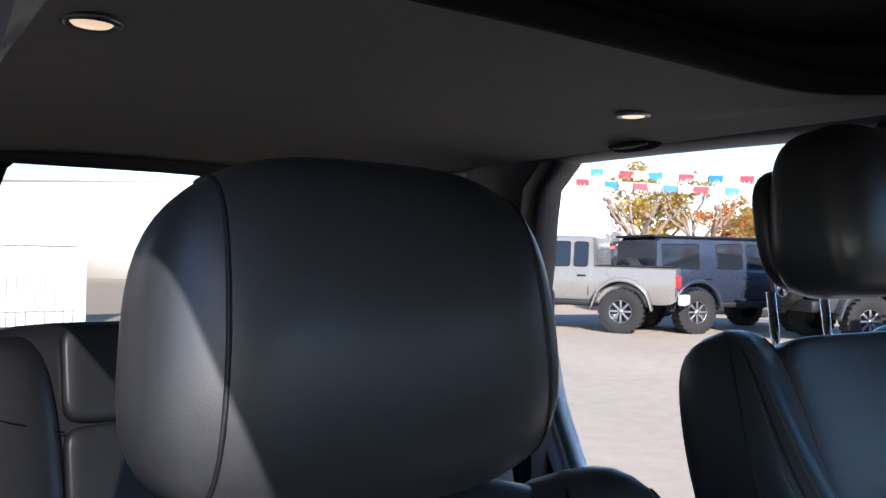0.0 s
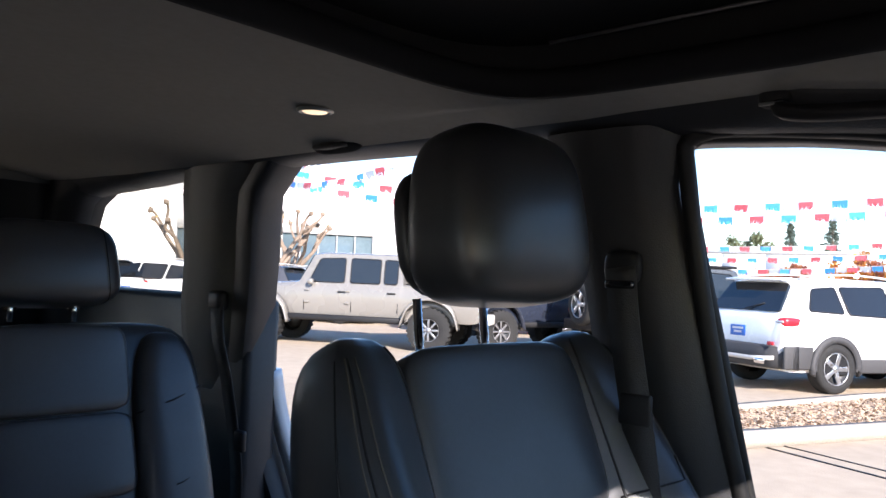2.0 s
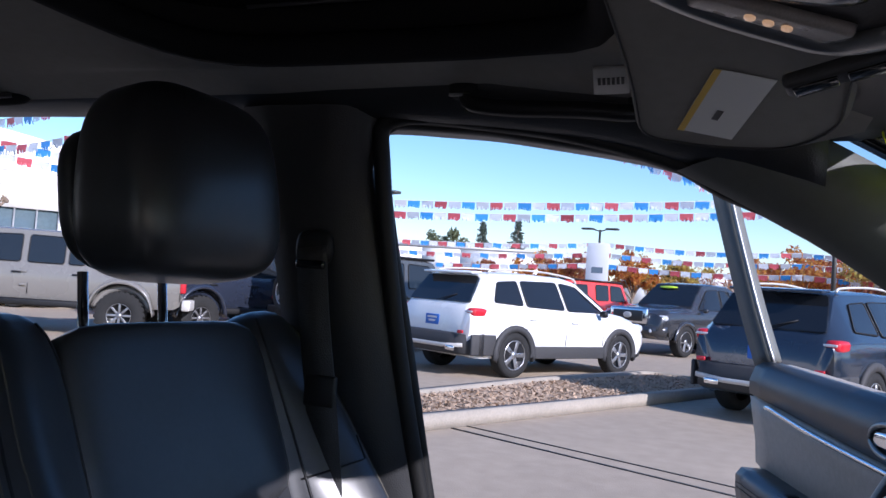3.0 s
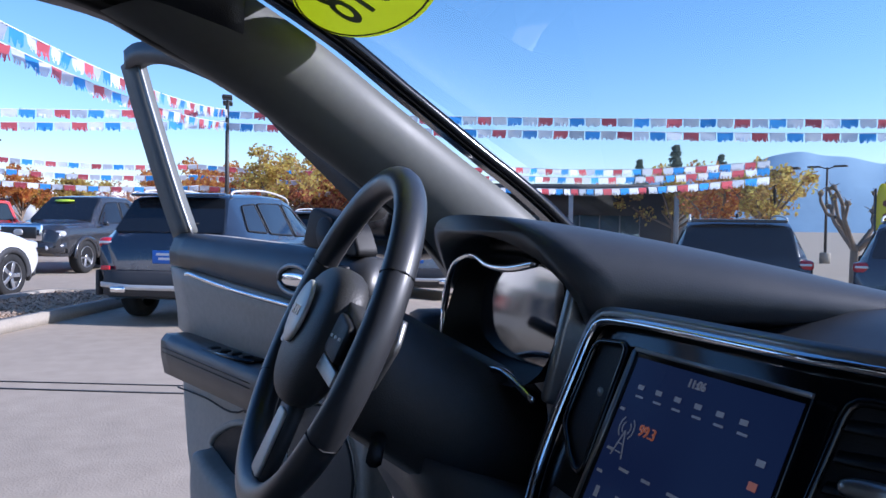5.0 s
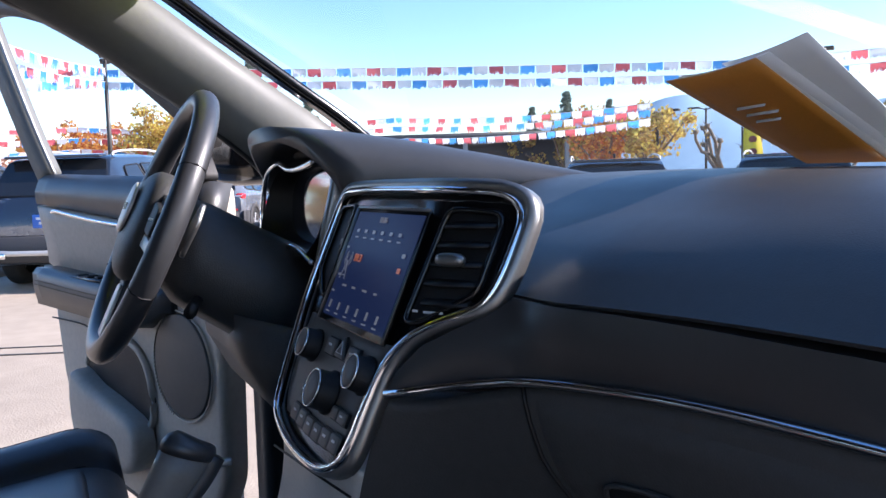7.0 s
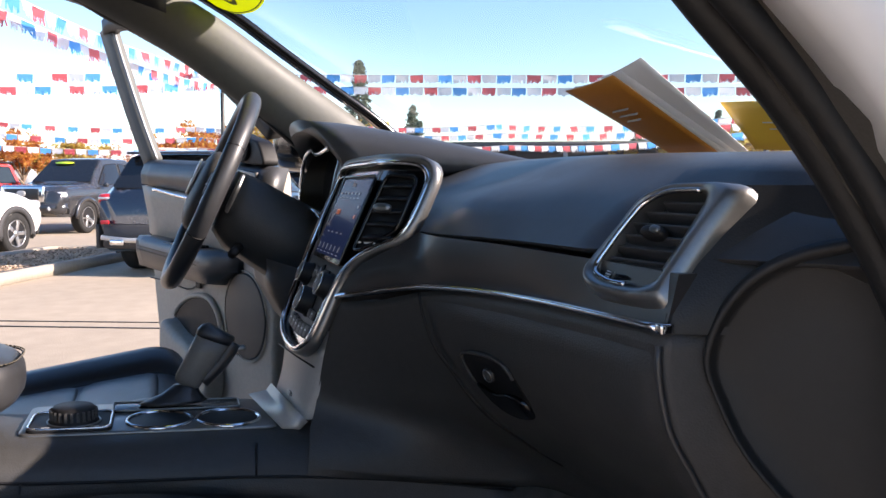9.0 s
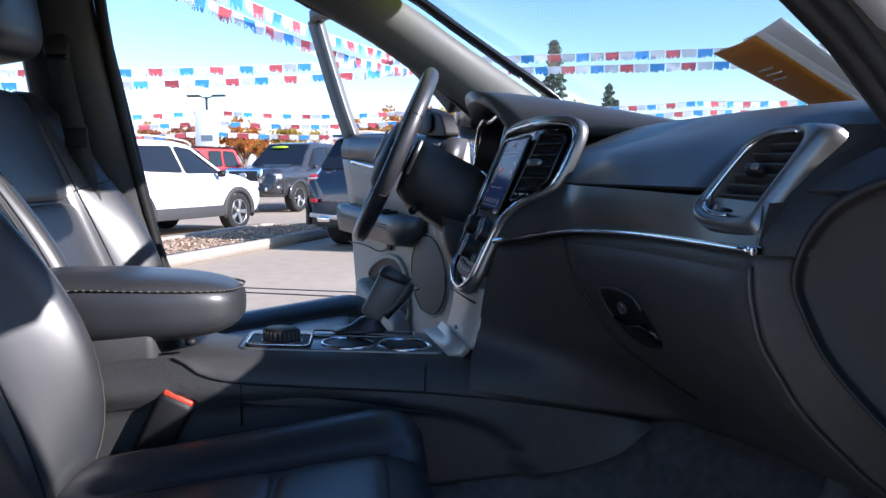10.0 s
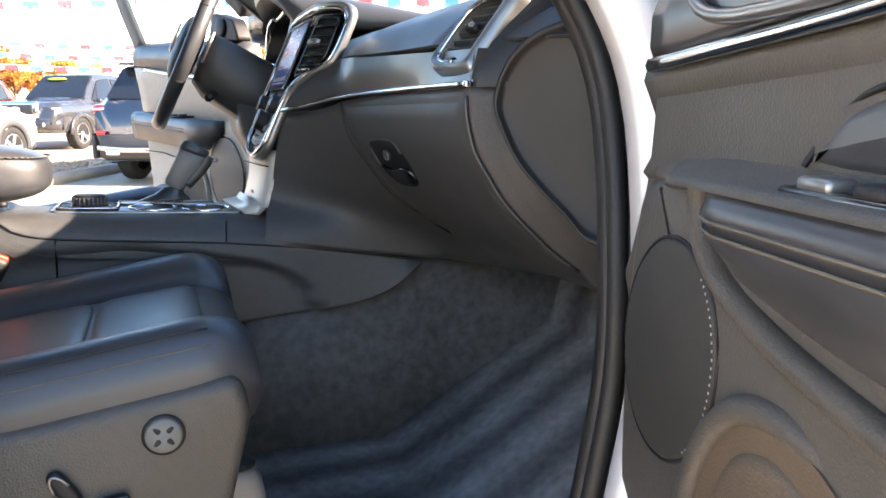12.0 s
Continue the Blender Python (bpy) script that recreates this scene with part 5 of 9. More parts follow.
for s in (-1, 1):
    # side panel with a pressed-in knee recess below a soft ridge
    cols = []
    for i in range(67):
        y = -0.62 + 1.308 * (i / 66) ** 0.7
        zs, xs, zl = curve_at(SEAM_Z, y) - 0.002, curve_at(SEAM_SIDE, y), curve_at(BOT, y)
        zr = curve_at(RIDGE, y) if y < 0.508 else 0.0
        col = []
        for j in range(23):
            v = j / 22
            z = zs + (min(zl, zs - 0.003) - zs) * v
            dip = 0.014 * smoothstep(0.0, 0.016, zr - z) if y < 0.508 else 0.0
            col.append((s * (xs + 0.012 * v + 0.003 * math.exp(-((z - zr - 0.008) / 0.012) ** 2) - dip), y, z))
        col.append((s * (xs - 0.02), y, col[-1][2] - 0.004))
        cols.append(col)
    part("side_panel", loft(cols, caps=False, closed=False), HARD, console, "moulded console side panel")
    part("panel_gap", tube([(s * (curve_at(SEAM_SIDE, y) + 0.0005), y, curve_at(SEAM_Z, y)) for y in [0.0 + 0.69 * k / 40 for k in range(41)]], 0.0018, 6), BLACK, console)
    part("panel_gap", tube([(s * 0.1135, 0.357, 0.8015), (s * 0.106, 0.358, 0.818), (s * 0.094, 0.360, 0.838)], 0.0015, 6, False, (1, 0, 0)), BLACK, console)
    part("panel_gap", tube([(s * 0.1155, 0.095, 0.824), (s * 0.1145, 0.094, 0.805), (s * 0.106, 0.092, 0.76)], 0.0014, 6, False, (1, 0, 0)), BLACK, console)
plate = part("top_plate", slab(rounded([(-0.088, 0.082), (0.048, 0.082), (0.056, 0.392), (-0.092, 0.376)], 0.014, 4), 0.005, Matrix.Translation((0, 0, 0.853)), 0.002), SATIN, console, "satin silver top plate")
for cx, cy in ((0.008, 0.245), (0.012, 0.332)):
    cup = part("cup_holder", lathe([(0.0415, -0.003), (0.0435, 0.002), (0.041, 0.0045), (0.038, 0.003), (0.037, -0.05), (0.0, -0.052)], 32, Matrix.Translation((cx, cy, 0.8575))), CHROME, console, "chrome-rimmed cup holder")
    part("cup_well", lathe([(0.0385, 0.0), (0.036, 0.0006), (0.0, 0.0008)], 28, Matrix.Translation((cx, cy, 0.8590))), BLACK, cup)
dial = part("dial_plate", slab(rounded([(-0.040, 0.090), (0.044, 0.090), (0.046, 0.188), (-0.040, 0.188)], 0.012, 4), 0.004, Matrix.Translation((0, 0, 0.8575)), 0.002), BLACK, console, "terrain dial panel")
part("dial_border", tube([(x, y, 0.8622) for x, y in rounded([(-0.038, 0.092), (0.042, 0.092), (0.044, 0.186), (-0.038, 0.186)], 0.012, 4)], 0.0018, 6, True), CHROME, dial)
part("dial_knob", lathe([(0.0295, 0), (0.0295, 0.003), (0.027, 0.005), (0.026, 0.018), (0.0235, 0.021), (0.0, 0.0205)], 36, Matrix.Translation((0.006, 0.142, 0.8605))), BLACK, dial, "ribbed black terrain knob")
part("dial_ring", tube([(0.006 + 0.031 * math.cos(a * 0.19635), 0.142 + 0.031 * math.sin(a * 0.19635), 0.862) for a in range(32)], 0.0012, 6, True), SATIN, dial)
for i in range(24):
    a = 2 * math.pi * i / 24
    part("knob_rib", box(0.002, 0.003, 0.012, (0.006 + 0.027 * math.cos(a), 0.142 + 0.027 * math.sin(a), 0.872), 0), HARD, dial, "", False)
for i, (dx, dy) in enumerate(((-0.031, 0.118), (-0.031, 0.160), (0.037, 0.112), (0.038, 0.140), (0.038, 0.168))):
    part("dial_mark", box(0.006, 0.010, 0.0005, (dx, dy, 0.8620)), MARK, dial, "", False)
part("gear_gate", slab(rounded([(-0.082, 0.185), (-0.036, 0.185), (-0.036, 0.352), (-0.082, 0.352)], 0.008, 3), 0.004, Matrix.Translation((0, 0, 0.857)), 0.001), GLOSS, console)
part("gate_border", tube([(x, y, 0.8615) for x, y in rounded([(-0.082, 0.185), (-0.036, 0.185), (-0.036, 0.352), (-0.082, 0.352)], 0.008, 3)], 0.0014, 6, True), SATIN, console)
FALLING = Matrix(((1, 0, 0, 0), (0, 1, 0, 0), (0, -0.047, 1, 0.0077), (0, 0, 0, 1)))      # the top plate falls towards the dash
for ob in console.children_recursive:
    if ob.name.split(".")[0] in ("top_plate", "cup_holder", "cup_well", "dial_plate", "dial_border", "dial_knob", "dial_ring", "knob_rib", "dial_mark", "gear_gate", "gate_border"):
        ob.data.transform(FALLING)
sh = thing("gear_lever", "black leather gear lever with a grey side insert", "gear lever", pose(-0.058, 0.262, 0.861))
part("boot", loft([[(w * math.cos(a * 0.5236), yo + l * math.sin(a * 0.5236), z) for a in range(12)] for z, w, l, yo in ((0, 0.024, 0.046, 0.0), (0.005, 0.021, 0.038, 0.004), (0.012, 0.015, 0.026, 0.010), (0.024, 0.011, 0.016, 0.017))]), LEATHER, sh, "gathered leather boot")
rings = []
for t, w, l in ((0.0, 0.010, 0.013), (0.12, 0.013, 0.016), (0.4, 0.0155, 0.018), (0.75, 0.017, 0.021), (1.0, 0.017, 0.023)):
    c = Vector((0, 0.016 + 0.040 * t, 0.022 + 0.062 * t))
    rings.append([c + Vector((w * math.cos(a * 0.3927) * (abs(math.cos(a * 0.3927)) + 0.001) ** -0.25, l * math.sin(a * 0.3927), -0.010 * math.sin(a * 0.3927))) for a in range(16)])
part("grip", loft(rings), SHIELDLT, sh, "grey-brown grip sides")
rings = []
for t, w, l in ((0.0, 0.0175, 0.024), (0.5, 0.0180, 0.025), (0.85, 0.015, 0.022), (1.0, 0.009, 0.014)):
    c = Vector((0, 0.056 + 0.008 * t, 0.084 + 0.015 * t))
    rings.append([c + Vector((w * math.cos(a * 0.3927) * (abs(math.cos(a * 0.3927)) + 0.001) ** -0.25, l * math.sin(a * 0.3927), -0.010 * math.sin(a * 0.3927))) for a in range(16)])
part("cap", loft(rings), LEATHER, sh, "black leather cap")
part("grip_front", tube(spline([(0, 0.040, 0.026), (0, 0.066, 0.052), (0, 0.084, 0.078)], 4), 0.011, 8), LEATHER, sh, "black leather front")
part("release", box(0.010, 0.016, 0.008, (0.0, 0.092, 0.070), 0.003), SATIN, sh)
# padded armrest lid, stitched round its top
arm = thing("armrest", "padded black leather armrest with grey stitching", "armrest")


def arm_shape(q):
    return (q.x * (1 - 0.10 * max(0, q.y)), q.y, q.z * (1 - 0.16 * max(0, q.y)) - 0.06 * max(0, q.y))


part("lid", pad(0.21, 0.40, 0.108, (0.0, -0.115, 0.925), 12, 3.6, None, arm_shape), LEATHER, arm, "padded leather lid")
st = []
for i in range(60):
    a = 2 * math.pi * i / 60
    c, sn = math.cos(a), math.sin(a)
    k = (abs(c) ** 3.6 + abs(sn) ** 3.6) ** (-1 / 3.6)
    st.append((0.1015 * c * k * (1 - 0.10 * max(0, sn * k)) * 0.985, -0.115 + 0.197 * sn * k, 0.9585 - 0.010 * max(0, sn * k)))
part("stitch_line", tube(st, 0.0011, 5, True), BLACK, arm)
for i in range(0, 60):
    p, q = Vector(st[i]), Vector(st[(i + 1) % 60])
    for f in (0.05, 0.55):
        a, b = p.lerp(q, f), p.lerp(q, f + 0.30)
        off = Vector((p.x, p.y + 0.115, 0)).normalized() * 0.0022
        part("stitch", sweep([a + off + Vector((0, 0, 0.0015)), b + off + Vector((0, 0, 0.0015))], rect(0.0016, 0.0014)), STITCH, arm)
part("hinge_base", box(0.19, 0.30, 0.06, (0, -0.18, 0.872), 0.012), HARD, arm)
part("latch_button", lathe([(0.008, 0), (0.008, -0.008), (0, -0.009)], 14, Matrix.Translation((0.085, 0.02, 0.884))), BLACK, arm)

# ---------------------------------------------------------------- seats
LEAN = 22.0


def seat_frame(o):
    return frame3(o, (-1, 0, 0), (0, math.cos(radians(LEAN)), math.sin(radians(LEAN))))


def headrest(parent, m, w=0.295, h=0.245, d=0.145, posts=0.1, name="headrest", fwd=0.0, shift=0.0, e=4.2, shell=False, seams=True):
    """m: frame at the middle of the headrest; local z forwards, y up."""
    def fn(q):
        k = 1 + 0.06 * q.y * -1 if q.y < 0 else 1 - 0.05 * q.y
        return (q.x * k, q.y, q.z * (1 - 0.16 * max(0, q.y)) + 0.10 * q.y + 0)
    posts_m = m
    m = m @ Matrix.Translation((-shift, 0, fwd))
    hr = part(name, pad(w, h, d, (0, 0, 0), 16, e, m, fn), LEATHER, parent, "padded black leather headrest")
    for s in (-1, 1):
        pts = []
        for k in range(25):
            a = math.pi * (-0.5 + k / 24)
            c, sn = math.cos(a), math.sin(a)
            kk = (abs(c) ** e + abs(sn) ** e) ** (-1 / e) * (1 - 0.76 ** e) ** (1 / e)
            q = Vector((0.76, sn * kk, c * kk))
            f = fn(q)
            pts.append(m @ Vector((s * f[0] * w / 2 * 1.0, f[1] * h / 2, f[2] * d / 2)))
        if seams:
            part("piping", tube(pts, 0.0016, 6), BLACK, hr, "sewn seam")
            part("stitch_line", tube([p + (m.to_3x3() @ Vector((-s * 0.004, 0, 0.0006))) for p in pts], 0.0008, 5), STITCH, hr)
        a = posts_m @ Vector((s * 0.067, -h / 2 + 0.02, -0.012))
        b = posts_m @ Vector((s * 0.067, -h / 2 - posts - 0.03, -0.020))
        po = part("post", tube([a, b], 0.0062, 12, False, (1, 0, 0)), CHROME, parent, "plated headrest post")
        for k in range(4):
            c = a.lerp(b, 0.35 + 0.12 * k)
            part("notch", box(0.006, 0.004, 0.004, c), BLACK, po, "", False)
        part("post_sleeve", pad(0.030, 0.012, 0.022, posts_m @ Vector((s * 0.067, -h / 2 - posts + 0.002, -0.020)), 3, 3), BLACK, parent)
    if shell:
        part("rear_shell", pad(w * 0.93, h * 0.78, 0.040, (0, 0, 0), 8, 3.4, m @ Matrix.Translation((0, -0.012, -d / 2 + 0.002))), LEATHER, parent, "rear shell of the headrest")
    return hr


def spline2(pts):
    """Smooth closed outline, two points for each given one."""
    return [(p.x, p.y) for p in spline([(a, b, 0) for a, b in pts], 2, True)]


def front_seat(name, x, dy, dz, head_lift, label, outer, back_dy=0.0, wide=0.0, tall=0.0, fwd=0.05):
    """outer: +1 where the door side is towards +x."""
    st = thing(name, label, "car seat")
    o = Vector((x, -0.135 + dy, 0.735 + dz))
    HB = seat_frame(o)
    B = seat_frame(o + Vector((0, back_dy, 0)))

    def P(u, v, w):
        return B @ Vector((-u, v, w))
    # backrest: shell, three centre panels, two bolsters
    def back_fn(q):
        k = 1 - 0.20 * max(0, q.y) ** 2 - 0.03 * max(0, -q.y)
        return (q.x * k, q.y, q.z * (1 - 0.15 * q.y) + 0.05 * q.y)
    part("backrest", pad(0.53 + wide * 2, 0.60 + tall, 0.125, (0, 0, 0), 12, 4.2, B @ Matrix.Translation((0, 0.245, -0.065)), back_fn), LEATHER, st, "black leather backrest")
    for v0, v1 in ((-0.04, 0.115), (0.12, 0.315), (0.32, 0.525 + tall)):
        part("back_panel", pad(0.275 + wide * 2, v1 - v0, 0.044, (0, 0, 0), 9, 7.0, B @ Matrix.Translation((0, (v0 + v1) / 2, -0.014))), LEATHER_MATT, st, "perforated leather panel")
    crest = [(-0.055, -0.02), (-0.046, 0.005), (-0.03, 0.030), (-0.01, 0.054), (0.045, 0.085), (0.11, 0.104), (0.17, 0.109), (0.25, 0.099), (0.36, 0.070), (0.45, 0.045), (0.56, 0.018)]
    for s in (-1, 1):
        rise = 1.18 if s == outer > 0 else 1.0 if outer > 0 else 0.86
        rings, vs = [], []
        for k in range(29):
            t = (1 - math.cos(math.pi * k / 28)) / 2
            v = -0.055 + (0.60 + tall) * t
            f = max(0.0, 1 - abs(2 * t - 1) ** 10) ** 0.40 * 0.97 + 0.03
            hc = curve_at(crest, v) * rise
            narrow = 1 - 0.20 * smoothstep(0.70, 1.0, t) - 0.05 * smoothstep(0.25, 0.0, t)
            ring = []
            for u, w in spline2([(0.112, -0.060), (0.128, -0.010), (0.137, 0.001), (0.150, 0.24 * hc + 0.003), (0.178, 0.62 * hc), (0.205, 0.90 * hc), (0.224, hc), (0.240, 0.96 * hc), (0.252, 0.82 * hc), (0.260, 0.55 * hc), (0.264, 0.0), (0.262, -0.06), (0.246, -0.100), (0.20, -0.115), (0.14, -0.110)]):
                u = 0.12 + (u - 0.12) * narrow
                u, w = 0.185 + (u - 0.185) * f, -0.035 + (w + 0.035) * f
                ring.append(P(s * (u + wide), v, w))
            rings.append(ring)
            vs.append(v)
        bo = part("back_bolster", loft(rings), LEATHER, st, "padded side bolster")
        part("seam", tube([r[5].lerp(r[6], 0.5) for r in rings[3:-3]], 0.0020, 6), BLACK, bo)
        for i, rad, mt in ((14, 0.0011, STITCH), (16, 0.0016, BLACK), (17, 0.0011, STITCH), (20, 0.0014, BLACK)):
            part("bolster_seam", tube([r[i] for r in rings[3:-4]], rad, 6), mt, bo)
        kx = min(range(29), key=lambda i: abs(vs[i] - 0.352))
        part("cross_seam", tube([rings[kx + (1 if i > 12 else 0)][i] for i in range(5, 19)], 0.0017, 6), BLACK, bo)
        if s == outer:
            part("side_button", pad(0.012, 0.024, 0.050, (0, 0, 0), 4, 3, B @ Matrix.Translation((-s * (0.264 + wide), 0.215, 0.040))), BLACK, bo)
    part("back_cover", pad(0.46, 0.58, 0.05, (0, 0, 0), 8, 5, B @ Matrix.Translation((0, 0.24, -0.115)), back_fn), HARD, st)
    # cushion: tilted base, centre panels, bolsters
    C = frame3((x, 0.115 + dy, 0.683 + dz), (1, 0, 0), (0, -0.125, 1))

    def Q(u, v, w):
        return C @ Vector((u, v, w))
    half = [(0.0, 0.062), (0.07, 0.062), (0.135, 0.062), (0.146, 0.060), (0.153, 0.064), (0.168, 0.076), (0.190, 0.086), (0.215, 0.089), (0.236, 0.083), (0.250, 0.068), (0.257, 0.042), (0.258, 0.0), (0.250, -0.040), (0.12, -0.045)]
    prof = half + [(-u, w) for u, w in half[:0:-1]]
    rings = []
    for k in range(26):
        t = (1 - math.cos(math.pi * k / 25)) / 2
        v = -0.250 + 0.490 * t
        fr = max(0.0, (v - 0.165) / 0.075)
        ba = max(0.0, (-0.19 - v) / 0.06)
        low = 0.045 * (1 - math.sqrt(max(0.0, 1 - min(1.0, fr) ** 2.4))) + 0.03 * ba ** 2
        rings.append([Q(u * (1 - 0.05 * fr ** 2 - 0.06 * ba ** 2), v, max(-0.045 + 0.06 * min(1.0, fr) ** 2, w - low + (0.012 * t if abs(u) > 0.15 and w > 0.03 else 0.0))) for u, w in prof])
    cu = part("cushion", loft(rings), LEATHER, st, "black leather seat cushion with raised bolsters")
    for v0, v1 in ((-0.235, -0.0895), (-0.0865, 0.0535), (0.0565, 0.192)):
        part("seat_panel", pad(0.284, v1 - v0, 0.030, (0, 0, 0), 8, 7.0, C @ Matrix.Translation((0, (v0 + v1) / 2, 0.0525))), LEATHER_MATT, st, "perforated leather panel")
    n = len(prof)
    for i, rad, mt in ((3, 0.0018, BLACK), (8, 0.0014, BLACK), (9, 0.0010, STITCH)):
        for j in (i, n - i):
            part("seam", tube([r[j] for r in rings[4:-5]], rad, 6), mt, cu)
    # base, side shield with its switches
    part("seat_base", box(0.40, 0.42, 0.16, (x, 0.09 + dy, 0.545 + dz), 0.02), BLACK, st)
    for s in (-1, 1):
        prof = [(-0.26, 0.60), (-0.16, 0.700), (0.0, 0.712), (0.16, 0.735), (0.215, 0.745), (0.225, 0.70), (0.190, 0.60), (0.165, 0.535), (0.10, 0.500), (-0.10, 0.490), (-0.24, 0.52)]
        pr = rounded([(a + 0.11 + dy, b + dz + (0.008 if b > 0.65 else -0.03)) for a, b in prof], 0.02, 3)
        m = frame3((x + s * 0.236, 0, 0), (0, 1, 0), (s, 0, 0))
        o2 = pr if s > 0 else [(a, -b) for a, b in pr]
        sh = auto(part("side_shield", slab(o2, 0.032, m, 0.014, 3), SHIELD_SHADETRIM, st, "grey-brown plastic side shield"), 50)
        if s == outer:
            xo = x + s * 0.270
            part("lumbar_knob", lathe([(0.0185, 0), (0.0185, 0.004), (0.0165, 0.007), (0.008, 0.006), (0.0, 0.007)], 28, frame3((xo - s * 0.001, 0.245 + dy, 0.700 + dz), (0, 1, 0), (s, 0, 0))), PILLAR, sh, "round four-way lumbar switch")
            part("knob_well", lathe([(0.0215, 0), (0.0215, 0.003), (0.019, 0.004)], 28, frame3((xo - s * 0.002, 0.245 + dy, 0.700 + dz), (0, 1, 0), (s, 0, 0))), BLACK, sh)
            for a in range(4):
                part("knob_cross", box(0.004, 0.007, 0.012, (xo + s * 0.004, 0.245 + dy + 0.0095 * math.cos(a * 1.5708 + 0.785), 0.700 + dz + 0.0095 * math.sin(a * 1.5708 + 0.785)), 0.003, 2, pose(0, 0, 0, a * 90 - 45, 0, 0)), BLACK, sh)
            rs = part("recline_switch", pad(0.014, 0.017, 0.046, (0, 0, 0), 6, 3.2, pose(xo + s * 0.005, 0.150 + dy, 0.658 + dz, 32, 0, 0)), BLACK, sh, "black recline switch with a bright edge")
            part("switch_edge", tube([(xo + s * 0.012, 0.150 + dy + 0.008 * math.cos(a) * 0.85 - 0.020 * math.sin(a) * 0.53, 0.658 + dz + 0.008 * math.cos(a) * 0.53 + 0.020 * math.sin(a) * 0.85) for a in [0.2 + 0.3 * i for i in range(10)]], 0.0014, 6, False, (1, 0, 0)), SATIN, rs)
            ss = part("slide_switch", pad(0.014, 0.052, 0.017, (0, 0, 0), 6, 3.2, pose(xo + s * 0.005, 0.184 + dy, 0.634 + dz, 12, 0, 0)), BLACK, sh, "black slide switch with a bright edge")
            part("switch_edge", tube([(xo + s * 0.012, 0.184 + dy + 0.023 * t, 0.634 + dz + 0.008 + 0.005 * t - 0.003 * t * t) for t in (-1, -0.5, 0, 0.5, 1)], 0.0014, 6, False, (1, 0, 0)), SATIN, ss)
            part("shield_gap", tube([(xo + s * 0.001, -0.02 + dy, 0.675 + dz), (xo + s * 0.001, -0.04 + dy, 0.62 + dz), (xo + s * 0.001, -0.05 + dy, 0.55 + dz)], 0.0022, 6, False, (1, 0, 0)), BLACK, sh)
            part("hinge_cover", pad(0.03, 0.10, 0.13, (x + s * 0.25, -0.145 + dy, 0.73 + dz), 5, 3, pose(0, 0, 0, 20, 0, 0)), SHIELD_SHADETRIM, st)
    for yy in (-0.10, 0.28):
        for s in (-1, 1):
            part("rail_foot", box(0.05, 0.07, 0.06, (x + s * 0.17, yy + dy, 0.445 + dz * 0.5), 0.01), SHIELD_SHADETRIM, st)
    if outer > 0:
        part("rail_cover", pad(0.055, 0.105, 0.150, (x + 0.185, 0.300, 0.545), 7, 4.0), SHIELDLT, st, "grey-brown cover at the end of the seat rail")
        part("rail_cap", pad(0.040, 0.085, 0.014, (x + 0.185, 0.300, 0.620), 5, 3.0), BLACK, st)
    # headrest
    H = seat_frame(HB @ Vector((0, 0.555 + head_lift + 0.113, -0.060)))
    H = H @ pose(0, 0, 0, 12, 0, 0)
    if outer < 0:
        headrest(st, H, w=0.272, d=0.135, h=0.225, posts=0.035 + head_lift, fwd=fwd, e=3.9, shell=True, seams=False)
    else:
        headrest(st, H, w=0.292, d=0.150, h=0.222, posts=0.035 + head_lift, fwd=fwd, shift=0.027, e=3.2)
    return st


front_seat("passenger_seat", 0.410, 0.0, 0.0, -0.018, "black leather front passenger seat, partly sunlit", 1, 0.0, 0.0, -0.02, 0.092)
front_seat("driver_seat", -0.385, -0.058, 0.035, 0.076, "black leather driver seat with a raised headrest", -1, -0.045, 0.036, 0.038, 0.088)

# buckle beside the passenger cushion
bk = thing("seat_belt_buckle", "black seat belt buckle with a red release button", "buckle", pose(0.108, -0.027, 0.744, -28, 0, 4))
part("stem", box(0.018, 0.038, 0.13, (0, 0, -0.065), 0.005), BLACK, bk)
part("body", box(0.036, 0.052, 0.100, (0, 0, 0.020), 0.009), BLACK, bk)
part("release", box(0.026, 0.044, 0.010, (0, 0.0, 0.069), 0.003), RED, bk, "red release button")

# rear bench, split in two, with headrests
rear = thing("bench_seat", "black leather split rear bench seat with headrests", "car seat")
RB = frame3((0, -1.33, 0.74), (-1, 0, 0), (0, math.cos(radians(17)), math.sin(radians(17))))
for x0, x1 in ((-0.60, -0.075), (-0.070, 0.60)):
    xc, w = (x0 + x1) / 2, x1 - x0
    part("back_shell", pad(w, 0.62, 0.13, (0, 0, 0), 10, 5.5, RB @ Matrix.Translation((-xc, 0.235, -0.075))), LEATHER, rear, "black leather rear backrest")
for xc, w in ((-0.265, 0.29), (0.265, 0.29), (0.0, 0.20)):
    for v0, v1 in ((-0.06, 0.170), (0.174, 0.345), (0.349, 0.53)):
        part("back_panel", pad(w, v1 - v0, 0.040, (0, 0, 0), 9, 8.0, RB @ Matrix.Translation((-xc, (v0 + v1) / 2, -0.012))), LEATHER_MATT, rear, "sewn leather panel")
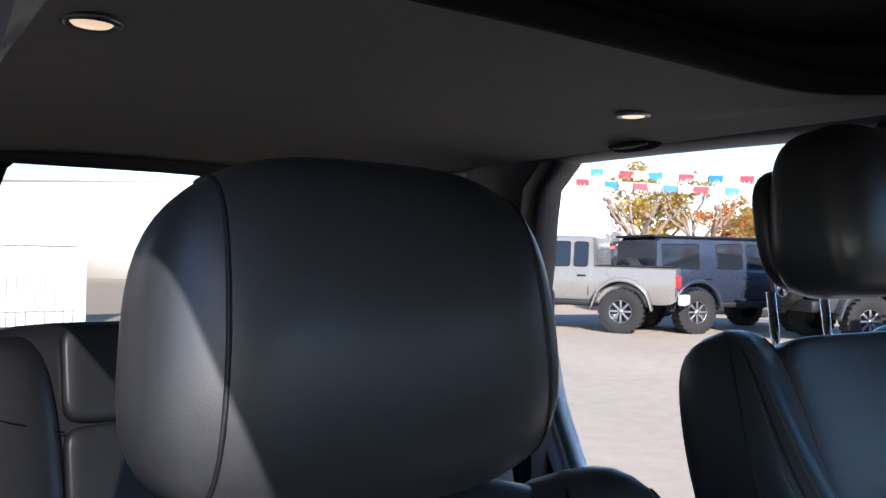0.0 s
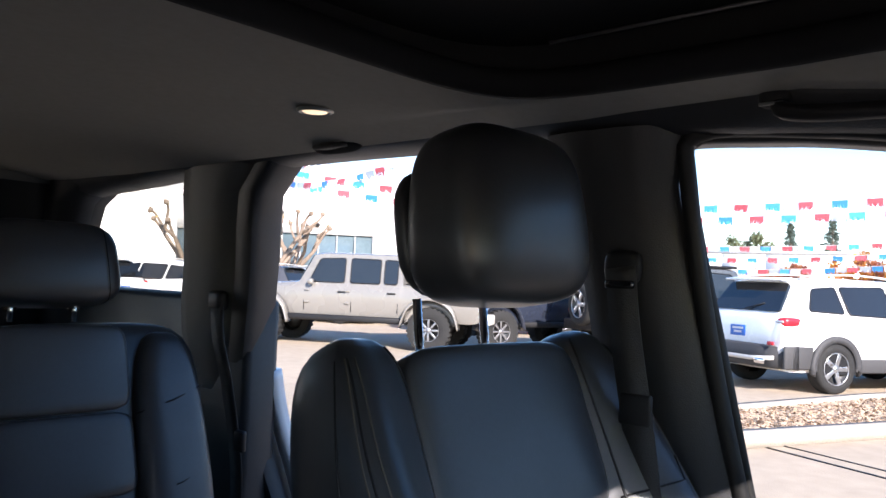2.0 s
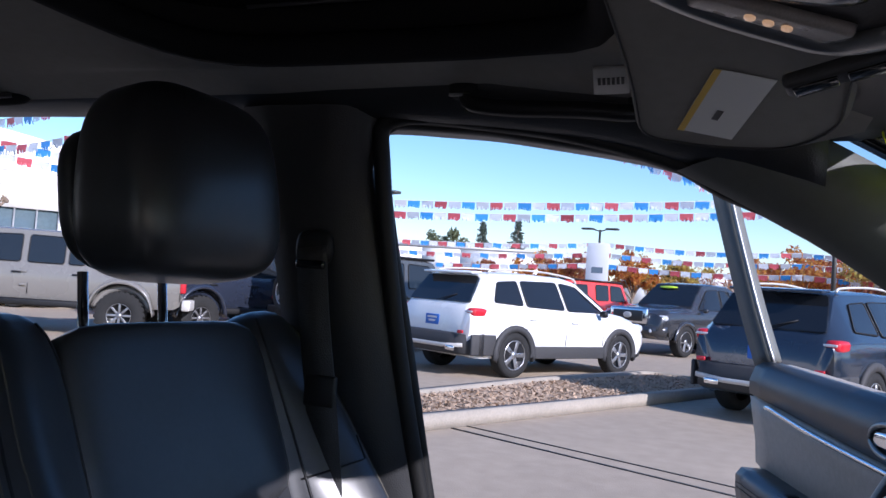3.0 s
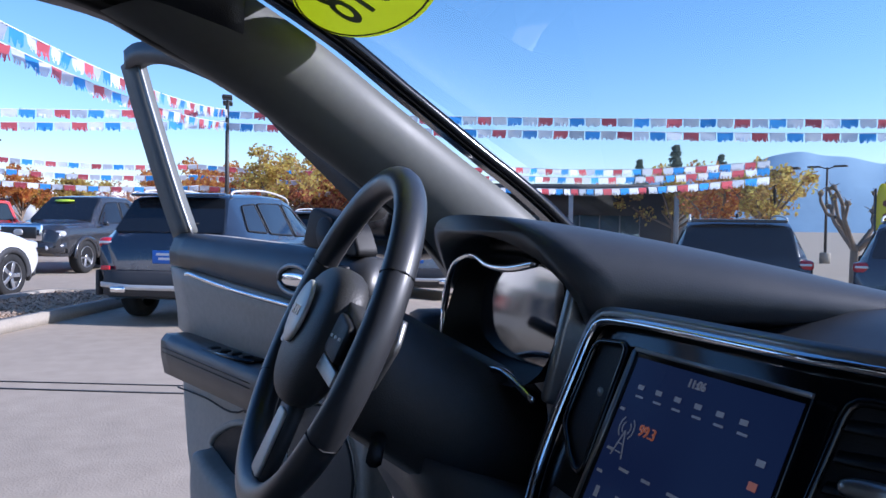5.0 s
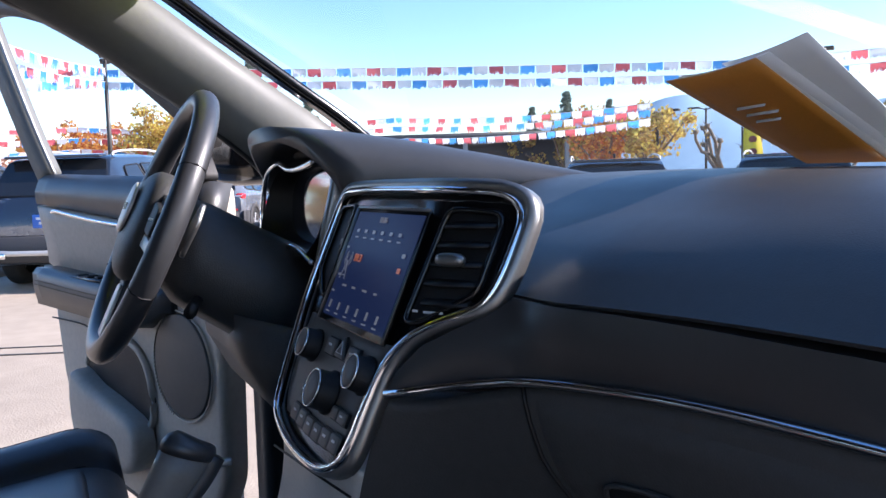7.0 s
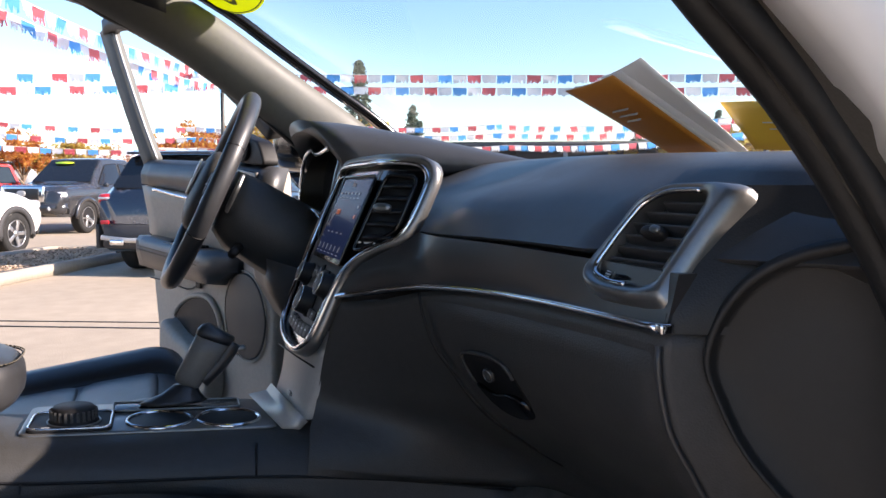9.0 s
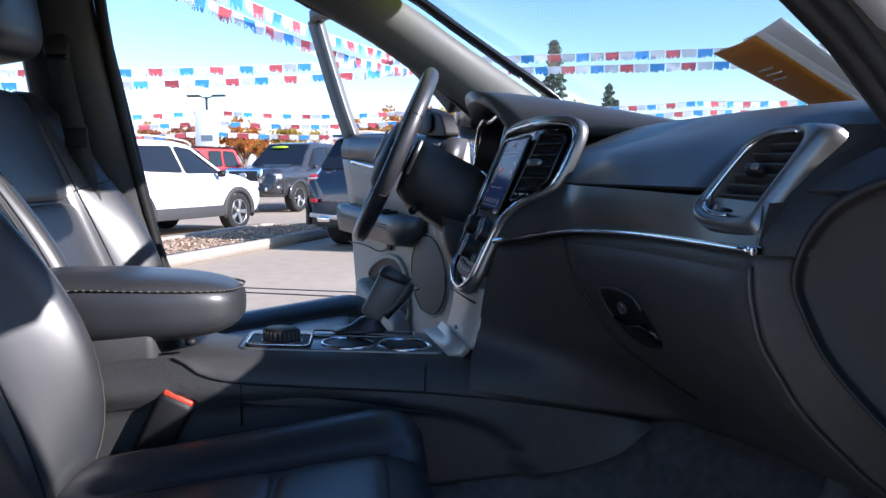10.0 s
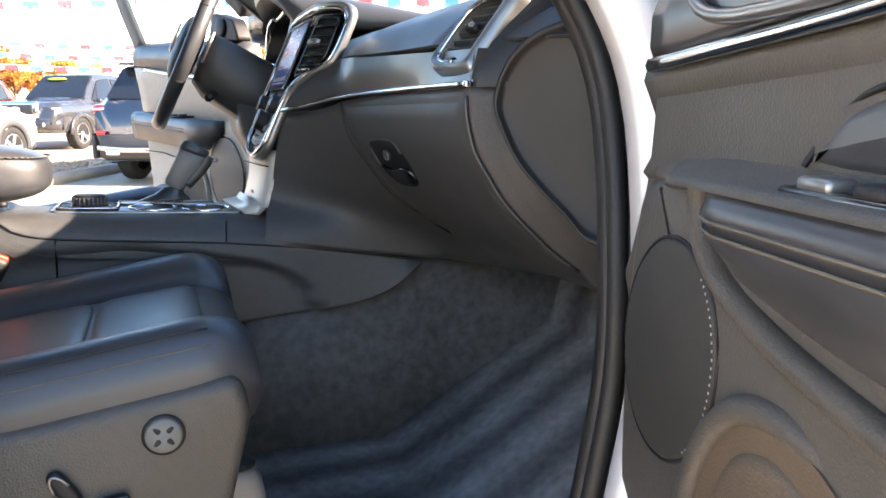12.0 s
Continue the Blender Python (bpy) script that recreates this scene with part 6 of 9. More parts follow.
for s in (-1, 1):
    part("back_bolster", pad(0.17, 0.60, 0.10, (0, 0, 0), 8, 3.2, RB @ Matrix.Translation((-s * 0.495, 0.215, -0.018)), lambda q: (q.x * (1 - 0.12 * max(0, q.y)), q.y, q.z)), LEATHER, rear, "rear seat bolster")
    for k, (v, e) in enumerate(((0.335, 0.02), (0.16, -0.01))):
        part("cross_seam", tube([RB @ Vector((-s * 0.41, v, 0.012)), RB @ Vector((-s * 0.49, v + 0.02, 0.034)), RB @ Vector((-s * 0.57, v + 0.05, 0.018))], 0.0018, 6), BLACK, rear)
    if s < 0:
        headrest(rear, RB @ Matrix.Translation((-s * 0.285, 0.685, -0.085)) @ pose(0, 0, 0, 4, 0, 0), 0.31, 0.185, 0.11, 0.0)
    else:
        headrest(rear, RB @ Matrix.Translation((-0.10, 0.630, -0.095)), 0.26, 0.15, 0.10, 0.0)
part("cushion", pad(1.22, 0.52, 0.17, (0, -1.10, 0.66), 10, 5), LEATHER, rear, "black leather rear cushion")
for xc in (-0.32, 0.32):
    part("cushion_panel", pad(0.30, 0.46, 0.05, (xc, -1.08, 0.735), 6, 4), LEATHER_MATT, rear)
part("rear_base", box(1.20, 0.44, 0.18, (0, -1.12, 0.50), 0.02), BLACK, rear)

# seat belts on the middle pillars and by the rear seat
for s in (-1, 1):
    sb = thing("seat_belt", "black seat belt hanging from its pillar guide", "seat belt", group="seat belts")
    px = s * (side_x(1.42) - (0.040 if s < 0 else -0.055))
    part("guide_cover", pad(0.022, 0.060, 0.052, (px, -0.392, 1.400), 5, 3.0), BLACK, sb, "belt guide cover")
    part("slot", box(0.012, 0.046, 0.012, (px - s * 0.014, -0.388, 1.375), 0.003), GLOSS, sb)
    pts = [(px - s * 0.012, -0.39, 1.40), (px - s * 0.016, -0.375, 1.30), (px - s * 0.020, -0.345, 1.15), (px - s * 0.01, -0.32, 0.95), (px + s * 0.02, -0.30, 0.75), (px + s * 0.03, -0.29, 0.55)]
    part("webbing", sweep(spline(pts, 5), rect(0.0025, 0.048), (0, 1, 0)), BELT, sb, "black belt webbing")
    part("tongue", box(0.010, 0.050, 0.045, (px - s * 0.018, -0.355, 1.20), 0.004), BLACK, sb)
    rb = thing("rear_seat_belt", "black rear seat belt against the rear pillar", "seat belt", group="seat belts")
    q = s * (side_x(1.30) - 0.035)
    part("webbing", sweep(spline([(q, -1.50, 1.30), (q - s * 0.02, -1.46, 1.22), (q + s * 0.0, -1.44, 1.10), (q + s * 0.03, -1.43, 0.9), (q + s * 0.03, -1.43, 0.7)], 5), rect(0.0025, 0.046), (0, 1, 0)), BELT, rb)
    part("guide", box(0.03, 0.06, 0.05, (q + s * 0.005, -1.505, 1.30), 0.012), BLACK, rb)
    part("tongue", box(0.016, 0.035, 0.05, (q + s * 0.015, -1.40, 0.98), 0.006), BLACK, rb)

# ---------------------------------------------------------------- open front doors
def passenger_panel(door, T, prism, m, d):
    """Inner side of the passenger door: x from the hinge, z up, depth towards the cabin."""
    edge = [(0.172, 1.20), (0.170, 1.07), (0.160, 1.045), (0.146, 0.965), (0.112, 0.895), (0.094, 0.870), (0.110, 0.846), (0.107, 0.75), (0.110, 0.60), (0.15, 0.52)]
    prism(rounded([(0.75, 1.20), (0.172, 1.20)] + edge[1:] + [(0.30, 0.475), (0.53, 0.51), (0.63, 0.585), (0.71, 0.72), (0.74, 0.90)], 0.012, 3), -0.06, 0.016, SHIELD_SHADETRIM, "lower_panel", door, "dark grained lower door panel", 0.010)

    def sheet_of(nm, material, lab, us, section):
        """A skin through sections of (depth, z) along the door."""
        return part(nm, loft([[T(u, v, z) for v, z in section(u)] for u in us]), material, door, lab)

    # soft roll under the window, dark gloss band, bright strip
    us = [0.168 + 0.582 * k / 20 for k in range(21)]

    def strip_z(u):
        return 1.060 + 0.055 * max(0, u - 0.18) + 0.10 * max(0, u - 0.42) ** 1.5
    sheet_of("upper_trim", SOFT, "soft dark upper door trim", us, lambda u: [(-0.05, 1.205 + 0.03 * u), (-0.01, 1.212 + 0.03 * u), (0.014, 1.200 + 0.03 * u), (0.026, 1.165 + 0.03 * u), (0.027, strip_z(u) + 0.066), (0.018, strip_z(u) + 0.058), (-0.03, strip_z(u) + 0.056)])
    sheet_of("trim_band", WOODTRIM, "dark glossy trim band", us[:-2], lambda u: [(-0.02, strip_z(u) + 0.058), (0.018, strip_z(u) + 0.057), (0.024, strip_z(u) + 0.040), (0.025, strip_z(u) + 0.015), (0.020, strip_z(u) + 0.002), (-0.02, strip_z(u))])
    part("bright_strip", sweep([T(0.176 + 0.52 * k / 16, 0.026, strip_z(0.176 + 0.52 * k / 16)) for k in range(17)], [(-0.003, -0.006), (0.004, -0.005), (0.006, 0.0), (0.004, 0.005), (-0.003, 0.006)], (0, 0, 1)), CHROME, door, "bright metal strip")
    bz = [T(0.372 + 0.115 * (abs(math.cos(a)) ** 0.6) * (1 if math.cos(a) > 0 else -1), 0.030, 1.118 + 0.034 * (abs(math.sin(a)) ** 0.7) * (1 if math.sin(a) > 0 else -1)) for a in [2 * math.pi * i / 28 for i in range(28)]]
    part("handle_bezel", tube(bz, 0.0055, 8, True), SATIN, door, "satin door handle bezel")
    part("handle", pad(0.15, 0.012, 0.036, (0, 0, 0), 5, 3, Matrix.Translation(T(0.380, 0.026, 1.120)) @ Matrix.Rotation(math.atan2(d[1], d[0]), 4, "Z")), CHROME, door, "chrome door handle")
    # hollow between strip and armrest shelf
    us2 = [0.150 + 0.592 * k / 26 for k in range(27)]

    def hollow(u):
        e = smoothstep(0.175, 0.30, u)
        zs = strip_z(u) - 0.004
        return [(-0.04, zs), (0.020, zs), (0.022, zs - 0.008), (0.016, zs - 0.022), (0.009, zs - 0.040), (0.006 + 0.004 * e, 1.000), (0.010 + 0.008 * e, 0.988), (0.020 + 0.030 * e, 0.980 - 0.010 * (1 - e)), (0.010 + 0.05 * e, 0.974 - 0.016 * (1 - e)), (-0.04, 0.955)]
    sheet_of("mid_trim", SHIELD_SHADETRIM, "grained hollow above the armrest", us2, hollow)
    part("insert_seam", tube(spline([T(u, v, z) for u, v, z in ((0.392, 0.020, 0.992), (0.398, 0.013, 1.008), (0.425, 0.014, 1.028), (0.47, 0.018, 1.040), (0.56, 0.021, 1.052))], 5), 0.0022, 6), BLACK, door)
    prism([(p.x, p.y) for p in spline([(0.402, 0.993, 0), (0.410, 1.010, 0), (0.432, 1.026, 0), (0.48, 1.036, 0), (0.60, 1.046, 0), (0.70, 1.050, 0), (0.71, 0.995, 0), (0.55, 0.990, 0)], 4, True)], 0.004, 0.019, LEATHER, "insert", door, "padded dark door insert", 0.008)
    # moulded lower plateau that carries the speaker, with a rolled upper corner
    pl = [(0.150, 0.955), (0.185, 0.972), (0.24, 0.976), (0.72, 0.975), (0.735, 0.86), (0.70, 0.72), (0.62, 0.59), (0.52, 0.515), (0.30, 0.482), (0.16, 0.52), (0.118, 0.60), (0.116, 0.80), (0.122, 0.86), (0.134, 0.915)]
    prism([(p.x, p.y) for p in spline([(a, b, 0) for a, b in pl], 3, True)], -0.01, 0.022, SHIELD_SHADETRIM, "speaker_panel", door, "moulded dark lower panel", 0.016)
    # leather armrest pad, tapering to a point, with a double seam
    def arm_low(u):
        return curve_at([(0.280, 0.952), (0.30, 0.935), (0.34, 0.914), (0.40, 0.898), (0.48, 0.884), (0.60, 0.876), (0.74, 0.874)], u)
    us3 = [0.280 + 0.462 * (k / 24) ** 1.4 for k in range(25)]

    def arm(u):
        e = smoothstep(0.275, 0.36, u)
        zt, zb = 0.974, arm_low(u)
        b = 0.020 + 0.042 * e
        return [(-0.01, zt), (b * 0.75, zt + 0.003 * e), (b * 0.96, zt - 0.004), (b, zt - 0.012), (b + 0.001, zt - 0.019), (b - 0.004 * e, zt - 0.022), (b * 0.97, zt - 0.030 * max(0.3, e)), (b * 0.88, zb + (zt - zb) * 0.45), (0.018 + (b - 0.018) * 0.45, zb + (zt - zb) * 0.15), (0.012, zb), (-0.01, zb)]
    sheet_of("armrest", LEATHER, "padded black leather door armrest", us3, arm)
    for k, dz in enumerate((0.0175, 0.0260)):
        part("arm_stitch", tube([T(u, (0.020 + 0.042 * smoothstep(0.275, 0.36, u)) * (1.0 if k == 0 else 0.975) + 0.0008, 0.974 - dz * max(0.55, smoothstep(0.275, 0.36, u))) for u in us3[2:]], 0.0012, 5), STITCH, door)
    part("arm_ridge", tube(spline([T(u, v, z) for u, v, z in ((0.262, 0.018, 0.972), (0.268, 0.020, 0.945), (0.290, 0.022, 0.918), (0.335, 0.023, 0.895), (0.41, 0.024, 0.876), (0.50, 0.024, 0.862), (0.62, 0.023, 0.852), (0.72, 0.021, 0.850))], 5), 0.011, 10), SHIELD_SHADETRIM, door, "moulded ridge under the armrest")
    # window switch on the shelf
    mz = Matrix(((d[0], m[0][1], 0, 0), (d[1], m[1][1], 0, 0), (0, 0, 1, 0), (0, 0, 0, 1)))
    sp = part("switch_panel", box(0.22, 0.034, 0.008, (0, 0, 0), 0.003, 2, Matrix.Translation(T(0.520, 0.030, 0.980)) @ mz), GLOSS, door, "window switch panel")
    for k, w in enumerate((0.030, 0.024, 0.024)):
        part("window_switch", box(w, 0.018, 0.009, (0, 0, 0), 0.003, 2, Matrix.Translation(T(0.440 + 0.045 * k, 0.036, 0.986)) @ mz), BLACK if k else SATIN, sp)
    # oval speaker grille, pale dots painted as highlights on its rear edge
    def ell(k, n=40):
        return [(0.218 + (0.086 + k) * math.cos(2 * math.pi * i / n) + 0.014 * math.sin(2 * math.pi * i / n), 0.828 + (0.095 + k) * math.sin(2 * math.pi * i / n)) for i in range(n)]
    prism(ell(0.0), 0.010, 0.0245, SHIELDDK, "speaker_grille", door, "oval speaker grille", 0.003)
    part("grille_groove", tube([T(u, 0.0222, z) for u, z in ell(0.002)], 0.0016, 6, True), BLACK, door)
    for i in range(26):
        t = -0.85 + 1.75 * i / 25
        u, z = 0.218 + 0.084 * math.cos(t) + 0.014 * math.sin(t), 0.828 + 0.093 * math.sin(t)
        part("grille_stitch", sweep([T(u, 0.0250, z - 0.0010), T(u, 0.0250, z + 0.0010)], rect(0.0009, 0.0009), (0, 1, 0.1)), GRILLE_HIGHLIGHT, door)
    # map pocket: rolled rim over a hollow, warm light painted in as brown
    pk = [(0.262, 0.640), (0.268, 0.715), (0.300, 0.785), (0.345, 0.825), (0.40, 0.832), (0.48, 0.800), (0.58, 0.730), (0.60, 0.62), (0.42, 0.575)]
    pk = [(p.x, p.y) for p in spline([(a, b, 0) for a, b in pk], 4, True)]
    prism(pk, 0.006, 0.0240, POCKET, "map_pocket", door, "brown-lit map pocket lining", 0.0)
    part("pocket_rim", tube(spline([T(u, v, z) for u, v, z in ((0.255, 0.016, 0.56), (0.262, 0.020, 0.640), (0.268, 0.022, 0.715), (0.300, 0.023, 0.785), (0.345, 0.022, 0.825), (0.40, 0.018, 0.832), (0.45, 0.008, 0.815))], 6), 0.011, 10), SHIELD_SHADETRIM, door, "rolled pocket rim")
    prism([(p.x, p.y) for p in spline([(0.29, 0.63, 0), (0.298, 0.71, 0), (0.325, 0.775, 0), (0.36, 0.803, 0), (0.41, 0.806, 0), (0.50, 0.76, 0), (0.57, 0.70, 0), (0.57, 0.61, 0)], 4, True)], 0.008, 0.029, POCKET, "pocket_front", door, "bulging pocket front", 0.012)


def front_door(name, h, d, n, side, label, us=0.0, ds=0.0):
    """us: where the panel begins; ds: how far the bright strip and handle sit lower. Local x runs from the hinge along the door, y towards the cabin, z up."""
    door = thing(name, label, "car door")
    m = Matrix(((d[0], n[0], 0, h[0]), (d[1], n[1], 0, h[1]), (0, 0, 1, 0), (0, 0, 0, 1)))

    def T(u, v, z):
        return m @ Vector((u, v, z))

    def prism(outline, v0, v1, material, nm, parent, lab="", bev=0.0):
        """Outline in (u, z) between two depths."""
        bm = bmesh.new()
        f = bm.faces.new([bm.verts.new((u, v0, z)) for u, z in outline])
        r = bmesh.ops.extrude_face_region(bm, geom=[f])
        vs = [x for x in r["geom"] if isinstance(x, bmesh.types.BMVert)]
        bmesh.ops.translate(bm, vec=(0, v1 - v0, 0), verts=vs)
        if bev:
            es = [e for e in bm.edges if all(abs(x.co.y - v1) < 1e-6 for x in e.verts)]
            bmesh.ops.bevel(bm, geom=es, offset=bev, segments=3, profile=0.5, affect="EDGES")
        bmesh.ops.transform(bm, matrix=m, verts=bm.verts)
        return auto(part(nm, bm, material, parent, lab), 50)

    # one trim in two tones: lighter for the lit door, darker for the shaded
    TRIM = DOORTRIM if side < 0 else SHIELD_SHADETRIM
    sill = [(0.02 + us, 1.205), (0.30, 1.225), (0.58, 1.236), (0.74, 1.240)]
    low = [(0.74, 0.90), (0.71, 0.72), (0.63, 0.585), (0.53, 0.51), (0.30, 0.475), (0.08 + us, 0.50), (0.02 + us, 0.60), (0.01 + us, 0.90)]
    prism([(max(0.14, u - 0.02), z) for u, z in [(a, b - 0.03) for a, b in sill]] + [(0.80, 1.19)] + [(u + 0.06 if u > 0.5 else max(0.14, u - 0.03), z - 0.03) for u, z in low], -0.13, -0.055, WHITEPAINT, "outer_skin", door, "white painted door shell", 0.02)
    if side > 0:
        passenger_panel(door, T, prism, m, d)
    else:
        prism(rounded(sill + [(0.75, 1.20), (0.74, 1.02)] + low, 0.03, 3), -0.06, -0.004, TRIM, "lower_panel", door, "grained lower door panel, colour lightened for bounced light", 0.02)
        # upper roll, dark band with its bright strip
        rings = []
        for k in range(13):
            t = k / 12
            u = 0.01 + us + (0.73 - us) * t
            zt = 1.205 + 0.035 * t ** 0.7
            zs = 1.098 - ds + (0.060 + ds * 0.4) * t
            rings.append([T(u, -0.05, zt), T(u, -0.01, zt + 0.004), T(u, 0.012, zt - 0.01), T(u, 0.024, zt - 0.04), T(u, 0.022, zs + 0.012), T(u, -0.02, zs + 0.006)])
        part("upper_trim", loft(rings), SOFT, door, "soft dark upper door trim")
        rings = []
        for k in range(13):
            t = k / 12
            u = 0.01 + us + (0.73 - us) * t
            zs = 1.098 - ds + (0.060 + ds * 0.4) * t
            za = 0.985 + 0.035 * t
            rings.append([T(u, -0.02, zs + 0.008), T(u, 0.020, zs + 0.006), T(u, 0.014, zs - 0.03), T(u, 0.004, za + 0.05), T(u, 0.000, za), T(u, -0.02, za - 0.02)])
        part("mid_trim", loft(rings), TRIM, door, "grained door insert")
        part("bright_strip", sweep(spline([T(0.13 + us, 0.024, 1.110 - ds), T(0.40, 0.026, 1.128 - ds * 0.9), T(0.56, 0.026, 1.144 - ds * 0.7), T(0.63, 0.025, 1.152), T(0.655, 0.023, 1.149)], 5), [(-0.003, -0.004), (0.003, -0.0035), (0.004, 0.0035), (-0.003, 0.004)], (0, 0, 1)), CHROME, door, "bright metal strip")
        band = [(0.03 + us, 1.112 - ds), (0.13 + us, 1.118 - ds), (0.13 + us, 1.205), (0.04 + us, 1.195)]
        prism(band, 0.018, 0.027, WOODTRIM, "trim_insert", door, "dark trim insert", 0.003)
        part("insert_strip", sweep([T(0.02 + us, 0.028, 1.104 - ds), T(0.08 + us, 0.029, 1.107 - ds), T(0.14 + us, 0.029, 1.111 - ds)], rect(0.008, 0.008), (0, 0, 1)), CHROME, door)
        # inner pull handle bezel
        hb = [T(0.195 + us + 0.055 * math.cos(a * 0.3142), 0.028, 1.165 - ds + 0.026 * math.sin(a * 0.3142)) for a in range(20)]
        part("handle_bezel", tube(hb, 0.005, 6, True), SATIN, door, "oval door handle bezel")
        part("handle", pad(0.085, 0.012, 0.026, (0, 0, 0), 4, 3, Matrix.Translation(T(0.20 + us, 0.026, 1.165 - ds)) @ Matrix.Rotation(math.atan2(d[1], d[0]), 4, "Z")), CHROME, door, "chrome door handle")
        # armrest shelf
        rings = []
        for k in range(17):
            t = k / 16
            u = 0.16 + us * 0.8 + (0.54 - us * 0.8) * t
            e = smoothstep(0, 0.22, t)
            out = 0.012 + 0.048 * e
            zt = 0.985 + 0.028 * t
            zb = zt - 0.05 - 0.048 * e
            rings.append([T(u, -0.02, zt), T(u, out * 0.8, zt + 0.002), T(u, out, zt - 0.012), T(u, out, zt - 0.045), T(u, out * 0.85, zb + 0.01), T(u, -0.02, zb)])
        part("armrest", loft(rings), LEATHER, door, "padded black door armrest")
        for dz in (0.030, 0.040):
            part("arm_stitch", tube([T(0.30 + us + (0.39 - us) * k / 8, 0.0612, 0.993 + 0.022 * k / 8 - dz) for k in range(9)], 0.0010, 5), STITCH, door)
        sp = part("switch_panel", slab([(0, 0), (0.20, 0), (0.20, 0.040), (0, 0.040)], 0.006, Matrix(((d[0], n[0], 0, T(0.32 + us * 0.8, 0.012, 0)[0]), (d[1], n[1], 0, T(0.32 + us * 0.8, 0.012, 0)[1]), (0, 0, 1, 0.996), (0, 0, 0, 1)))), GLOSS, door, "window switch panel")
        for k in range(4 if side < 0 else 2):
            part("window_switch", box(0.020, 0.024, 0.006, (0, 0, 0), 0.002, 2, Matrix.Rotation(math.atan2(d[1], d[0]), 4, "Z")), BLACK, sp).location = T(0.36 + us * 0.8 + 0.045 * k, 0.034, 1.004)
        # pocket, speaker, small lock button
        def ell(cu, cz, a, b, nn=28, tilt=0.0):
            out = []
            for i in range(nn):
                t = 2 * math.pi * i / nn
                x, y = a * math.cos(t), b * math.sin(t)
                out.append((cu + x * math.cos(tilt) - y * math.sin(tilt), cz + x * math.sin(tilt) + y * math.cos(tilt)))
            return out
        prism(ell(0.148, 0.828, 0.102, 0.112, 32, -0.25), -0.006, 0.004, HARD, "speaker_grille", door, "oval speaker grille", 0.003)
        part("grille_border", tube([T(u, 0.001, z) for u, z in ell(0.148, 0.828, 0.108, 0.118, 36, -0.25)], 0.0022, 6, True), TRIM, door)
        for i in range(34):
            t = -1.2 + 2.4 * i / 33
            u, z = 0.148 + 0.104 * math.cos(t), 0.828 + 0.114 * math.sin(t)
            part("grille_stitch", sweep([T(u, 0.004, z - 0.0022), T(u, 0.004, z + 0.0022)], rect(0.0016, 0.0016), (0, 1, 0.1)), STITCH, door)
        pk = [(0.568, 0.785), (0.47, 0.845), (0.35, 0.855), (0.285, 0.80), (0.272, 0.70), (0.32, 0.66), (0.40, 0.68), (0.50, 0.73)]
        pk = [(p.x, p.y) for p in spline([(a, b, 0) for a, b in pk], 4, True)]
        prism(pk, -0.006, 0.0015, BLACK, "map_pocket", door, "dark map pocket", 0.0)
        part("pocket_lip", tube([T(u, 0.002, z) for u, z in pk], 0.008, 8, True), TRIM, door)
        pf = [(0.575, 0.770), (0.48, 0.742), (0.38, 0.716), (0.28, 0.672), (0.30, 0.58), (0.45, 0.555), (0.57, 0.62)]
        pf = [(p.x, p.y) for p in spline([(a, b, 0) for a, b in pf], 4, True)]
        prism(pf, 0.0, 0.050, TRIM, "pocket_front", door, "bulging pocket front", 0.02)
        part("seam", tube(spline([T(0.74, 0.001, 0.880), T(0.60, 0.001, 0.878), T(0.45, 0.001, 0.872), T(0.28, 0.001, 0.96)], 5), 0.002, 6), BLACK, door)
        part("lock_button", box(0.030, 0.008, 0.022, (0, 0, 0), 0.004, 2, Matrix.Rotation(math.atan2(d[1], d[0]), 4, "Z")), BLACK, door).location = T(0.403, 0.004, 0.888)
    # window frame: leaning in towards the cabin
    fr = [(0.745, -0.02, 1.235), (0.79, 0.005, 1.36), (0.845, 0.035, 1.53), (0.882, 0.055, 1.652), (0.80, 0.058, 1.658), (0.64, 0.055, 1.630), (0.476, 0.048, 1.583), (0.296, 0.040, 1.514), (0.174, 0.030, 1.434), (0.042 + us, 0.015, 1.345), (-0.02 + us, 0.0, 1.29)]
    path = [T(u, v, z) for u, v, z in fr[:4]]
    part("frame_upright", sweep(spline(path, 4), [(-0.030, -0.022), (0.020, -0.022), (0.030, -0.005), (0.030, 0.012), (-0.030, 0.018)], T(0, 1, 0) - T(0, 0, 0)), PILLAR, door, "grey window frame upright")
    part("frame_top", sweep(spline([T(u, v, z) for u, v, z in fr[3:]], 4), rect(0.045, 0.040), T(0, 1, 0) - T(0, 0, 0)), HARD, door, "dark window frame top")
    part("frame_outer", sweep(spline([T(u + 0.012, v - 0.03, z + 0.026) for u, v, z in fr[3:]], 4), rect(0.030, 0.030), T(0, 1, 0) - T(0, 0, 0)), GLOSS, door, "glossy outer window frame")
    part("glass_channel", sweep(spline([T(u - 0.030, v, z) for u, v, z in fr[:4]], 4), circle(0.006, 6), T(0, 1, 0) - T(0, 0, 0)), SATIN, door)
    # mirror sail and outer mirror
    prism(rounded([(0.02 + us, 1.21), (0.20 + us, 1.225), (0.17 + us, 1.30), (0.05 + us, 1.27)], 0.02, 3), -0.03, 0.012, BLACK, "mirror_sail", door, "", 0.006)
    part("tweeter", lathe([(0.028, 0), (0.028, 0.006), (0.024, 0.009), (0, 0.010)], 24, frame3(T(0.115, 0.012, 1.252), d + (0,), n + (0,))), BLACK, door, "round tweeter cover")
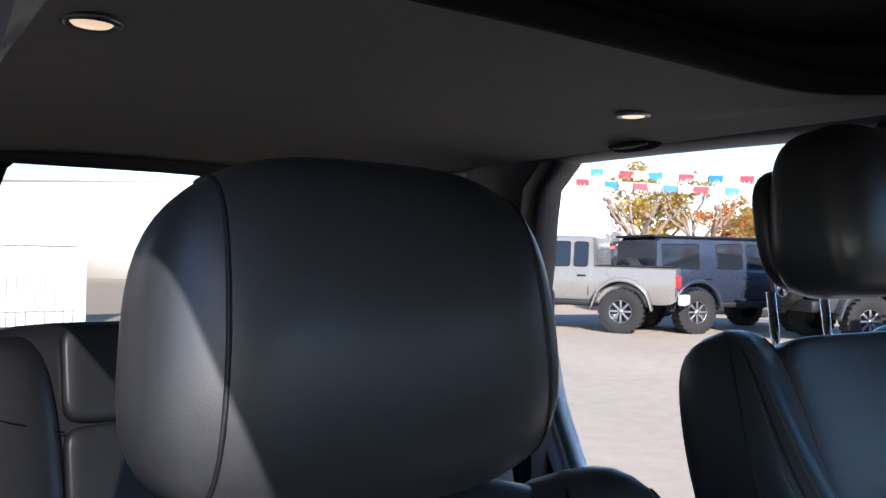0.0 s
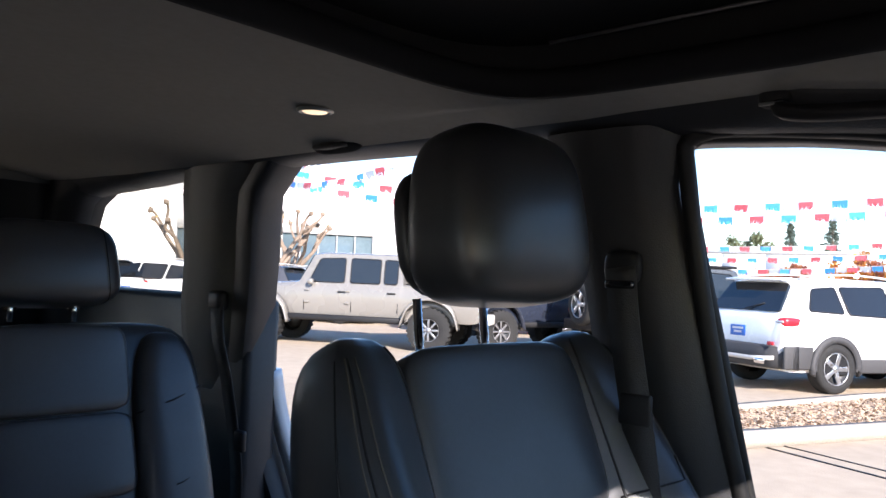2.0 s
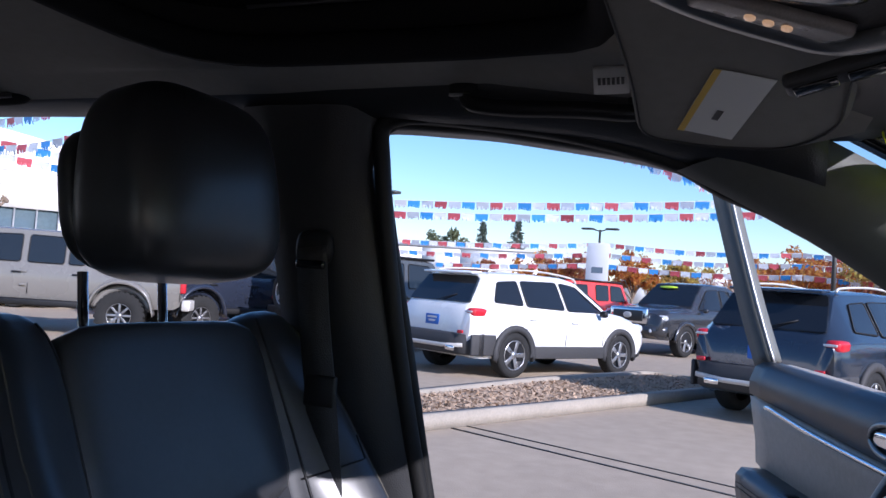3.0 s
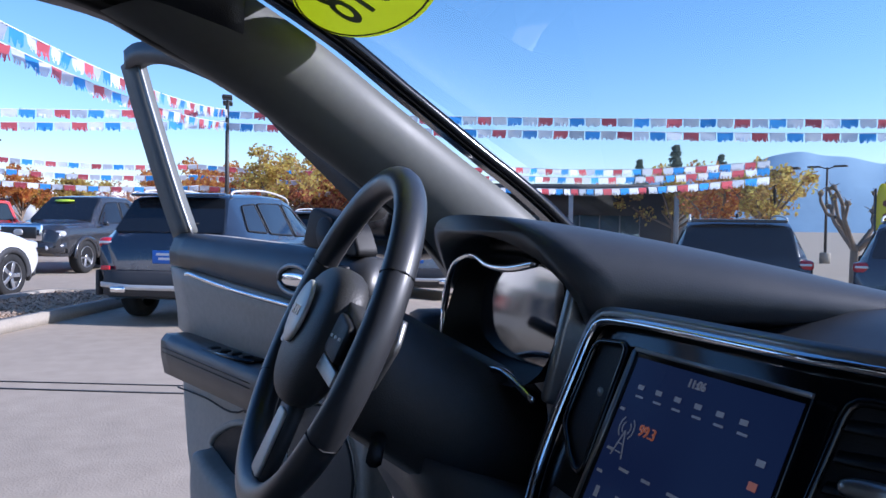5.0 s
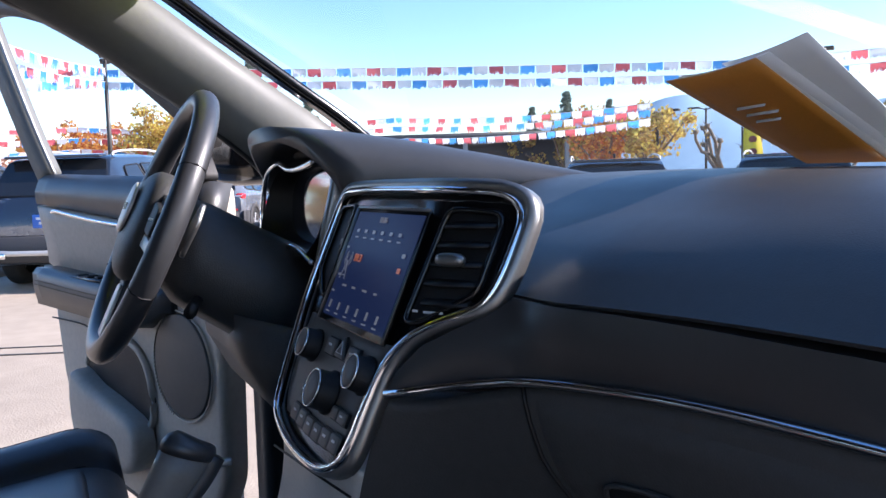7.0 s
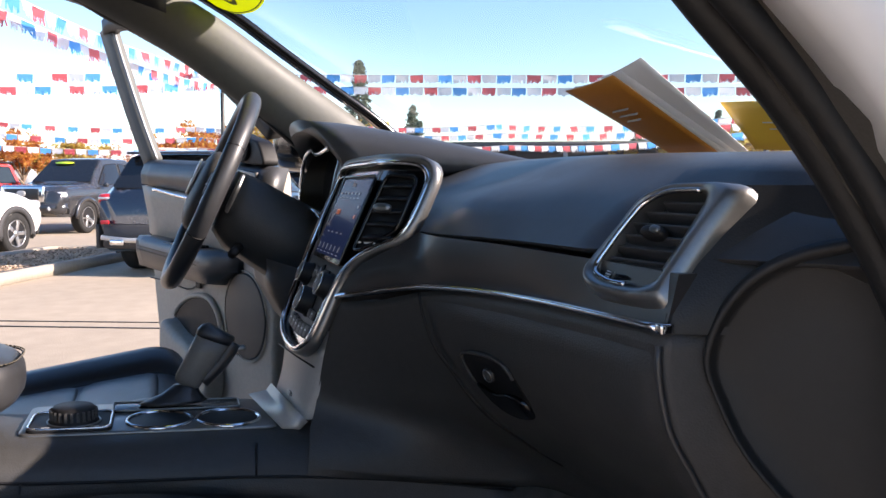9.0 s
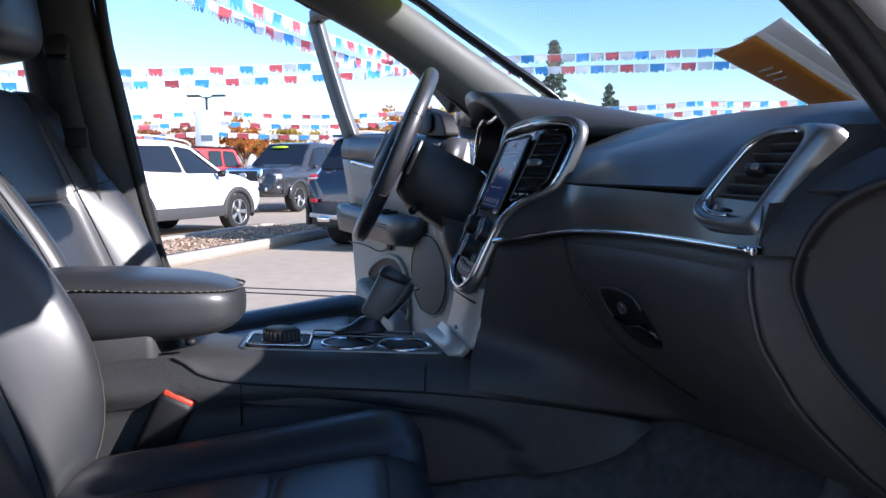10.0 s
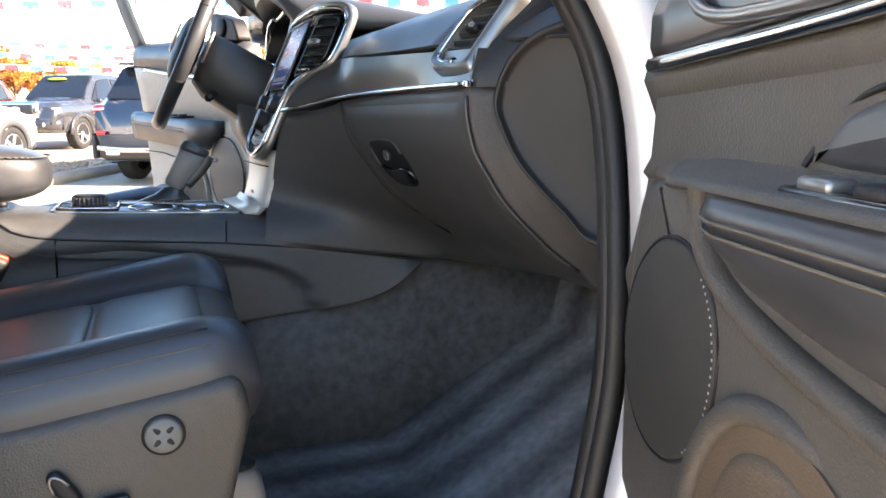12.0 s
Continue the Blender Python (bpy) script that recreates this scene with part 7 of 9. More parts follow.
    mr = part("door_mirror", pad(0.20, 0.13, 0.15, (0, 0, 0), 7, 3.2, Matrix.Translation(T(0.12, -0.17, 1.275)) @ Matrix.Rotation(math.atan2(d[1], d[0]), 4, "Z")), GLOSS, door, "black door mirror")
    part("rubber_seal", tube(spline([T(0.77, -0.05, 1.2), T(0.79, -0.05, 0.95), T(0.74, -0.05, 0.68), T(0.62, -0.05, 0.51), T(0.35, -0.05, 0.45)], 5), 0.010, 8), RUBBER, door)
    return door


front_door("driver_door", (-0.868, 0.508), (-0.918, -0.396), (0.396, -0.918), -1, "open driver door, inner panel colour lightened for bounced light")
front_door("passenger_door", (0.752, 0.708), (0.9816, -0.1908), (-0.1908, -0.9816), 1, "open passenger door, inner panel colour darkened for shade", 0.115, 0.038)

# ---------------------------------------------------------------- the lot outside
def gz(x, y):
    """Height of the lot, which falls a little towards the front."""
    return -0.32 * smoothstep(3.5, 7.5, y)


ASPHALT = mat("worn_asphalt", (0.345, 0.285, 0.218), 0.92, 0, 0.16, 0.35, 0.22, 80, 0.2)
CONCRETE = mat("kerb_concrete", (0.30, 0.268, 0.225), 0.9, 0, 0.16, 2.5, 0.3, 60, 0.2)
bm = bmesh.new()
ys = [-1200, -300, -80, -30, -10, 0, 3.5, 4, 4.5, 5, 5.5, 6, 6.5, 7, 7.5, 12, 40, 120, 400, 2200]
xs = [-2200, -400, -120, -40, -15, -5, 0, 5, 40, 400, 1200]
vv = [[bm.verts.new((x, y, gz(x, y))) for x in xs] for y in ys]
for j in range(len(ys) - 1):
    for i in range(len(xs) - 1):
        bm.faces.new((vv[j][i], vv[j][i + 1], vv[j + 1][i + 1], vv[j + 1][i]))
tagged(finish("ground", bm, ASPHALT), "pale worn asphalt car lot", "ground", kind="structure")
# kerbed planting island with wood chips
isl = thing("planting_island", "kerbed island filled with brown wood chips", "kerb", kind="structure")
ID = Vector((-0.93, 0.37)).normalized()
IN = Vector((0.37, 0.93)).normalized()
io = Vector((-6.33, -2.86))


def ip(a, b, z):
    q = io + ID * a - IN * b
    return (q.x, q.y, z)


KL, KW = 7.9, 1.75
chips = bmesh.new()
corner = rounded([(0, 0), (KL, 0), (KL, KW), (4.5, KW - 0.08), (0, 1.05)], 0.35, 5)
part("kerb", sweep([ip(a, b, 0.07) for a, b in corner], rect(0.15, 0.15), (0, 0, 1), True), CONCRETE, isl, "pale concrete kerb")
f = chips.faces.new([chips.verts.new(ip(a, b, 0.10)) for a, b in corner])
CHIPS = mat("wood_chips", (0.40, 0.30, 0.215), 0.95, 0, 0.3, 9, 0.9, 18, 0.1)
part("chip_bed", chips, CHIPS, isl, "", False)
rng = random.Random(4)
vs, fs = [], []
for i in range(7000):
    a = rng.uniform(0.15, KL - 0.15)
    b = rng.uniform(0.12, 0.93 + 0.62 * min(1, a / 4.5))
    p = Vector(ip(a, b, 0.105 + rng.random() * 0.02))
    u = Vector((rng.uniform(-1, 1), rng.uniform(-1, 1), rng.uniform(-0.4, 0.4))).normalized() * rng.uniform(0.012, 0.032)
    w = u.cross(Vector((rng.uniform(-0.4, 0.4), rng.uniform(-0.4, 0.4), 1))).normalized() * rng.uniform(0.006, 0.014)
    k = len(vs)
    vs += [p - u - w, p + u - w, p + u + w, p - u + w]
    fs.append((k, k + 1, k + 2, k + 3))
me = bpy.data.meshes.new("wood_chips")
me.from_pydata(vs, [], fs)
CH2 = mat("loose_chips", (0.42, 0.31, 0.22), 0.9, 0, 0.35, 40, 0, 18, 0.1)
me.materials.append(CH2)
tagged(new("wood_chips", me), "loose brown wood chips", "mulch", kind="stuff")
# two thin dark strips painted on the asphalt as cast shadows
ln = finish("asphalt_joint", sweep([(-7.0, -2.5, 0.005), (-5.9, 0.1, 0.005), (-4.9, 2.6, 0.005)], rect(0.03, 0.006)), mat("shadow_line_paint", (0.05, 0.05, 0.05), 0.9, 0, 0.3, 3), None)
tagged(ln, "thin dark line painted as a cast shadow on the asphalt", "joint", kind="structure")
ln = finish("asphalt_joint", sweep([(-7.25, -2.5, 0.005), (-6.2, 0.1, 0.005), (-5.2, 2.6, 0.005)], rect(0.02, 0.006)), MATS["shadow_line_paint"], None)
tagged(ln, "thin dark line painted as a cast shadow on the asphalt", "joint", kind="structure")

# ---------------------------------------------------------------- vehicles
TYRE = mat("tyre_rubber", (0.018, 0.018, 0.018), 0.8, 0, 0.2, 12, 0.4, 60, 0.3)
ALLOY = mat("alloy_wheel", (0.55, 0.55, 0.56), 0.3, 0.9, 0.08, 10)
GREYALLOY = mat("grey_alloy_wheel", (0.30, 0.30, 0.31), 0.35, 0.8, 0.1, 10)
DARKALLOY = mat("dark_alloy", (0.06, 0.06, 0.06), 0.4, 0.7, 0.1, 10)
CLAD = mat("grey_cladding", (0.045, 0.045, 0.047), 0.65, 0, 0.12, 5, 0.1, 200, 0.3)
CARGLASS = mat("dark_car_glass", (0.012, 0.014, 0.017), 0.06, 0, 0.1, 4, 0, 300, 0.6)
TAIL = plain("red_lamp_glass", (0.45, 0.02, 0.03), 0.12)
LAMP = mat("headlamp_glass", (0.55, 0.56, 0.58), 0.1, 0.3, 0.2, 12)
PLATE = plain("blue_plate", (0.02, 0.12, 0.45), 0.5)


def paint(name, col, rough=0.25, metal=0.0):
    return mat(name, col, rough, metal, 0.04, 1.5, 0, 300, 0.5, 0.7)


def add_wheel(veh, x, y, r, w, style, rim_mat):
    s = 1 if x > 0 else -1
    wh = part("wheel", lathe([(r * 0.62, -w / 2), (r * 0.92, -w / 2), (r * 0.99, -w * 0.38), (r, -w * 0.2), (r, w * 0.2), (r * 0.99, w * 0.38), (r * 0.92, w / 2), (r * 0.66, w / 2), (r * 0.62, w * 0.40)], 36, None, False), TYRE, veh, "black tyre")
    wh.matrix_local = frame3((x, y, r), (0, 1, 0), (s, 0, 0))
    if style == "eight":                  # tall off-road sidewall with tread blocks
        part("sidewall", lathe([(r * 0.50, w * 0.45), (r * 0.56, w * 0.50), (r * 0.80, w * 0.53), (r * 0.93, w * 0.50)], 36, None, False), TYRE, wh)
        gear = [(2 * math.pi * (i + f) / 26, k) for i in range(26) for f, k in ((0.0, 1.04), (0.55, 1.04), (0.60, 0.985), (0.95, 0.985))]
        band = [[(r * (k if g else 0.90) * math.cos(a), r * (k if g else 0.90) * math.sin(a), z) for a, k in gear] for g, z in ((0, -w * 0.50), (1, -w * 0.47), (1, w * 0.47), (0, w * 0.50))]
        part("tread", loft(band, caps=False), TYRE, wh, "blocky off-road tread", False)
        r = r * 0.80
    rim = part("rim", lathe([(r * 0.645, w * 0.49), (r * 0.66, w * 0.46), (r * 0.60, w * 0.40), (r * 0.56, w * 0.18), (r * 0.15, w * 0.14), (0, w * 0.14)], 30, None, False), DARKALLOY, wh, "wheel rim")
    sw = 0.6 if style == "eight" else 1.0
    n = {"five": 5, "six": 6, "eight": 8}[style]
    for i in range(n):
        a = 2 * math.pi * i / n
        sp = slab(rounded([(r * 0.08, -r * 0.085 * sw), (r * 0.60, -r * 0.10 * sw), (r * 0.62, r * 0.10 * sw), (r * 0.08, r * 0.085 * sw)], r * 0.03, 2), w * 0.09, Matrix.Rotation(a, 4, "Z") @ Matrix.Translation((0, 0, w * 0.34)), 0.004)
        part("spoke", sp, rim_mat, wh)
    part("hub_cap", lathe([(r * 0.16, w * 0.33), (r * 0.15, w * 0.44), (0, w * 0.45)], 16), rim_mat, wh)
    part("lip", tube([(r * 0.635 * math.cos(i * 0.2094), r * 0.635 * math.sin(i * 0.2094), w * 0.46) for i in range(30)], r * 0.022, 6, True), rim_mat, wh)
    return wh


for wy in (-1.52, 1.40):
    for wx in (-0.82, 0.82):
        add_wheel(body, wx, wy, 0.38, 0.25, "five", ALLOY)


def lerp_st(st, y):
    return lerp_rows(st, y)


def vehicle(name, label, cat, m, body_mat, st, zlow, axles, r, track, tw=0.22, style="five", rim=None, clad=True, glass=(), rear_glass=None, wind=None, tails=(), heads=(), plate=None, rails=None, flares=0.05, group="", boxy=0.0):
    """st: stations (y, shoulder z, top z, shoulder half-width, top half-width) from tail to nose."""
    v = thing(name, label, cat, m, group=group)
    y0, y1 = st[0][0], st[-1][0]
    ys = sorted(set([s[0] for s in st] + [y0 + (y1 - y0) * i / 44 for i in range(45)]))

    def sec(y):
        zb, zt, wb, wt = lerp_st(st, y)
        edge = min(1.0, (min(y - y0, y1 - y) + 0.01) / 0.22)
        wl = wb * (0.90 + 0.07 * edge)
        zl = zlow + 0.10 * (1 - edge) ** 2
        zb = min(zb, zt - 0.02)
        h = [(wl * 0.94, zl), (wl, zl + 0.10), (wb * 1.0, zl + (zb - zl) * 0.55), (wb * 0.995, zb - 0.06), (wb * 0.965, zb), (wt + (wb * 0.965 - wt) * 0.10, zb + (zt - 0.05 - zb) * 0.9 + 0.0), (wt, max(zb, zt - 0.035)), (wt - 0.06, zt - 0.006), (wt * 0.5, zt + 0.006)]
        return h
    rings = []
    for y in ys:
        h = sec(y)
        rings.append([(x, y, z) for x, z in h] + [(-x, y, z) for x, z in h[::-1]])
    auto(part("body", loft(rings), body_mat, v), 40)

    def side(y, z):
        zb, zt, wb, wt = lerp_st(st, y)
        a, b = (wb * 0.965, zb), (wt + (wb * 0.965 - wt) * 0.10, zb + (zt - 0.05 - zb) * 0.9)
        if z <= zb:
            return wb * (0.965 + 0.03 * min(1, (zb - z) / 0.06))
        k = min(1.05, (z - a[1]) / max(0.01, b[1] - a[1]))
        return a[0] + (b[0] - a[0]) * k
    for s in (-1, 1):
        for q in glass:
            bm = bmesh.new()
            o = rounded(q, 0.05, 3)
            ya, yb = min(p[0] for p in o), max(p[0] for p in o)
            cols = []
            for i in range(19):
                y = ya + 0.001 + (yb - ya - 0.002) * i / 18
                zs = [p[1] + (q2[1] - p[1]) * (y - p[0]) / (q2[0] - p[0]) for p, q2 in zip(o, o[1:] + o[:1]) if (p[0] - y) * (q2[0] - y) < 0]
                if len(zs) >= 2:
                    cols.append([bm.verts.new((s * (side(y, z) + 0.012), y, z)) for z in [min(zs) + (max(zs) - min(zs)) * j / 5 for j in range(6)]])
            for a, b in zip(cols, cols[1:]):
                for j in range(5):
                    bm.faces.new((a[j], b[j], b[j + 1], a[j + 1]))
            loop = [c[0] for c in cols] + cols[-1][1:] + [c[5] for c in cols[-2::-1]] + cols[0][4:0:-1]
            low = [bm.verts.new((vv.co.x - s * 0.04, vv.co.y, vv.co.z)) for vv in loop]
            for i in range(len(loop)):
                bm.faces.new((loop[i], loop[i - 1], low[i - 1], low[i]))
            w = part("side_window", bm, CARGLASS, v, "dark side window", False)
            part("window_frame", tube([(s * (side(y, z) + 0.012), y, z) for y, z in o], 0.010, 5, True), BLACK, w)
        for k, ay in enumerate(axles):
            zb, zt, wb, wt = lerp_st(st, ay)
            add_wheel(v, s * max(track, wb - tw / 2 + 0.02), ay, r, tw, style, rim or ALLOY)
            arch = [(s * (wb + 0.003), ay + (r * 1.17) * math.cos(a), max(zlow, r + (r * 1.17) * math.sin(a))) for a in [math.pi * (-0.12 + 1.24 * i / 16) for i in range(17)]]
            part("wheel_arch", sweep(arch, rect(flares * 2, 0.055), (1, 0, 0)), CLAD if clad else body_mat, v, "wheel arch trim")
            well = [(ay + r * 1.13 * math.cos(a), max(zlow - 0.02, r + r * 1.13 * math.sin(a))) for a in [2 * math.pi * i / 24 for i in range(24)]]
            bm = bmesh.new()
            bm.faces.new([bm.verts.new((s * (wb + 0.002), y, z)) for y, z in well])
            part("wheel_well", bm, BLACK, v, "", False)
        if clad:
            a0, a1 = axles[0] + r * 1.2, axles[1] - r * 1.2
            wb = lerp_st(st, 0)[2]
            part("sill_cladding", box(0.04, a1 - a0, 0.20, (s * (wb - 0.005), (a0 + a1) / 2, zlow + 0.10), 0.015), CLAD, v, "grey sill cladding")
        for yy, zz in tails:
            tl = part("tail_lamp", pad(0.20, 0.34, 0.15, (s * (lerp_st(st, yy)[2] - 0.085), yy + 0.10, zz), 6, 3.4), TAIL, v, "red tail lamp")
            part("lamp_bar", box(0.16, 0.02, 0.03, (s * (lerp_st(st, yy)[2] - 0.10), yy - 0.068, zz + 0.01), 0.006), LAMP, tl)
        for yy, zz in heads:
            part("headlamp", pad(0.30, 0.30, 0.16, (s * (lerp_st(st, yy)[2] - 0.13), yy - 0.08, zz), 6, 3.2), LAMP, v, "clear headlamp")
        part("door_mirror", pad(0.14, 0.12, 0.12, (s * (lerp_st(st, wind[0] - 0.25)[2] + 0.07), wind[0] - 0.30, lerp_st(st, wind[0] - 0.3)[0] + 0.06), 5, 3), BLACK if clad else body_mat, v, "door mirror")
        for hy in (-0.95, 0.08):
            hz = lerp_st(st, hy)[0] - 0.13
            part("door_handle", box(0.025, 0.17, 0.03, (s * (side(hy, hz) + 0.018), hy, hz), 0.008), BLACK if not clad else body_mat, v, "door handle")
        for gy in (-1.08, -0.12, 0.88):
            part("door_gap", sweep([(s * (side(gy, z) + 0.002), gy + 0.06 * (z - 0.8) * (1 if gy > 0 else 0.2), z) for z in (zlow + 0.22, 0.7, 0.85, lerp_st(st, gy)[0] - 0.02)], rect(0.010, 0.004), (1, 0, 0)), BLACK, v)
        if rails:
            ra, rb = rails
            part("roof_rail", tube(spline([(s * (lerp_st(st, ra)[3] - 0.03), ra, lerp_st(st, ra)[1] + 0.0), (s * (lerp_st(st, ra)[3] - 0.03), ra + 0.15, lerp_st(st, ra)[1] + 0.055), (s * (lerp_st(st, 0)[3] - 0.03), (ra + rb) / 2, lerp_st(st, (ra + rb) / 2)[1] + 0.06), (s * (lerp_st(st, rb)[3] - 0.03), rb - 0.15, lerp_st(st, rb - 0.15)[1] + 0.05), (s * (lerp_st(st, rb)[3] - 0.03), rb, lerp_st(st, rb)[1])], 4), 0.017, 6), SILVER, v, "silver roof rail")
    for nm, gq in (("rear_window", rear_glass), ("windscreen", wind)):
        if gq:
            ya, za, wa, yb, zb2, wb2 = gq
            d = Vector((0, yb - ya, zb2 - za)).normalized()
            nrm = Vector((0, -d.z, d.y)) if ya < yb else Vector((0, d.z, -d.y))
            if nm == "windscreen":
                nrm = Vector((0, abs(d.z), abs(d.y)))
            else:
                nrm = Vector((0, -abs(d.z), abs(d.y)))
            off = nrm * 0.016
            o = rounded([(-wa, 0), (wa, 0), (wb2, 1), (-wb2, 1)], 0.07, 3)
            bm = bmesh.new()
            top = [bm.verts.new(Vector((x, ya + (yb - ya) * t, za + (zb2 - za) * t)) + off) for x, t in o]
            bot = [bm.verts.new(Vector((x, ya + (yb - ya) * t, za + (zb2 - za) * t)) - off * 2) for x, t in o]
            bm.faces.new(top)
            for i in range(len(o)):
                bm.faces.new((top[i], top[i - 1], bot[i - 1], bot[i]))
            part(nm, bm, CARGLASS, v, "dark " + nm.replace("_", " "), False)
    if plate:
        py, pz, sgn = plate
        pl = part("number_plate", box(0.32, 0.02, 0.16, (0, py, pz), 0.006), PLATE, v, "blue dealer plate with pale bars")
        for dz, w in ((0.035, 0.22), (-0.02, 0.16)):
            part("plate_bar", box(w, 0.004, 0.03, (0, py + sgn * 0.012, pz + dz)), MARK, pl, "", False)
    return v


def lower_bumper(v, y, zl, zh, w, material, d=0.10):
    sgn = 1 if y > 0 else -1
    rings = []
    for i in range(13):
        t = -1 + 2 * i / 12
        yy = y - sgn * 0.26 * abs(t) ** 8
        rings.append([(w * t, yy - sgn * d, zl), (w * t, yy, zl + 0.03), (w * t, yy, zh - 0.03), (w * t, yy - sgn * d, zh)])
    return part("bumper", loft(rings), material, v, "dark lower bumper")


SUV = [(-2.30, 0.70, 0.74, 0.74, 0.66), (-2.28, 0.98, 1.02, 0.86, 0.76), (-2.20, 1.05, 1.12, 0.90, 0.74), (-2.02, 1.07, 1.36, 0.915, 0.68), (-1.86, 1.08, 1.585, 0.92, 0.63), (-1.70, 1.08, 1.625, 0.925, 0.625), (-0.8, 1.06, 1.66, 0.93, 0.635), (0.0, 1.03, 1.65, 0.93, 0.63), (0.40, 1.02, 1.59, 0.93, 0.60), (0.75, 1.01, 1.39, 0.93, 0.64), (1.08, 1.00, 1.16, 0.925, 0.74), (1.20, 0.99, 1.10, 0.92, 0.76), (1.65, 0.96, 1.05, 0.91, 0.74), (2.0, 0.88, 0.98, 0.87, 0.68), (2.20, 0.76, 0.86, 0.80, 0.60), (2.31, 0.60, 0.66, 0.68, 0.52)]
SUV_GLASS = ([(-1.78, 1.17), (-1.60, 1.49), (-1.16, 1.525), (-1.14, 1.14)], [(-1.06, 1.13), (-1.08, 1.53), (-0.20, 1.55), (-0.14, 1.10)], [(-0.06, 1.09), (-0.12, 1.55), (0.34, 1.50), (0.94, 1.08)])


def mid_suv(name, label, m, pm, group="parked cars"):
    v = vehicle(name, label, "car", m, pm, SUV, 0.30, (-1.35, 1.35), 0.36, 0.80, 0.23, "five", ALLOY, True, SUV_GLASS, (-2.19, 1.14, 0.72, -1.90, 1.555, 0.60), (1.06, 1.17, 0.70, 0.44, 1.575, 0.58), [(-2.20, 1.0)], [(2.12, 0.84)], (-2.292, 0.84, -1), (-1.72, 0.45), group=group)
    lower_bumper(v, -2.385, 0.34, 0.68, 0.93, CLAD)
    lower_bumper(v, 2.36, 0.30, 0.55, 0.82, CLAD)
    part("spoiler", box(1.18, 0.22, 0.035, (0, -1.95, 1.615), 0.015, 2, pose(0, 0, 0, 6, 0, 0)), pm, v, "roof spoiler")
    part("skid_strip", sweep([(-0.80, -2.36, 0.50), (-0.4, -2.397, 0.47), (0.4, -2.397, 0.47), (0.80, -2.36, 0.50)], rect(0.02, 0.06)), SILVER, v, "silver bumper strip")
    for s in (-1, 1):
        part("bumper_corner", box(0.05, 0.52, 0.32, (s * 0.905, -2.02, 0.51), 0.02), CLAD, v, "dark bumper corner")
        part("exhaust_tip", box(0.20, 0.06, 0.08, (s * 0.56, -2.385, 0.44), 0.02), CHROME, v, "chrome exhaust tip")
        part("reflector", box(0.12, 0.03, 0.05, (s * 0.74, -2.36, 0.70), 0.01), TAIL, v)
    part("wiper", tube([(0.05, -2.225, 1.165), (0.36, -2.13, 1.26)], 0.010, 6), BLACK, v)
    part("badge", box(0.16, 0.01, 0.035, (0, -2.275, 1.0), 0.004), SILVER, v)
    return v


def at(x, y, rz):
    return pose(x, y, gz(x, y), 0, 0, rz)


WHITE = paint("white_pearl_paint", (0.72, 0.72, 0.71))
NAVY = paint("dark_blue_grey_paint", (0.022, 0.032, 0.050), 0.18, 0.3)
mid_suv("suv", "white mid-size SUV with grey cladding", at(-13.57, -3.56, 62.5), WHITE)
mid_suv("suv", "dark blue-grey SUV with tinted windows", at(-12.0, 1.3, 62.0), NAVY)

# large dark SUVs ahead, seen over the bonnet
BIG = [(-2.40, 0.75, 0.80, 0.78, 0.70), (-2.38, 1.04, 1.10, 0.92, 0.82), (-2.32, 1.12, 1.22, 0.96, 0.80), (-2.12, 1.14, 1.66, 0.97, 0.70), (-1.95, 1.14, 1.72, 0.97, 0.69), (-0.6, 1.12, 1.77, 0.97, 0.69), (0.3, 1.10, 1.74, 0.97, 0.68), (0.70, 1.09, 1.52, 0.97, 0.70), (1.10, 1.08, 1.24, 0.965, 0.80), (1.25, 1.07, 1.17, 0.96, 0.82), (2.0, 1.02, 1.10, 0.94, 0.78), (2.30, 0.90, 1.0, 0.88, 0.72), (2.42, 0.70, 0.76, 0.80, 0.62)]
BIG_GLASS = ([(-1.98, 1.22), (-1.88, 1.58), (-1.22, 1.63), (-1.20, 1.19)], [(-1.12, 1.18), (-1.14, 1.63), (-0.16, 1.65), (-0.12, 1.16)], [(-0.04, 1.15), (-0.06, 1.65), (0.30, 1.60), (0.98, 1.14)])


def big_suv(label, m, pm):
    v = vehicle("suv", label, "car", m, pm, BIG, 0.34, (-1.46, 1.46), 0.38, 0.82, 0.24, "five", ALLOY, True, BIG_GLASS, (-2.30, 1.24, 0.76, -2.14, 1.62, 0.66), (1.08, 1.25, 0.74, 0.40, 1.70, 0.62), [(-2.32, 1.12)], [(2.24, 0.9)], (-2.39, 0.92, -1), (-1.9, 0.4), group="parked cars")
    lower_bumper(v, -2.45, 0.36, 0.72, 0.90, pm)
    lower_bumper(v, 2.45, 0.34, 0.66, 0.88, pm)
    part("spoiler", box(1.28, 0.20, 0.04, (0, -2.14, 1.72), 0.015), pm, v, "roof spoiler")
    part("aerial", box(0.04, 0.10, 0.07, (0, -1.7, 1.80), 0.015), BLACK, v)
    return v


big_suv("near-black large SUV seen from behind", at(-10.75, 9.15, 54.0), paint("black_paint", (0.012, 0.012, 0.014)))
big_suv("dark blue large SUV seen from behind", at(-8.62, 11.20, 40.0), paint("dark_blue_paint", (0.02, 0.035, 0.06)))

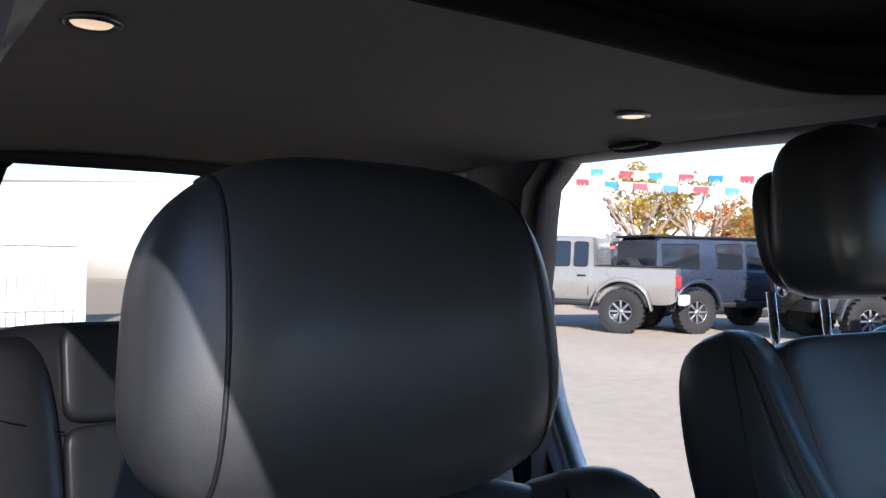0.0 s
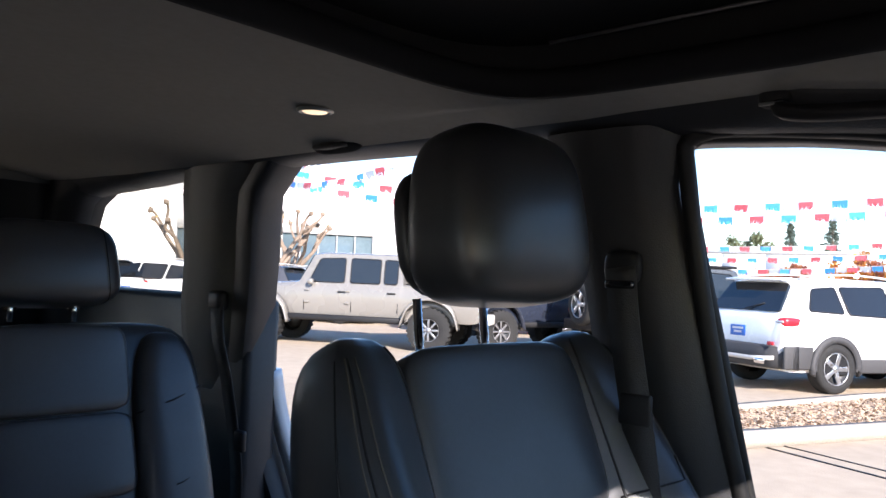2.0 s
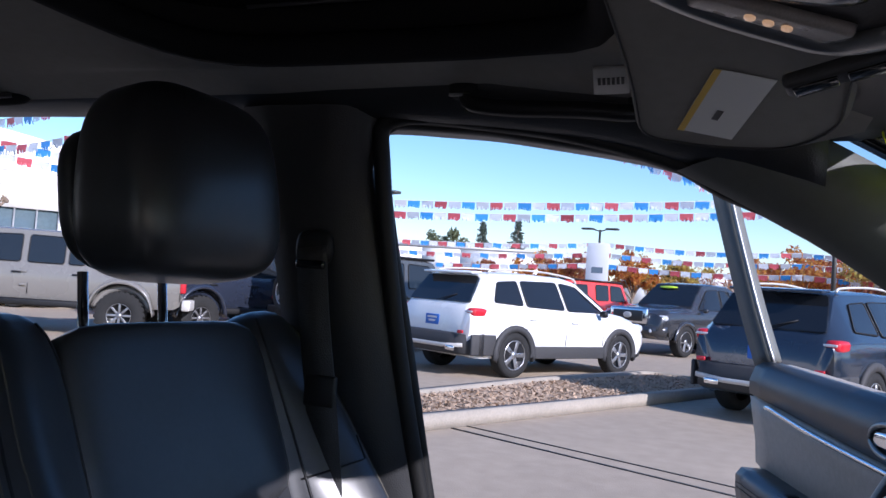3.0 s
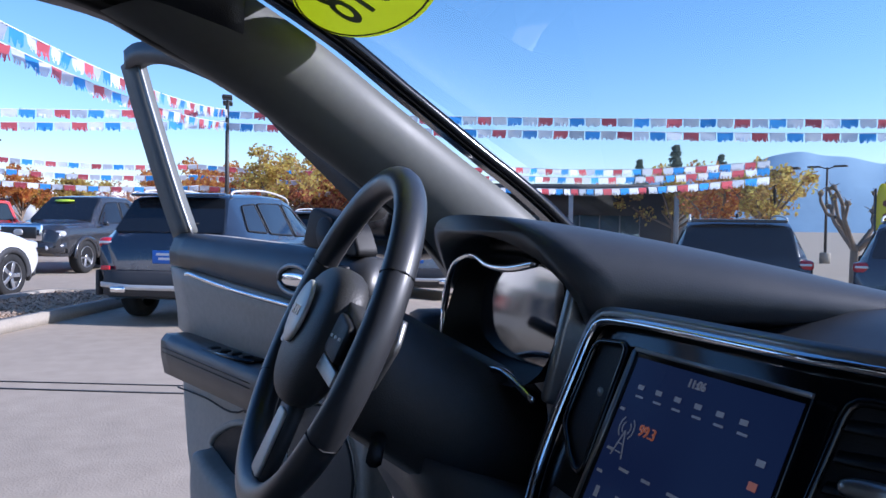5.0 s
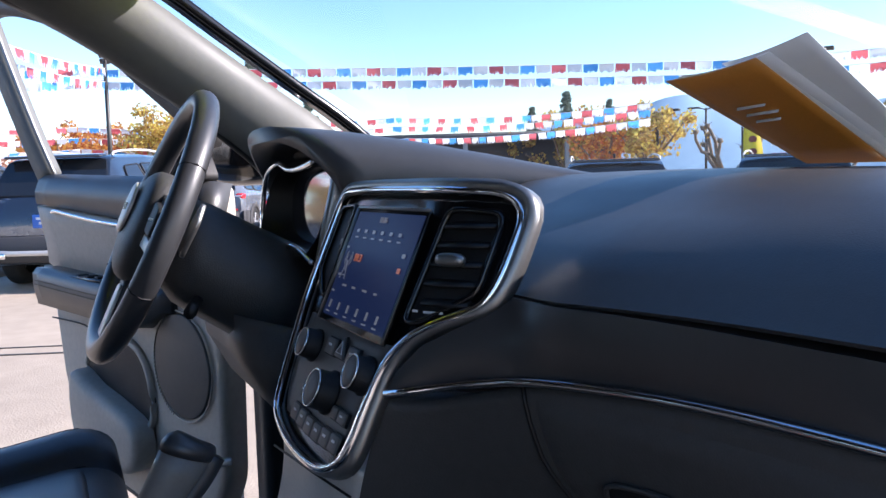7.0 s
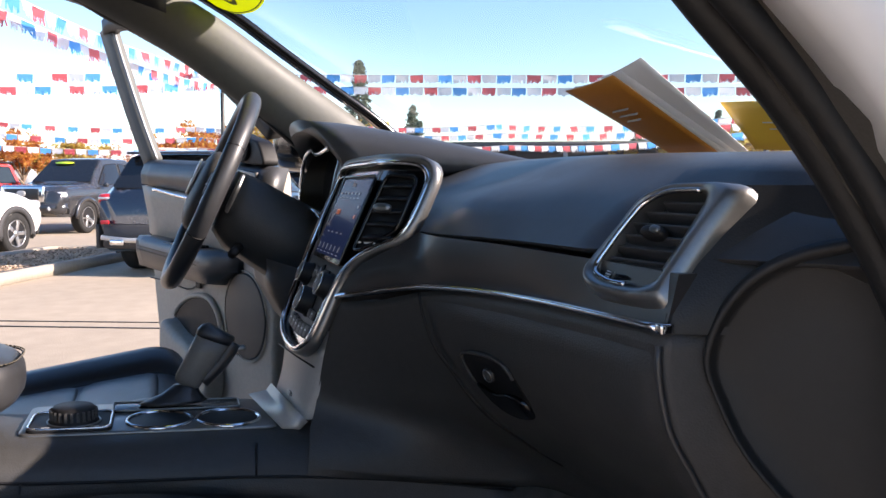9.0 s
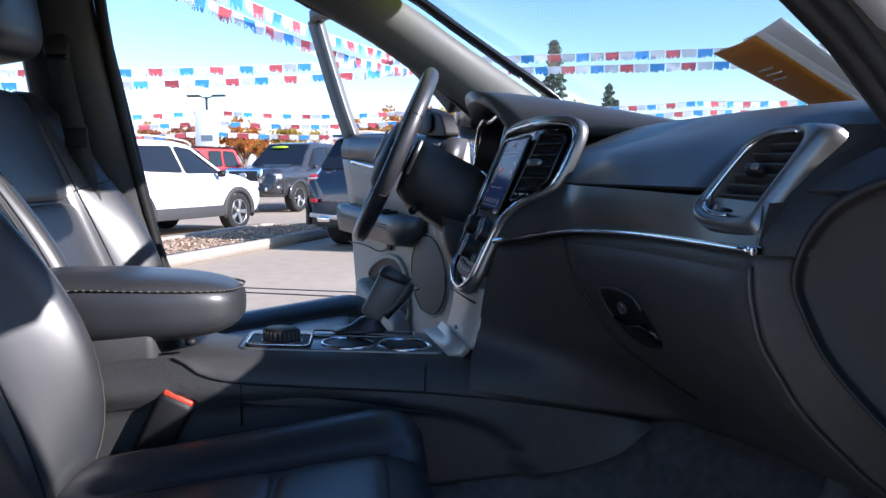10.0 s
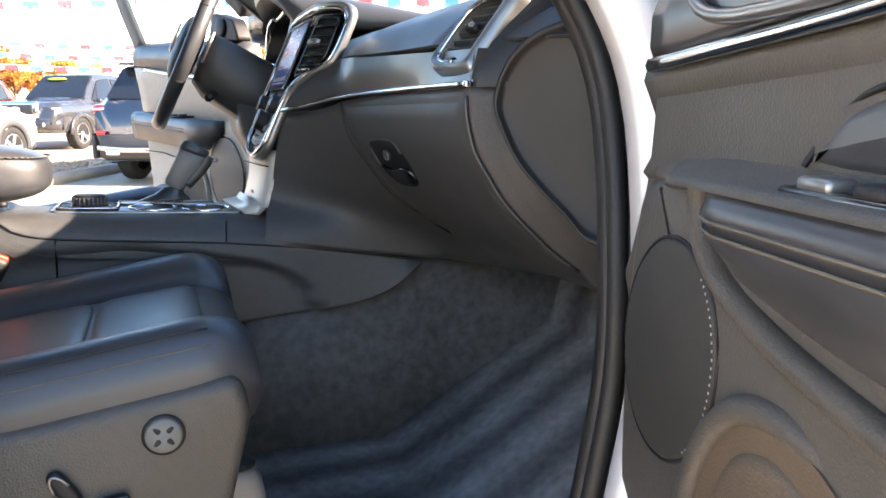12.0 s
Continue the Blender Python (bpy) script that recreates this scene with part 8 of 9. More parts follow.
# full-size pickup, nose towards the lot
PICK = [(-2.90, 0.85, 0.90, 0.94, 0.90), (-2.86, 1.12, 1.22, 0.99, 0.95), (-0.95, 1.15, 1.25, 1.0, 0.95), (-0.90, 1.18, 1.78, 1.0, 0.70), (-0.5, 1.18, 1.90, 1.0, 0.72), (0.3, 1.17, 1.92, 1.0, 0.72), (0.75, 1.16, 1.88, 1.0, 0.70), (1.15, 1.15, 1.52, 1.0, 0.76), (1.45, 1.15, 1.27, 1.0, 0.86), (1.60, 1.14, 1.24, 1.0, 0.88), (2.55, 1.10, 1.18, 0.98, 0.84), (2.82, 0.98, 1.06, 0.93, 0.78), (2.90, 0.80, 0.84, 0.88, 0.72)]
PICK_GLASS = ([(-0.74, 1.26), (-0.72, 1.74), (0.02, 1.78), (0.06, 1.24)], [(0.14, 1.23), (0.12, 1.78), (0.64, 1.74), (1.22, 1.22)])
GREYP = paint("slate_grey_paint", (0.045, 0.047, 0.053), 0.22, 0.4)
pk = vehicle("pickup_truck", "slate grey full-size pickup truck with a chrome grille", "truck", at(-23.1, -1.55, 242.5), GREYP, PICK, 0.42, (-1.85, 1.85), 0.40, 0.86, 0.26, "five", ALLOY, False, PICK_GLASS, None, (1.42, 1.28, 0.82, 0.78, 1.84, 0.66), [(-2.80, 1.05)], [(2.74, 0.96)], (2.96, 0.58, 1), None, group="parked cars")
gr = part("grille", box(1.12, 0.12, 0.42, (0, 2.91, 0.98), 0.05), CHROME, pk, "chrome grille")
part("grille_mesh", box(0.90, 0.04, 0.27, (0, 2.965, 0.98), 0.02), DARKALLOY, gr)
part("grille_emblem", pad(0.24, 0.04, 0.15, (0, 2.99, 0.99), 4, 2.5), SILVER, gr)
lower_bumper(pk, 2.98, 0.50, 0.78, 0.96, GREYP, 0.16)
for s in (-1, 1):
    part("fog_lamp", lathe([(0.06, 0), (0.055, 0.03), (0, 0.035)], 16, frame3((s * 0.66, 2.93, 0.63), (1, 0, 0), (0, 1, 0))), LAMP, pk)
stk = slab([(0.28 * math.cos(i * 0.3142), 0.05 * math.sin(i * 0.3142)) for i in range(20)], 0.006, frame3((0.20, 0.92, 1.78), (1, 0, 0), (0, 0.6, 0.8)))
part("windscreen_sticker", stk, plain("lime_sticker", (0.55, 0.75, 0.03), 0.5), pk, "lime green year sticker")

# boxy off-road pickup, grey-tan
CREW = [(-2.76, 0.80, 0.84, 0.76, 0.72), (-2.74, 1.16, 1.26, 0.79, 0.76), (-1.18, 1.18, 1.28, 0.79, 0.76), (-1.14, 1.22, 1.84, 0.79, 0.68), (-1.0, 1.22, 1.87, 0.79, 0.68), (0.5, 1.21, 1.87, 0.79, 0.68), (0.72, 1.21, 1.84, 0.79, 0.67), (1.02, 1.21, 1.30, 0.785, 0.70), (1.10, 1.20, 1.27, 0.78, 0.70), (2.35, 1.10, 1.18, 0.66, 0.58), (2.48, 1.0, 1.10, 0.62, 0.54), (2.52, 0.74, 0.78, 0.60, 0.54)]
CREW_GLASS = ([(-1.06, 1.27), (-1.06, 1.74), (-0.78, 1.75), (-0.78, 1.27)], [(-0.70, 1.27), (-0.70, 1.75), (-0.08, 1.76), (-0.08, 1.27)], [(0.04, 1.27), (0.04, 1.76), (0.58, 1.74), (0.80, 1.27)])
TAN = paint("grey_tan_paint", (0.165, 0.156, 0.142), 0.28)


def offroad(name, label, m, pm, st, glass, axles, bed, soft, spare=False):
    v = vehicle(name, label, "truck" if bed else "car", m, pm, st, 0.56, axles, 0.42, 0.80, 0.28, "eight", GREYALLOY, False, glass, None, (1.02, 1.30, 0.66, 0.76, 1.80, 0.60), [], [], None, None, group="parked cars")
    y0 = st[0][0]
    for s in (-1, 1):
        for ay in axles:
            pts = [(ay + 0.58 * math.cos(a), 0.46 + 0.60 * math.sin(a)) for a in (math.pi * 0.02, math.pi * 0.22, math.pi * 0.38, math.pi * 0.5, math.pi * 0.64, math.pi * 0.80, math.pi * 0.98)]
            rings = []
            for y, z in [(p.x, p.y) for p in spline([(a, b, 0) for a, b in pts], 3)]:
                rings.append([(s * 0.74, y, z - 0.05), (s * 0.99, y, z - 0.07), (s * 0.99, y, z - 0.02), (s * 0.93, y, z + 0.015), (s * 0.74, y, z + 0.02)])
            part("fender_flare", loft(rings), pm, v, "wide fender flare")
            well = [(ay + 0.52 * math.cos(i * 0.2618), 0.46 + 0.55 * math.sin(i * 0.2618)) for i in range(24)]
            bm = bmesh.new()
            bm.faces.new([bm.verts.new((s * 0.797, y, max(0.5, z))) for y, z in well])
            part("wheel_well", bm, BLACK, v, "", False)
        part("rock_rail", box(0.12, axles[1] - axles[0] - 1.05, 0.12, (s * 0.80, (axles[0] + axles[1]) / 2, 0.56), 0.03), BLACK, v, "black rock rail")
        part("tail_lamp", box(0.15, 0.10, 0.24, (s * 0.70, y0 - 0.03, 1.0), 0.02), TAIL, v, "red tail lamp")
        for hy in (0.82, -0.04):
            for hz in (0.86, 1.10):
                part("hinge", box(0.03, 0.10, 0.035, (s * 0.80, hy, hz), 0.008), pm, v)
    part("rear_bumper", box(1.50, 0.16, 0.20, (0, y0 - 0.10, 0.66), 0.03), SILVER if bed else BLACK, v, "rear bumper")
    part("front_bumper", box(1.60, 0.22, 0.20, (0, 2.70, 0.66), 0.04), BLACK, v, "black front bumper")
    if soft:
        part("roof_panel", box(1.34, 1.9 if bed else 2.9, 0.05, (0, -0.2 if bed else -0.7, 1.88), 0.02), soft, v, "black roof panel")
    if bed:
        part("bed_cover", box(1.36, 1.50, 0.03, (0, -1.95, 1.285), 0.012), BLACK, v, "black bed cover")
        for s in (-1, 1):
            part("bonnet_bar", box(0.004, 0.50, 0.05, (s * 0.725, 1.60, 1.10), 0), RED, v, "dark red bonnet decal bars")
    if spare:
        sp = add_wheel(v, 0.01, 0, 0.40, 0.26, "five", ALLOY)
        sp.matrix_local = frame3((0.06, y0 - 0.20, 1.05), (1, 0, 0), (0, -1, 0))
    return v


offroad("pickup_truck", "grey-tan boxy off-road pickup with wide fenders", at(-10.98, -12.45, 209.7), TAN, CREW, CREW_GLASS, (-1.75, 1.74), True, None)
WRG = [(-2.10, 0.80, 0.84, 0.78, 0.74), (-2.08, 1.16, 1.80, 0.79, 0.68), (-2.0, 1.20, 1.86, 0.79, 0.68), (0.5, 1.20, 1.86, 0.79, 0.68), (0.72, 1.20, 1.83, 0.79, 0.67), (1.02, 1.20, 1.30, 0.785, 0.70), (1.10, 1.19, 1.26, 0.78, 0.70), (1.95, 1.10, 1.18, 0.66, 0.58), (2.08, 1.0, 1.10, 0.62, 0.54), (2.12, 0.74, 0.78, 0.60, 0.54)]
WRG_GLASS = ([(-1.98, 1.26), (-1.98, 1.72), (-1.12, 1.74), (-1.12, 1.26)],) + CREW_GLASS[1:]
for x, y, rz, col, nm, lab in ((-14.9, -7.1, 62.0, (0.05, 0.052, 0.055), "charcoal_paint", "charcoal boxy off-roader with a black top"), (-13.9, -10.3, 75.0, (0.02, 0.025, 0.04), "midnight_paint", "midnight blue boxy off-roader with a spare wheel"), (-17.4, -13.5, 60.0, (0.02, 0.03, 0.05), "navy_paint", "navy boxy off-roader with a black top"), (-19.4, -16.6, 60.0, (0.55, 0.03, 0.02), "bright_red_paint", "bright red boxy off-roader"), (-26.3, -5.0, 62.0, (0.55, 0.04, 0.03), "red_paint", "red boxy off-roader with a dark top")):
    offroad("off_roader", lab, at(x, y, rz), paint(nm, col), WRG, WRG_GLASS, (-1.30, 1.30), False, BLACK, True)
for x, y, rz, col, nm, lab in ((-11.3, -21.5, 200, (0.78, 0.78, 0.77), "plain_white_paint", "white SUV parked by the building"), (-13.6, -20.6, 200, (0.05, 0.05, 0.055), "graphite_paint", "graphite SUV parked by the building"), (-9.0, -22.3, 200, (0.6, 0.6, 0.6), "silver_paint", "silver SUV parked by the building"), (-15.8, -19.7, 200, (0.75, 0.75, 0.74), "second_white_paint", "white SUV parked in the far row"), (-20.5, 4.6, 62, (0.10, 0.11, 0.13), "steel_grey_paint", "steel grey SUV in the next row"), (-15.6, 5.6, 62, (0.25, 0.26, 0.28), "light_grey_paint", "light grey SUV in the next row"), (-33, -9, 62, (0.7, 0.7, 0.7), "far_white_paint", "white SUV in the far row"), (-33, 2, 62, (0.08, 0.08, 0.09), "far_dark_paint", "dark SUV in the far row"), (-33.5, 7, 62, (0.30, 0.05, 0.04), "maroon_paint", "maroon SUV in the far row"), (-30, 26, 50, (0.6, 0.6, 0.62), "far_silver_paint", "silver SUV by the trees")):
    mid_suv("suv", lab, at(x, y, rz), paint(nm, col))

# ---------------------------------------------------------------- light poles and strings of flags
POLE = mat("dark_bronze_pole", (0.05, 0.047, 0.043), 0.5, 0.4, 0.1, 4)


def light_pole(x, y, h, label, banner=None, turn=0.0):
    p = thing("light_pole", label, "street lamp", at(x, y, turn), group="light poles")
    g = h - gz(x, y)
    part("base", lathe([(0.26, 0), (0.26, 0.5), (0.22, 0.55), (0, 0.55)], 16), CONCRETE, p, "round concrete footing")
    part("pole", lathe([(0.075, 0.5), (0.055, g)], 12), POLE, p, "tapered dark pole")
    for s in (-1, 1):
        part("arm", tube([(0, 0, g - 0.08), (s * 0.35, 0, g + 0.02)], 0.03, 8), POLE, p)
        part("lamp_head", box(0.62, 0.30, 0.09, (s * 0.62, 0, g + 0.04), 0.03), POLE, p, "flat lamp head")
    if banner:
        z0, z1, w, kind = banner
        z0, z1 = z0 - gz(x, y), z1 - gz(x, y)
        b = part("banner", box(w, 0.02, z1 - z0, (0, -0.10, (z0 + z1) / 2), 0.005), plain("banner_" + kind, (0.75, 0.76, 0.78), 0.6), p, "pale printed pole banner")
        if kind == "car":
            part("print_band", box(w * 0.96, 0.004, (z1 - z0) * 0.25, (0, -0.114, z0 + (z1 - z0) * 0.16)), plain("print_red", (0.55, 0.10, 0.08), 0.6), b, "", False)
            part("print_car", pad(w * 0.7, 0.004, (z1 - z0) * 0.30, (0, -0.115, z0 + (z1 - z0) * 0.5), 4, 3), plain("print_grey", (0.25, 0.28, 0.32), 0.6), b)
        else:
            part("print_bar", box(w * 0.5, 0.004, (z1 - z0) * 0.12, (0, -0.114, z0 + (z1 - z0) * 0.45)), plain("print_dark", (0.15, 0.2, 0.25), 0.6), b, "", False)
    return p


light_pole(-22.9, -11.3, 4.15, "dark light pole at the row's end", None, 60)
light_pole(-25.45, 2.1, 5.0, "dark light pole with a small box", None, -5)
light_pole(-14.9, 18.6, 4.3, "dark light pole with a car banner", (1.85, 3.45, 1.20, "car"), 35)
light_pole(-38.9, -7.25, 4.65, "light pole with a white pointed banner", (1.6, 4.0, 1.15, "plain"), 80)
light_pole(-15.0, -20.7, 4.9, "dark light pole beside the white building", None, 30)
light_pole(-25.8, 23.3, 3.7, "dark light pole by the golden tree", None, 30)
light_pole(-31.7, 31.7, 4.5, "slim grey light pole", None, 30)


def flag_mat(name, col):
    m = bpy.data.materials.new(name)
    m.use_nodes = True
    nt = m.node_tree
    b = nt.nodes["Principled BSDF"]
    b.inputs["Roughness"].default_value = 0.35
    oi, mp, hs = nt.nodes.new("ShaderNodeObjectInfo"), nt.nodes.new("ShaderNodeMapRange"), nt.nodes.new("ShaderNodeHueSaturation")
    mp.inputs["To Min"].default_value, mp.inputs["To Max"].default_value = 0.75, 1.2
    hs.inputs["Color"].default_value = (*col, 1)
    nt.links.new(oi.outputs["Random"], mp.inputs["Value"])
    nt.links.new(mp.outputs[0], hs.inputs["Value"])
    nt.links.new(hs.outputs[0], b.inputs["Base Color"])
    tl, mx, out = nt.nodes.new("ShaderNodeBsdfTranslucent"), nt.nodes.new("ShaderNodeMixShader"), nt.nodes["Material Output"]
    nt.links.new(hs.outputs[0], tl.inputs["Color"])
    mx.inputs[0].default_value = 0.5
    nt.links.new(b.outputs[0], mx.inputs[1])
    nt.links.new(tl.outputs[0], mx.inputs[2])
    nt.links.new(mx.outputs[0], out.inputs["Surface"])
    return m


FLAG = [flag_mat("red_flag_plastic", (0.62, 0.12, 0.14)), flag_mat("white_flag_plastic", (0.82, 0.84, 0.88)), flag_mat("blue_flag_plastic", (0.08, 0.36, 0.80)), flag_mat("silver_flag_plastic", (0.60, 0.64, 0.70))]
rng = random.Random(11)
FLAGS = []
for ci, fm in enumerate(FLAG):
    row = []
    for k in range(4):
        vs, fs = [], []
        n = 9
        for i in range(n + 1):
            x = -0.20 + 0.40 * i / n
            vs += [(x, 0, 0), (x, 0.01, -0.13)]
        for i in range(n):
            fs.append((2 * i, 2 * i + 2, 2 * i + 3, 2 * i + 1))
            x0, x1 = -0.20 + 0.40 * (i + 0.04) / n, -0.20 + 0.40 * (i + 0.96) / n
            dy, dx, dz = rng.uniform(-0.04, 0.04), rng.uniform(-0.015, 0.015), rng.uniform(-0.25, -0.19)
            j = len(vs)
            vs += [(x1 + dx, dy, dz), (x0 + dx, dy, dz)]
            fs.append((2 * i + 1, 2 * i + 3, j, j + 1))
        me = bpy.data.meshes.new("flag")
        me.from_pydata(vs, [], fs)
        me.materials.append(fm)
        row.append(me)
    FLAGS.append(row)
CORD = plain("white_cord", (0.7, 0.7, 0.7), 0.7)


def bunting(a, b, sag, label, start=0, scale=1.0):
    a, b = Vector(a), Vector(b)
    t = thing("flag_string", label, "bunting", group="flag strings")
    n = max(6, int((b - a).length / (0.43 * scale)))

    def at_t(k):
        p = a.lerp(b, k)
        p.z -= 4 * sag * k * (1 - k)
        return p
    part("cord", tube([at_t(i / 16) for i in range(17)], 0.010, 5), CORD, t)
    pat = (0, 1, 2, 1, 0, 3, 2, 1)
    ang = math.atan2((b - a).y, (b - a).x)
    for i in range(n):
        k = (i + 0.5) / n
        f = new("flag", FLAGS[pat[(i + start) % 8]][rng.randrange(4)])
        f.parent = t
        f.matrix_world = Matrix.Translation(at_t(k)) @ Euler((rng.uniform(-0.25, 0.25), rng.uniform(-0.06, 0.06), ang + rng.uniform(-0.12, 0.12))).to_matrix().to_4x4() @ Matrix.Diagonal((scale, scale, scale, 1))
    return t


P0, PA, PB, PC, PR = (-22.9, -11.3), (-25.45, 2.1), (-14.9, 18.6), (-38.9, -7.25), (-15.0, -20.7)
LAB = "red, white and blue fringed flags on a cord"
for dz, st in ((0.0, 0), (-0.36, 3)):
    bunting((*P0, 4.0 + dz), (*PA, 4.78 + dz), 0.16, LAB, st)
    bunting((*PA, 4.70 + dz), (*PB, 4.15 + dz), 0.08, LAB, st + 2)
    bunting((*PR, 4.75 + dz), (*P0, 4.0 + dz), 0.30, LAB, st + 1)
bunting((*PB, 4.2), (-2.0, 26.0, 5.2), 0.3, LAB, 1)
bunting((*PB, 3.84), (-2.0, 26.0, 4.84), 0.3, LAB, 4)
bunting((-10.5, -2.3, 3.95), (*PA, 4.75), 0.25, LAB, 2)
bunting((-10.3, -2.9, 3.95), (*PA, 4.35), 0.30, LAB, 6)
bunting((-13.0, -13.6, 4.95), (*PR, 4.80), 0.15, LAB, 0)
bunting((-14.2, -14.8, 4.45), (*PR, 4.35), 0.25, LAB, 3)
for i, z in enumerate((4.35, 3.75, 3.15)):
    bunting((-40.1, -20.5, z - 0.5), (-43.5 + i, -7.8, z), 0.2, LAB, i, 1.15)
    bunting((-43.5 + i, -7.8, z), (-44.5 + i, 2.0, z), 0.2, LAB, i + 3, 1.15)
    bunting((-44.5 + i, 2.0, z), (-42.5 + i, 12.5, z), 0.2, LAB, i + 5, 1.15)
for i, z in enumerate((3.90, 3.55, 3.05)):
    bunting((-37.0, 8.0 + i, z + 0.2), (-30.8, 13.6 + i * 0.3, z - 0.1), 0.15, LAB, i, 1.0)
    bunting((-30.8, 13.6 + i * 0.3, z - 0.1), (-19.1, 17.2, z * 0.55 + 1.2), 0.2, LAB, i + 2, 1.0)

# ---------------------------------------------------------------- buildings
STUCCO = mat("white_stucco", (0.80, 0.79, 0.76), 0.9, 0, 0.04, 1.2, 0.2, 30, 0.2)
DARKWALL = mat("dark_grey_cladding", (0.055, 0.057, 0.062), 0.6, 0, 0.12, 1.0, 0.1, 20, 0.3)
WINGLASS = mat("shop_glass", (0.10, 0.14, 0.16), 0.06, 0.1, 0.2, 0.8, 0, 20, 0.6)
TRIMG = mat("grey_metal_trim", (0.30, 0.31, 0.32), 0.5, 0.4, 0.1, 3)


def building(name, label, p, q, depth, h, wall, windows, gable=0.0, fascia=None):
    """Front wall from p to q; windows: (from, to, low, high, mullions) along it."""
    p, q = Vector(p), Vector(q)
    L = (q - p).length
    rz = math.degrees(math.atan2(q.y - p.y, q.x - p.x))
    b = thing(name, label, "building", pose(p.x, p.y, gz(p.x, p.y) - 0.05, 0, 0, rz))
    h = h - gz(p.x, p.y) + 0.05
    bays = sorted(windows)
    x = 0.0
    for w in bays + [(L, L, 0, 0, 0)]:
        if w[0] - x > 0.01:
            part("wall", box(w[0] - x, 0.3, h, ((x + w[0]) / 2, 0.15, h / 2)), wall, b)
        if w[1] > w[0]:
            part("wall", box(w[1] - w[0], 0.3, h - w[3], ((w[0] + w[1]) / 2, 0.15, (h + w[3]) / 2)), wall, b)
            if w[2] > 0.05:
                part("wall", box(w[1] - w[0], 0.3, w[2], ((w[0] + w[1]) / 2, 0.15, w[2] / 2)), wall, b)
            win = part("window", box(w[1] - w[0], 0.04, w[3] - w[2], ((w[0] + w[1]) / 2, 0.16, (w[2] + w[3]) / 2)), WINGLASS, b, "glazed shop window")
            for k in range(w[4] + 1):
                xx = w[0] + (w[1] - w[0]) * k / w[4]
                part("mullion", box(0.07, 0.12, w[3] - w[2], (xx, 0.11, (w[2] + w[3]) / 2)), TRIMG, win)
            part("window_sill", box(w[1] - w[0] + 0.2, 0.18, 0.08, ((w[0] + w[1]) / 2, -0.02, w[2] - 0.04)), TRIMG, win)
        x = w[1]
    part("side_wall", box(0.3, depth, h, (0.15, depth / 2 + 0.302, h / 2)), wall, b)
    part("side_wall", box(0.3, depth, h, (L - 0.15, depth / 2 + 0.302, h / 2)), wall, b)
    if gable:
        part("roof", loft([[(-0.4, y, h), (L * 0.5, y, h + gable), (L + 0.4, y, h), (L + 0.4, y, h - 0.15), (-0.4, y, h - 0.15)] for y in (-0.4, depth + 0.6)]), STUCCO, b, "low gabled roof")
    else:
        part("roof", box(L, depth, 0.2, (L / 2, depth / 2 + 0.3, h - 0.25)), TRIMG, b, "flat roof")
        part("parapet", box(L + 0.2, 0.36, 0.25, (L / 2, 0.15, h + 0.08)), fascia or wall, b, "parapet cap")
    return b


building("showroom", "long white stucco building with shop windows", (-4.0, -48.0), (-27.6, -25.4), 14, 4.9, STUCCO, [(25.4, 29.6, 0.9, 3.4, 5), (20.6, 23.6, 0.9, 3.4, 3)])
building("workshop", "tall white gabled workshop", (-20.0, -38.5), (-31.5, -27.0), 10, 5.6, STUCCO, [(5.0, 9.0, 2.6, 3.6, 3)], 1.6)
building("warehouse", "low white warehouse beyond the lot", (-55.0, -36.0), (-57.8, -14.8), 15, 4.3, STUCCO, [(12.0, 15.0, 0.6, 2.2, 2)], 0.0, TRIMG)
building("pale_shed", "pale low building behind the trees", (-63.0, -10.0), (-63.0, 20.0), 12, 3.6, STUCCO, [(4.0, 10.0, 1.0, 2.4, 4), (16.0, 22.0, 1.0, 2.4, 4)])
sr = building("dark_showroom", "dark grey showroom with a flat overhanging roof", (-41.5, 9.5), (-33.5, 25.5), 12, 3.3, DARKWALL, [(2.0, 7.0, 0.3, 2.3, 5), (9.0, 15.0, 0.3, 2.3, 6)], 0.0, DARKWALL)
part("canopy", box(18.4, 2.2, 0.25, (9.0, -1.0, 3.55), 0.03), DARKWALL, sr, "overhanging canopy")
for xx in (1.5, 6.5, 11.5, 16.5):
    part("canopy_post", box(0.22, 0.22, 3.45, (xx, -1.7, 1.72), 0.01), TRIMG, sr, "pale canopy post")
part("sign_board", box(2.4, 0.06, 0.5, (4.5, -2.15, 3.2), 0.01), plain("dull_red_sign", (0.35, 0.08, 0.07), 0.6), sr, "dull red sign with bars")
part("sign_bar", box(1.6, 0.02, 0.14, (4.5, -2.19, 3.2)), MARK, sr, "", False)
building("white_building", "white building behind the fence", (26.0, -31.0), (-1.0, -31.0), 12, 5.2, STUCCO, [])
fence = thing("fence", "white-painted wooden board fence beside the lot", "fence", pose(-2.55, -15.6, 0, 0, 0, 0))
FW = mat("white_fence_paint", (0.74, 0.75, 0.76), 0.7, 0, 0.08, 3)
for i in range(52):
    part("board", box(0.14, 0.022, 1.72, (0.10 + i * 0.152, 0.02, 0.90), 0.004), FW, fence)
for i in range(5):
    part("post", box(0.09, 0.09, 1.90, (0.02 + i * 1.95, 0.07, 0.95), 0.008), FW, fence)
for zz in (0.35, 1.5):
    part("rail", box(7.9, 0.04, 0.09, (3.95, 0.052, zz), 0.006), FW, fence)

# ---------------------------------------------------------------- trees
BARK = mat("grey_bark", (0.22, 0.17, 0.13), 0.95, 0, 0.3, 6, 0.8, 30, 0.1)


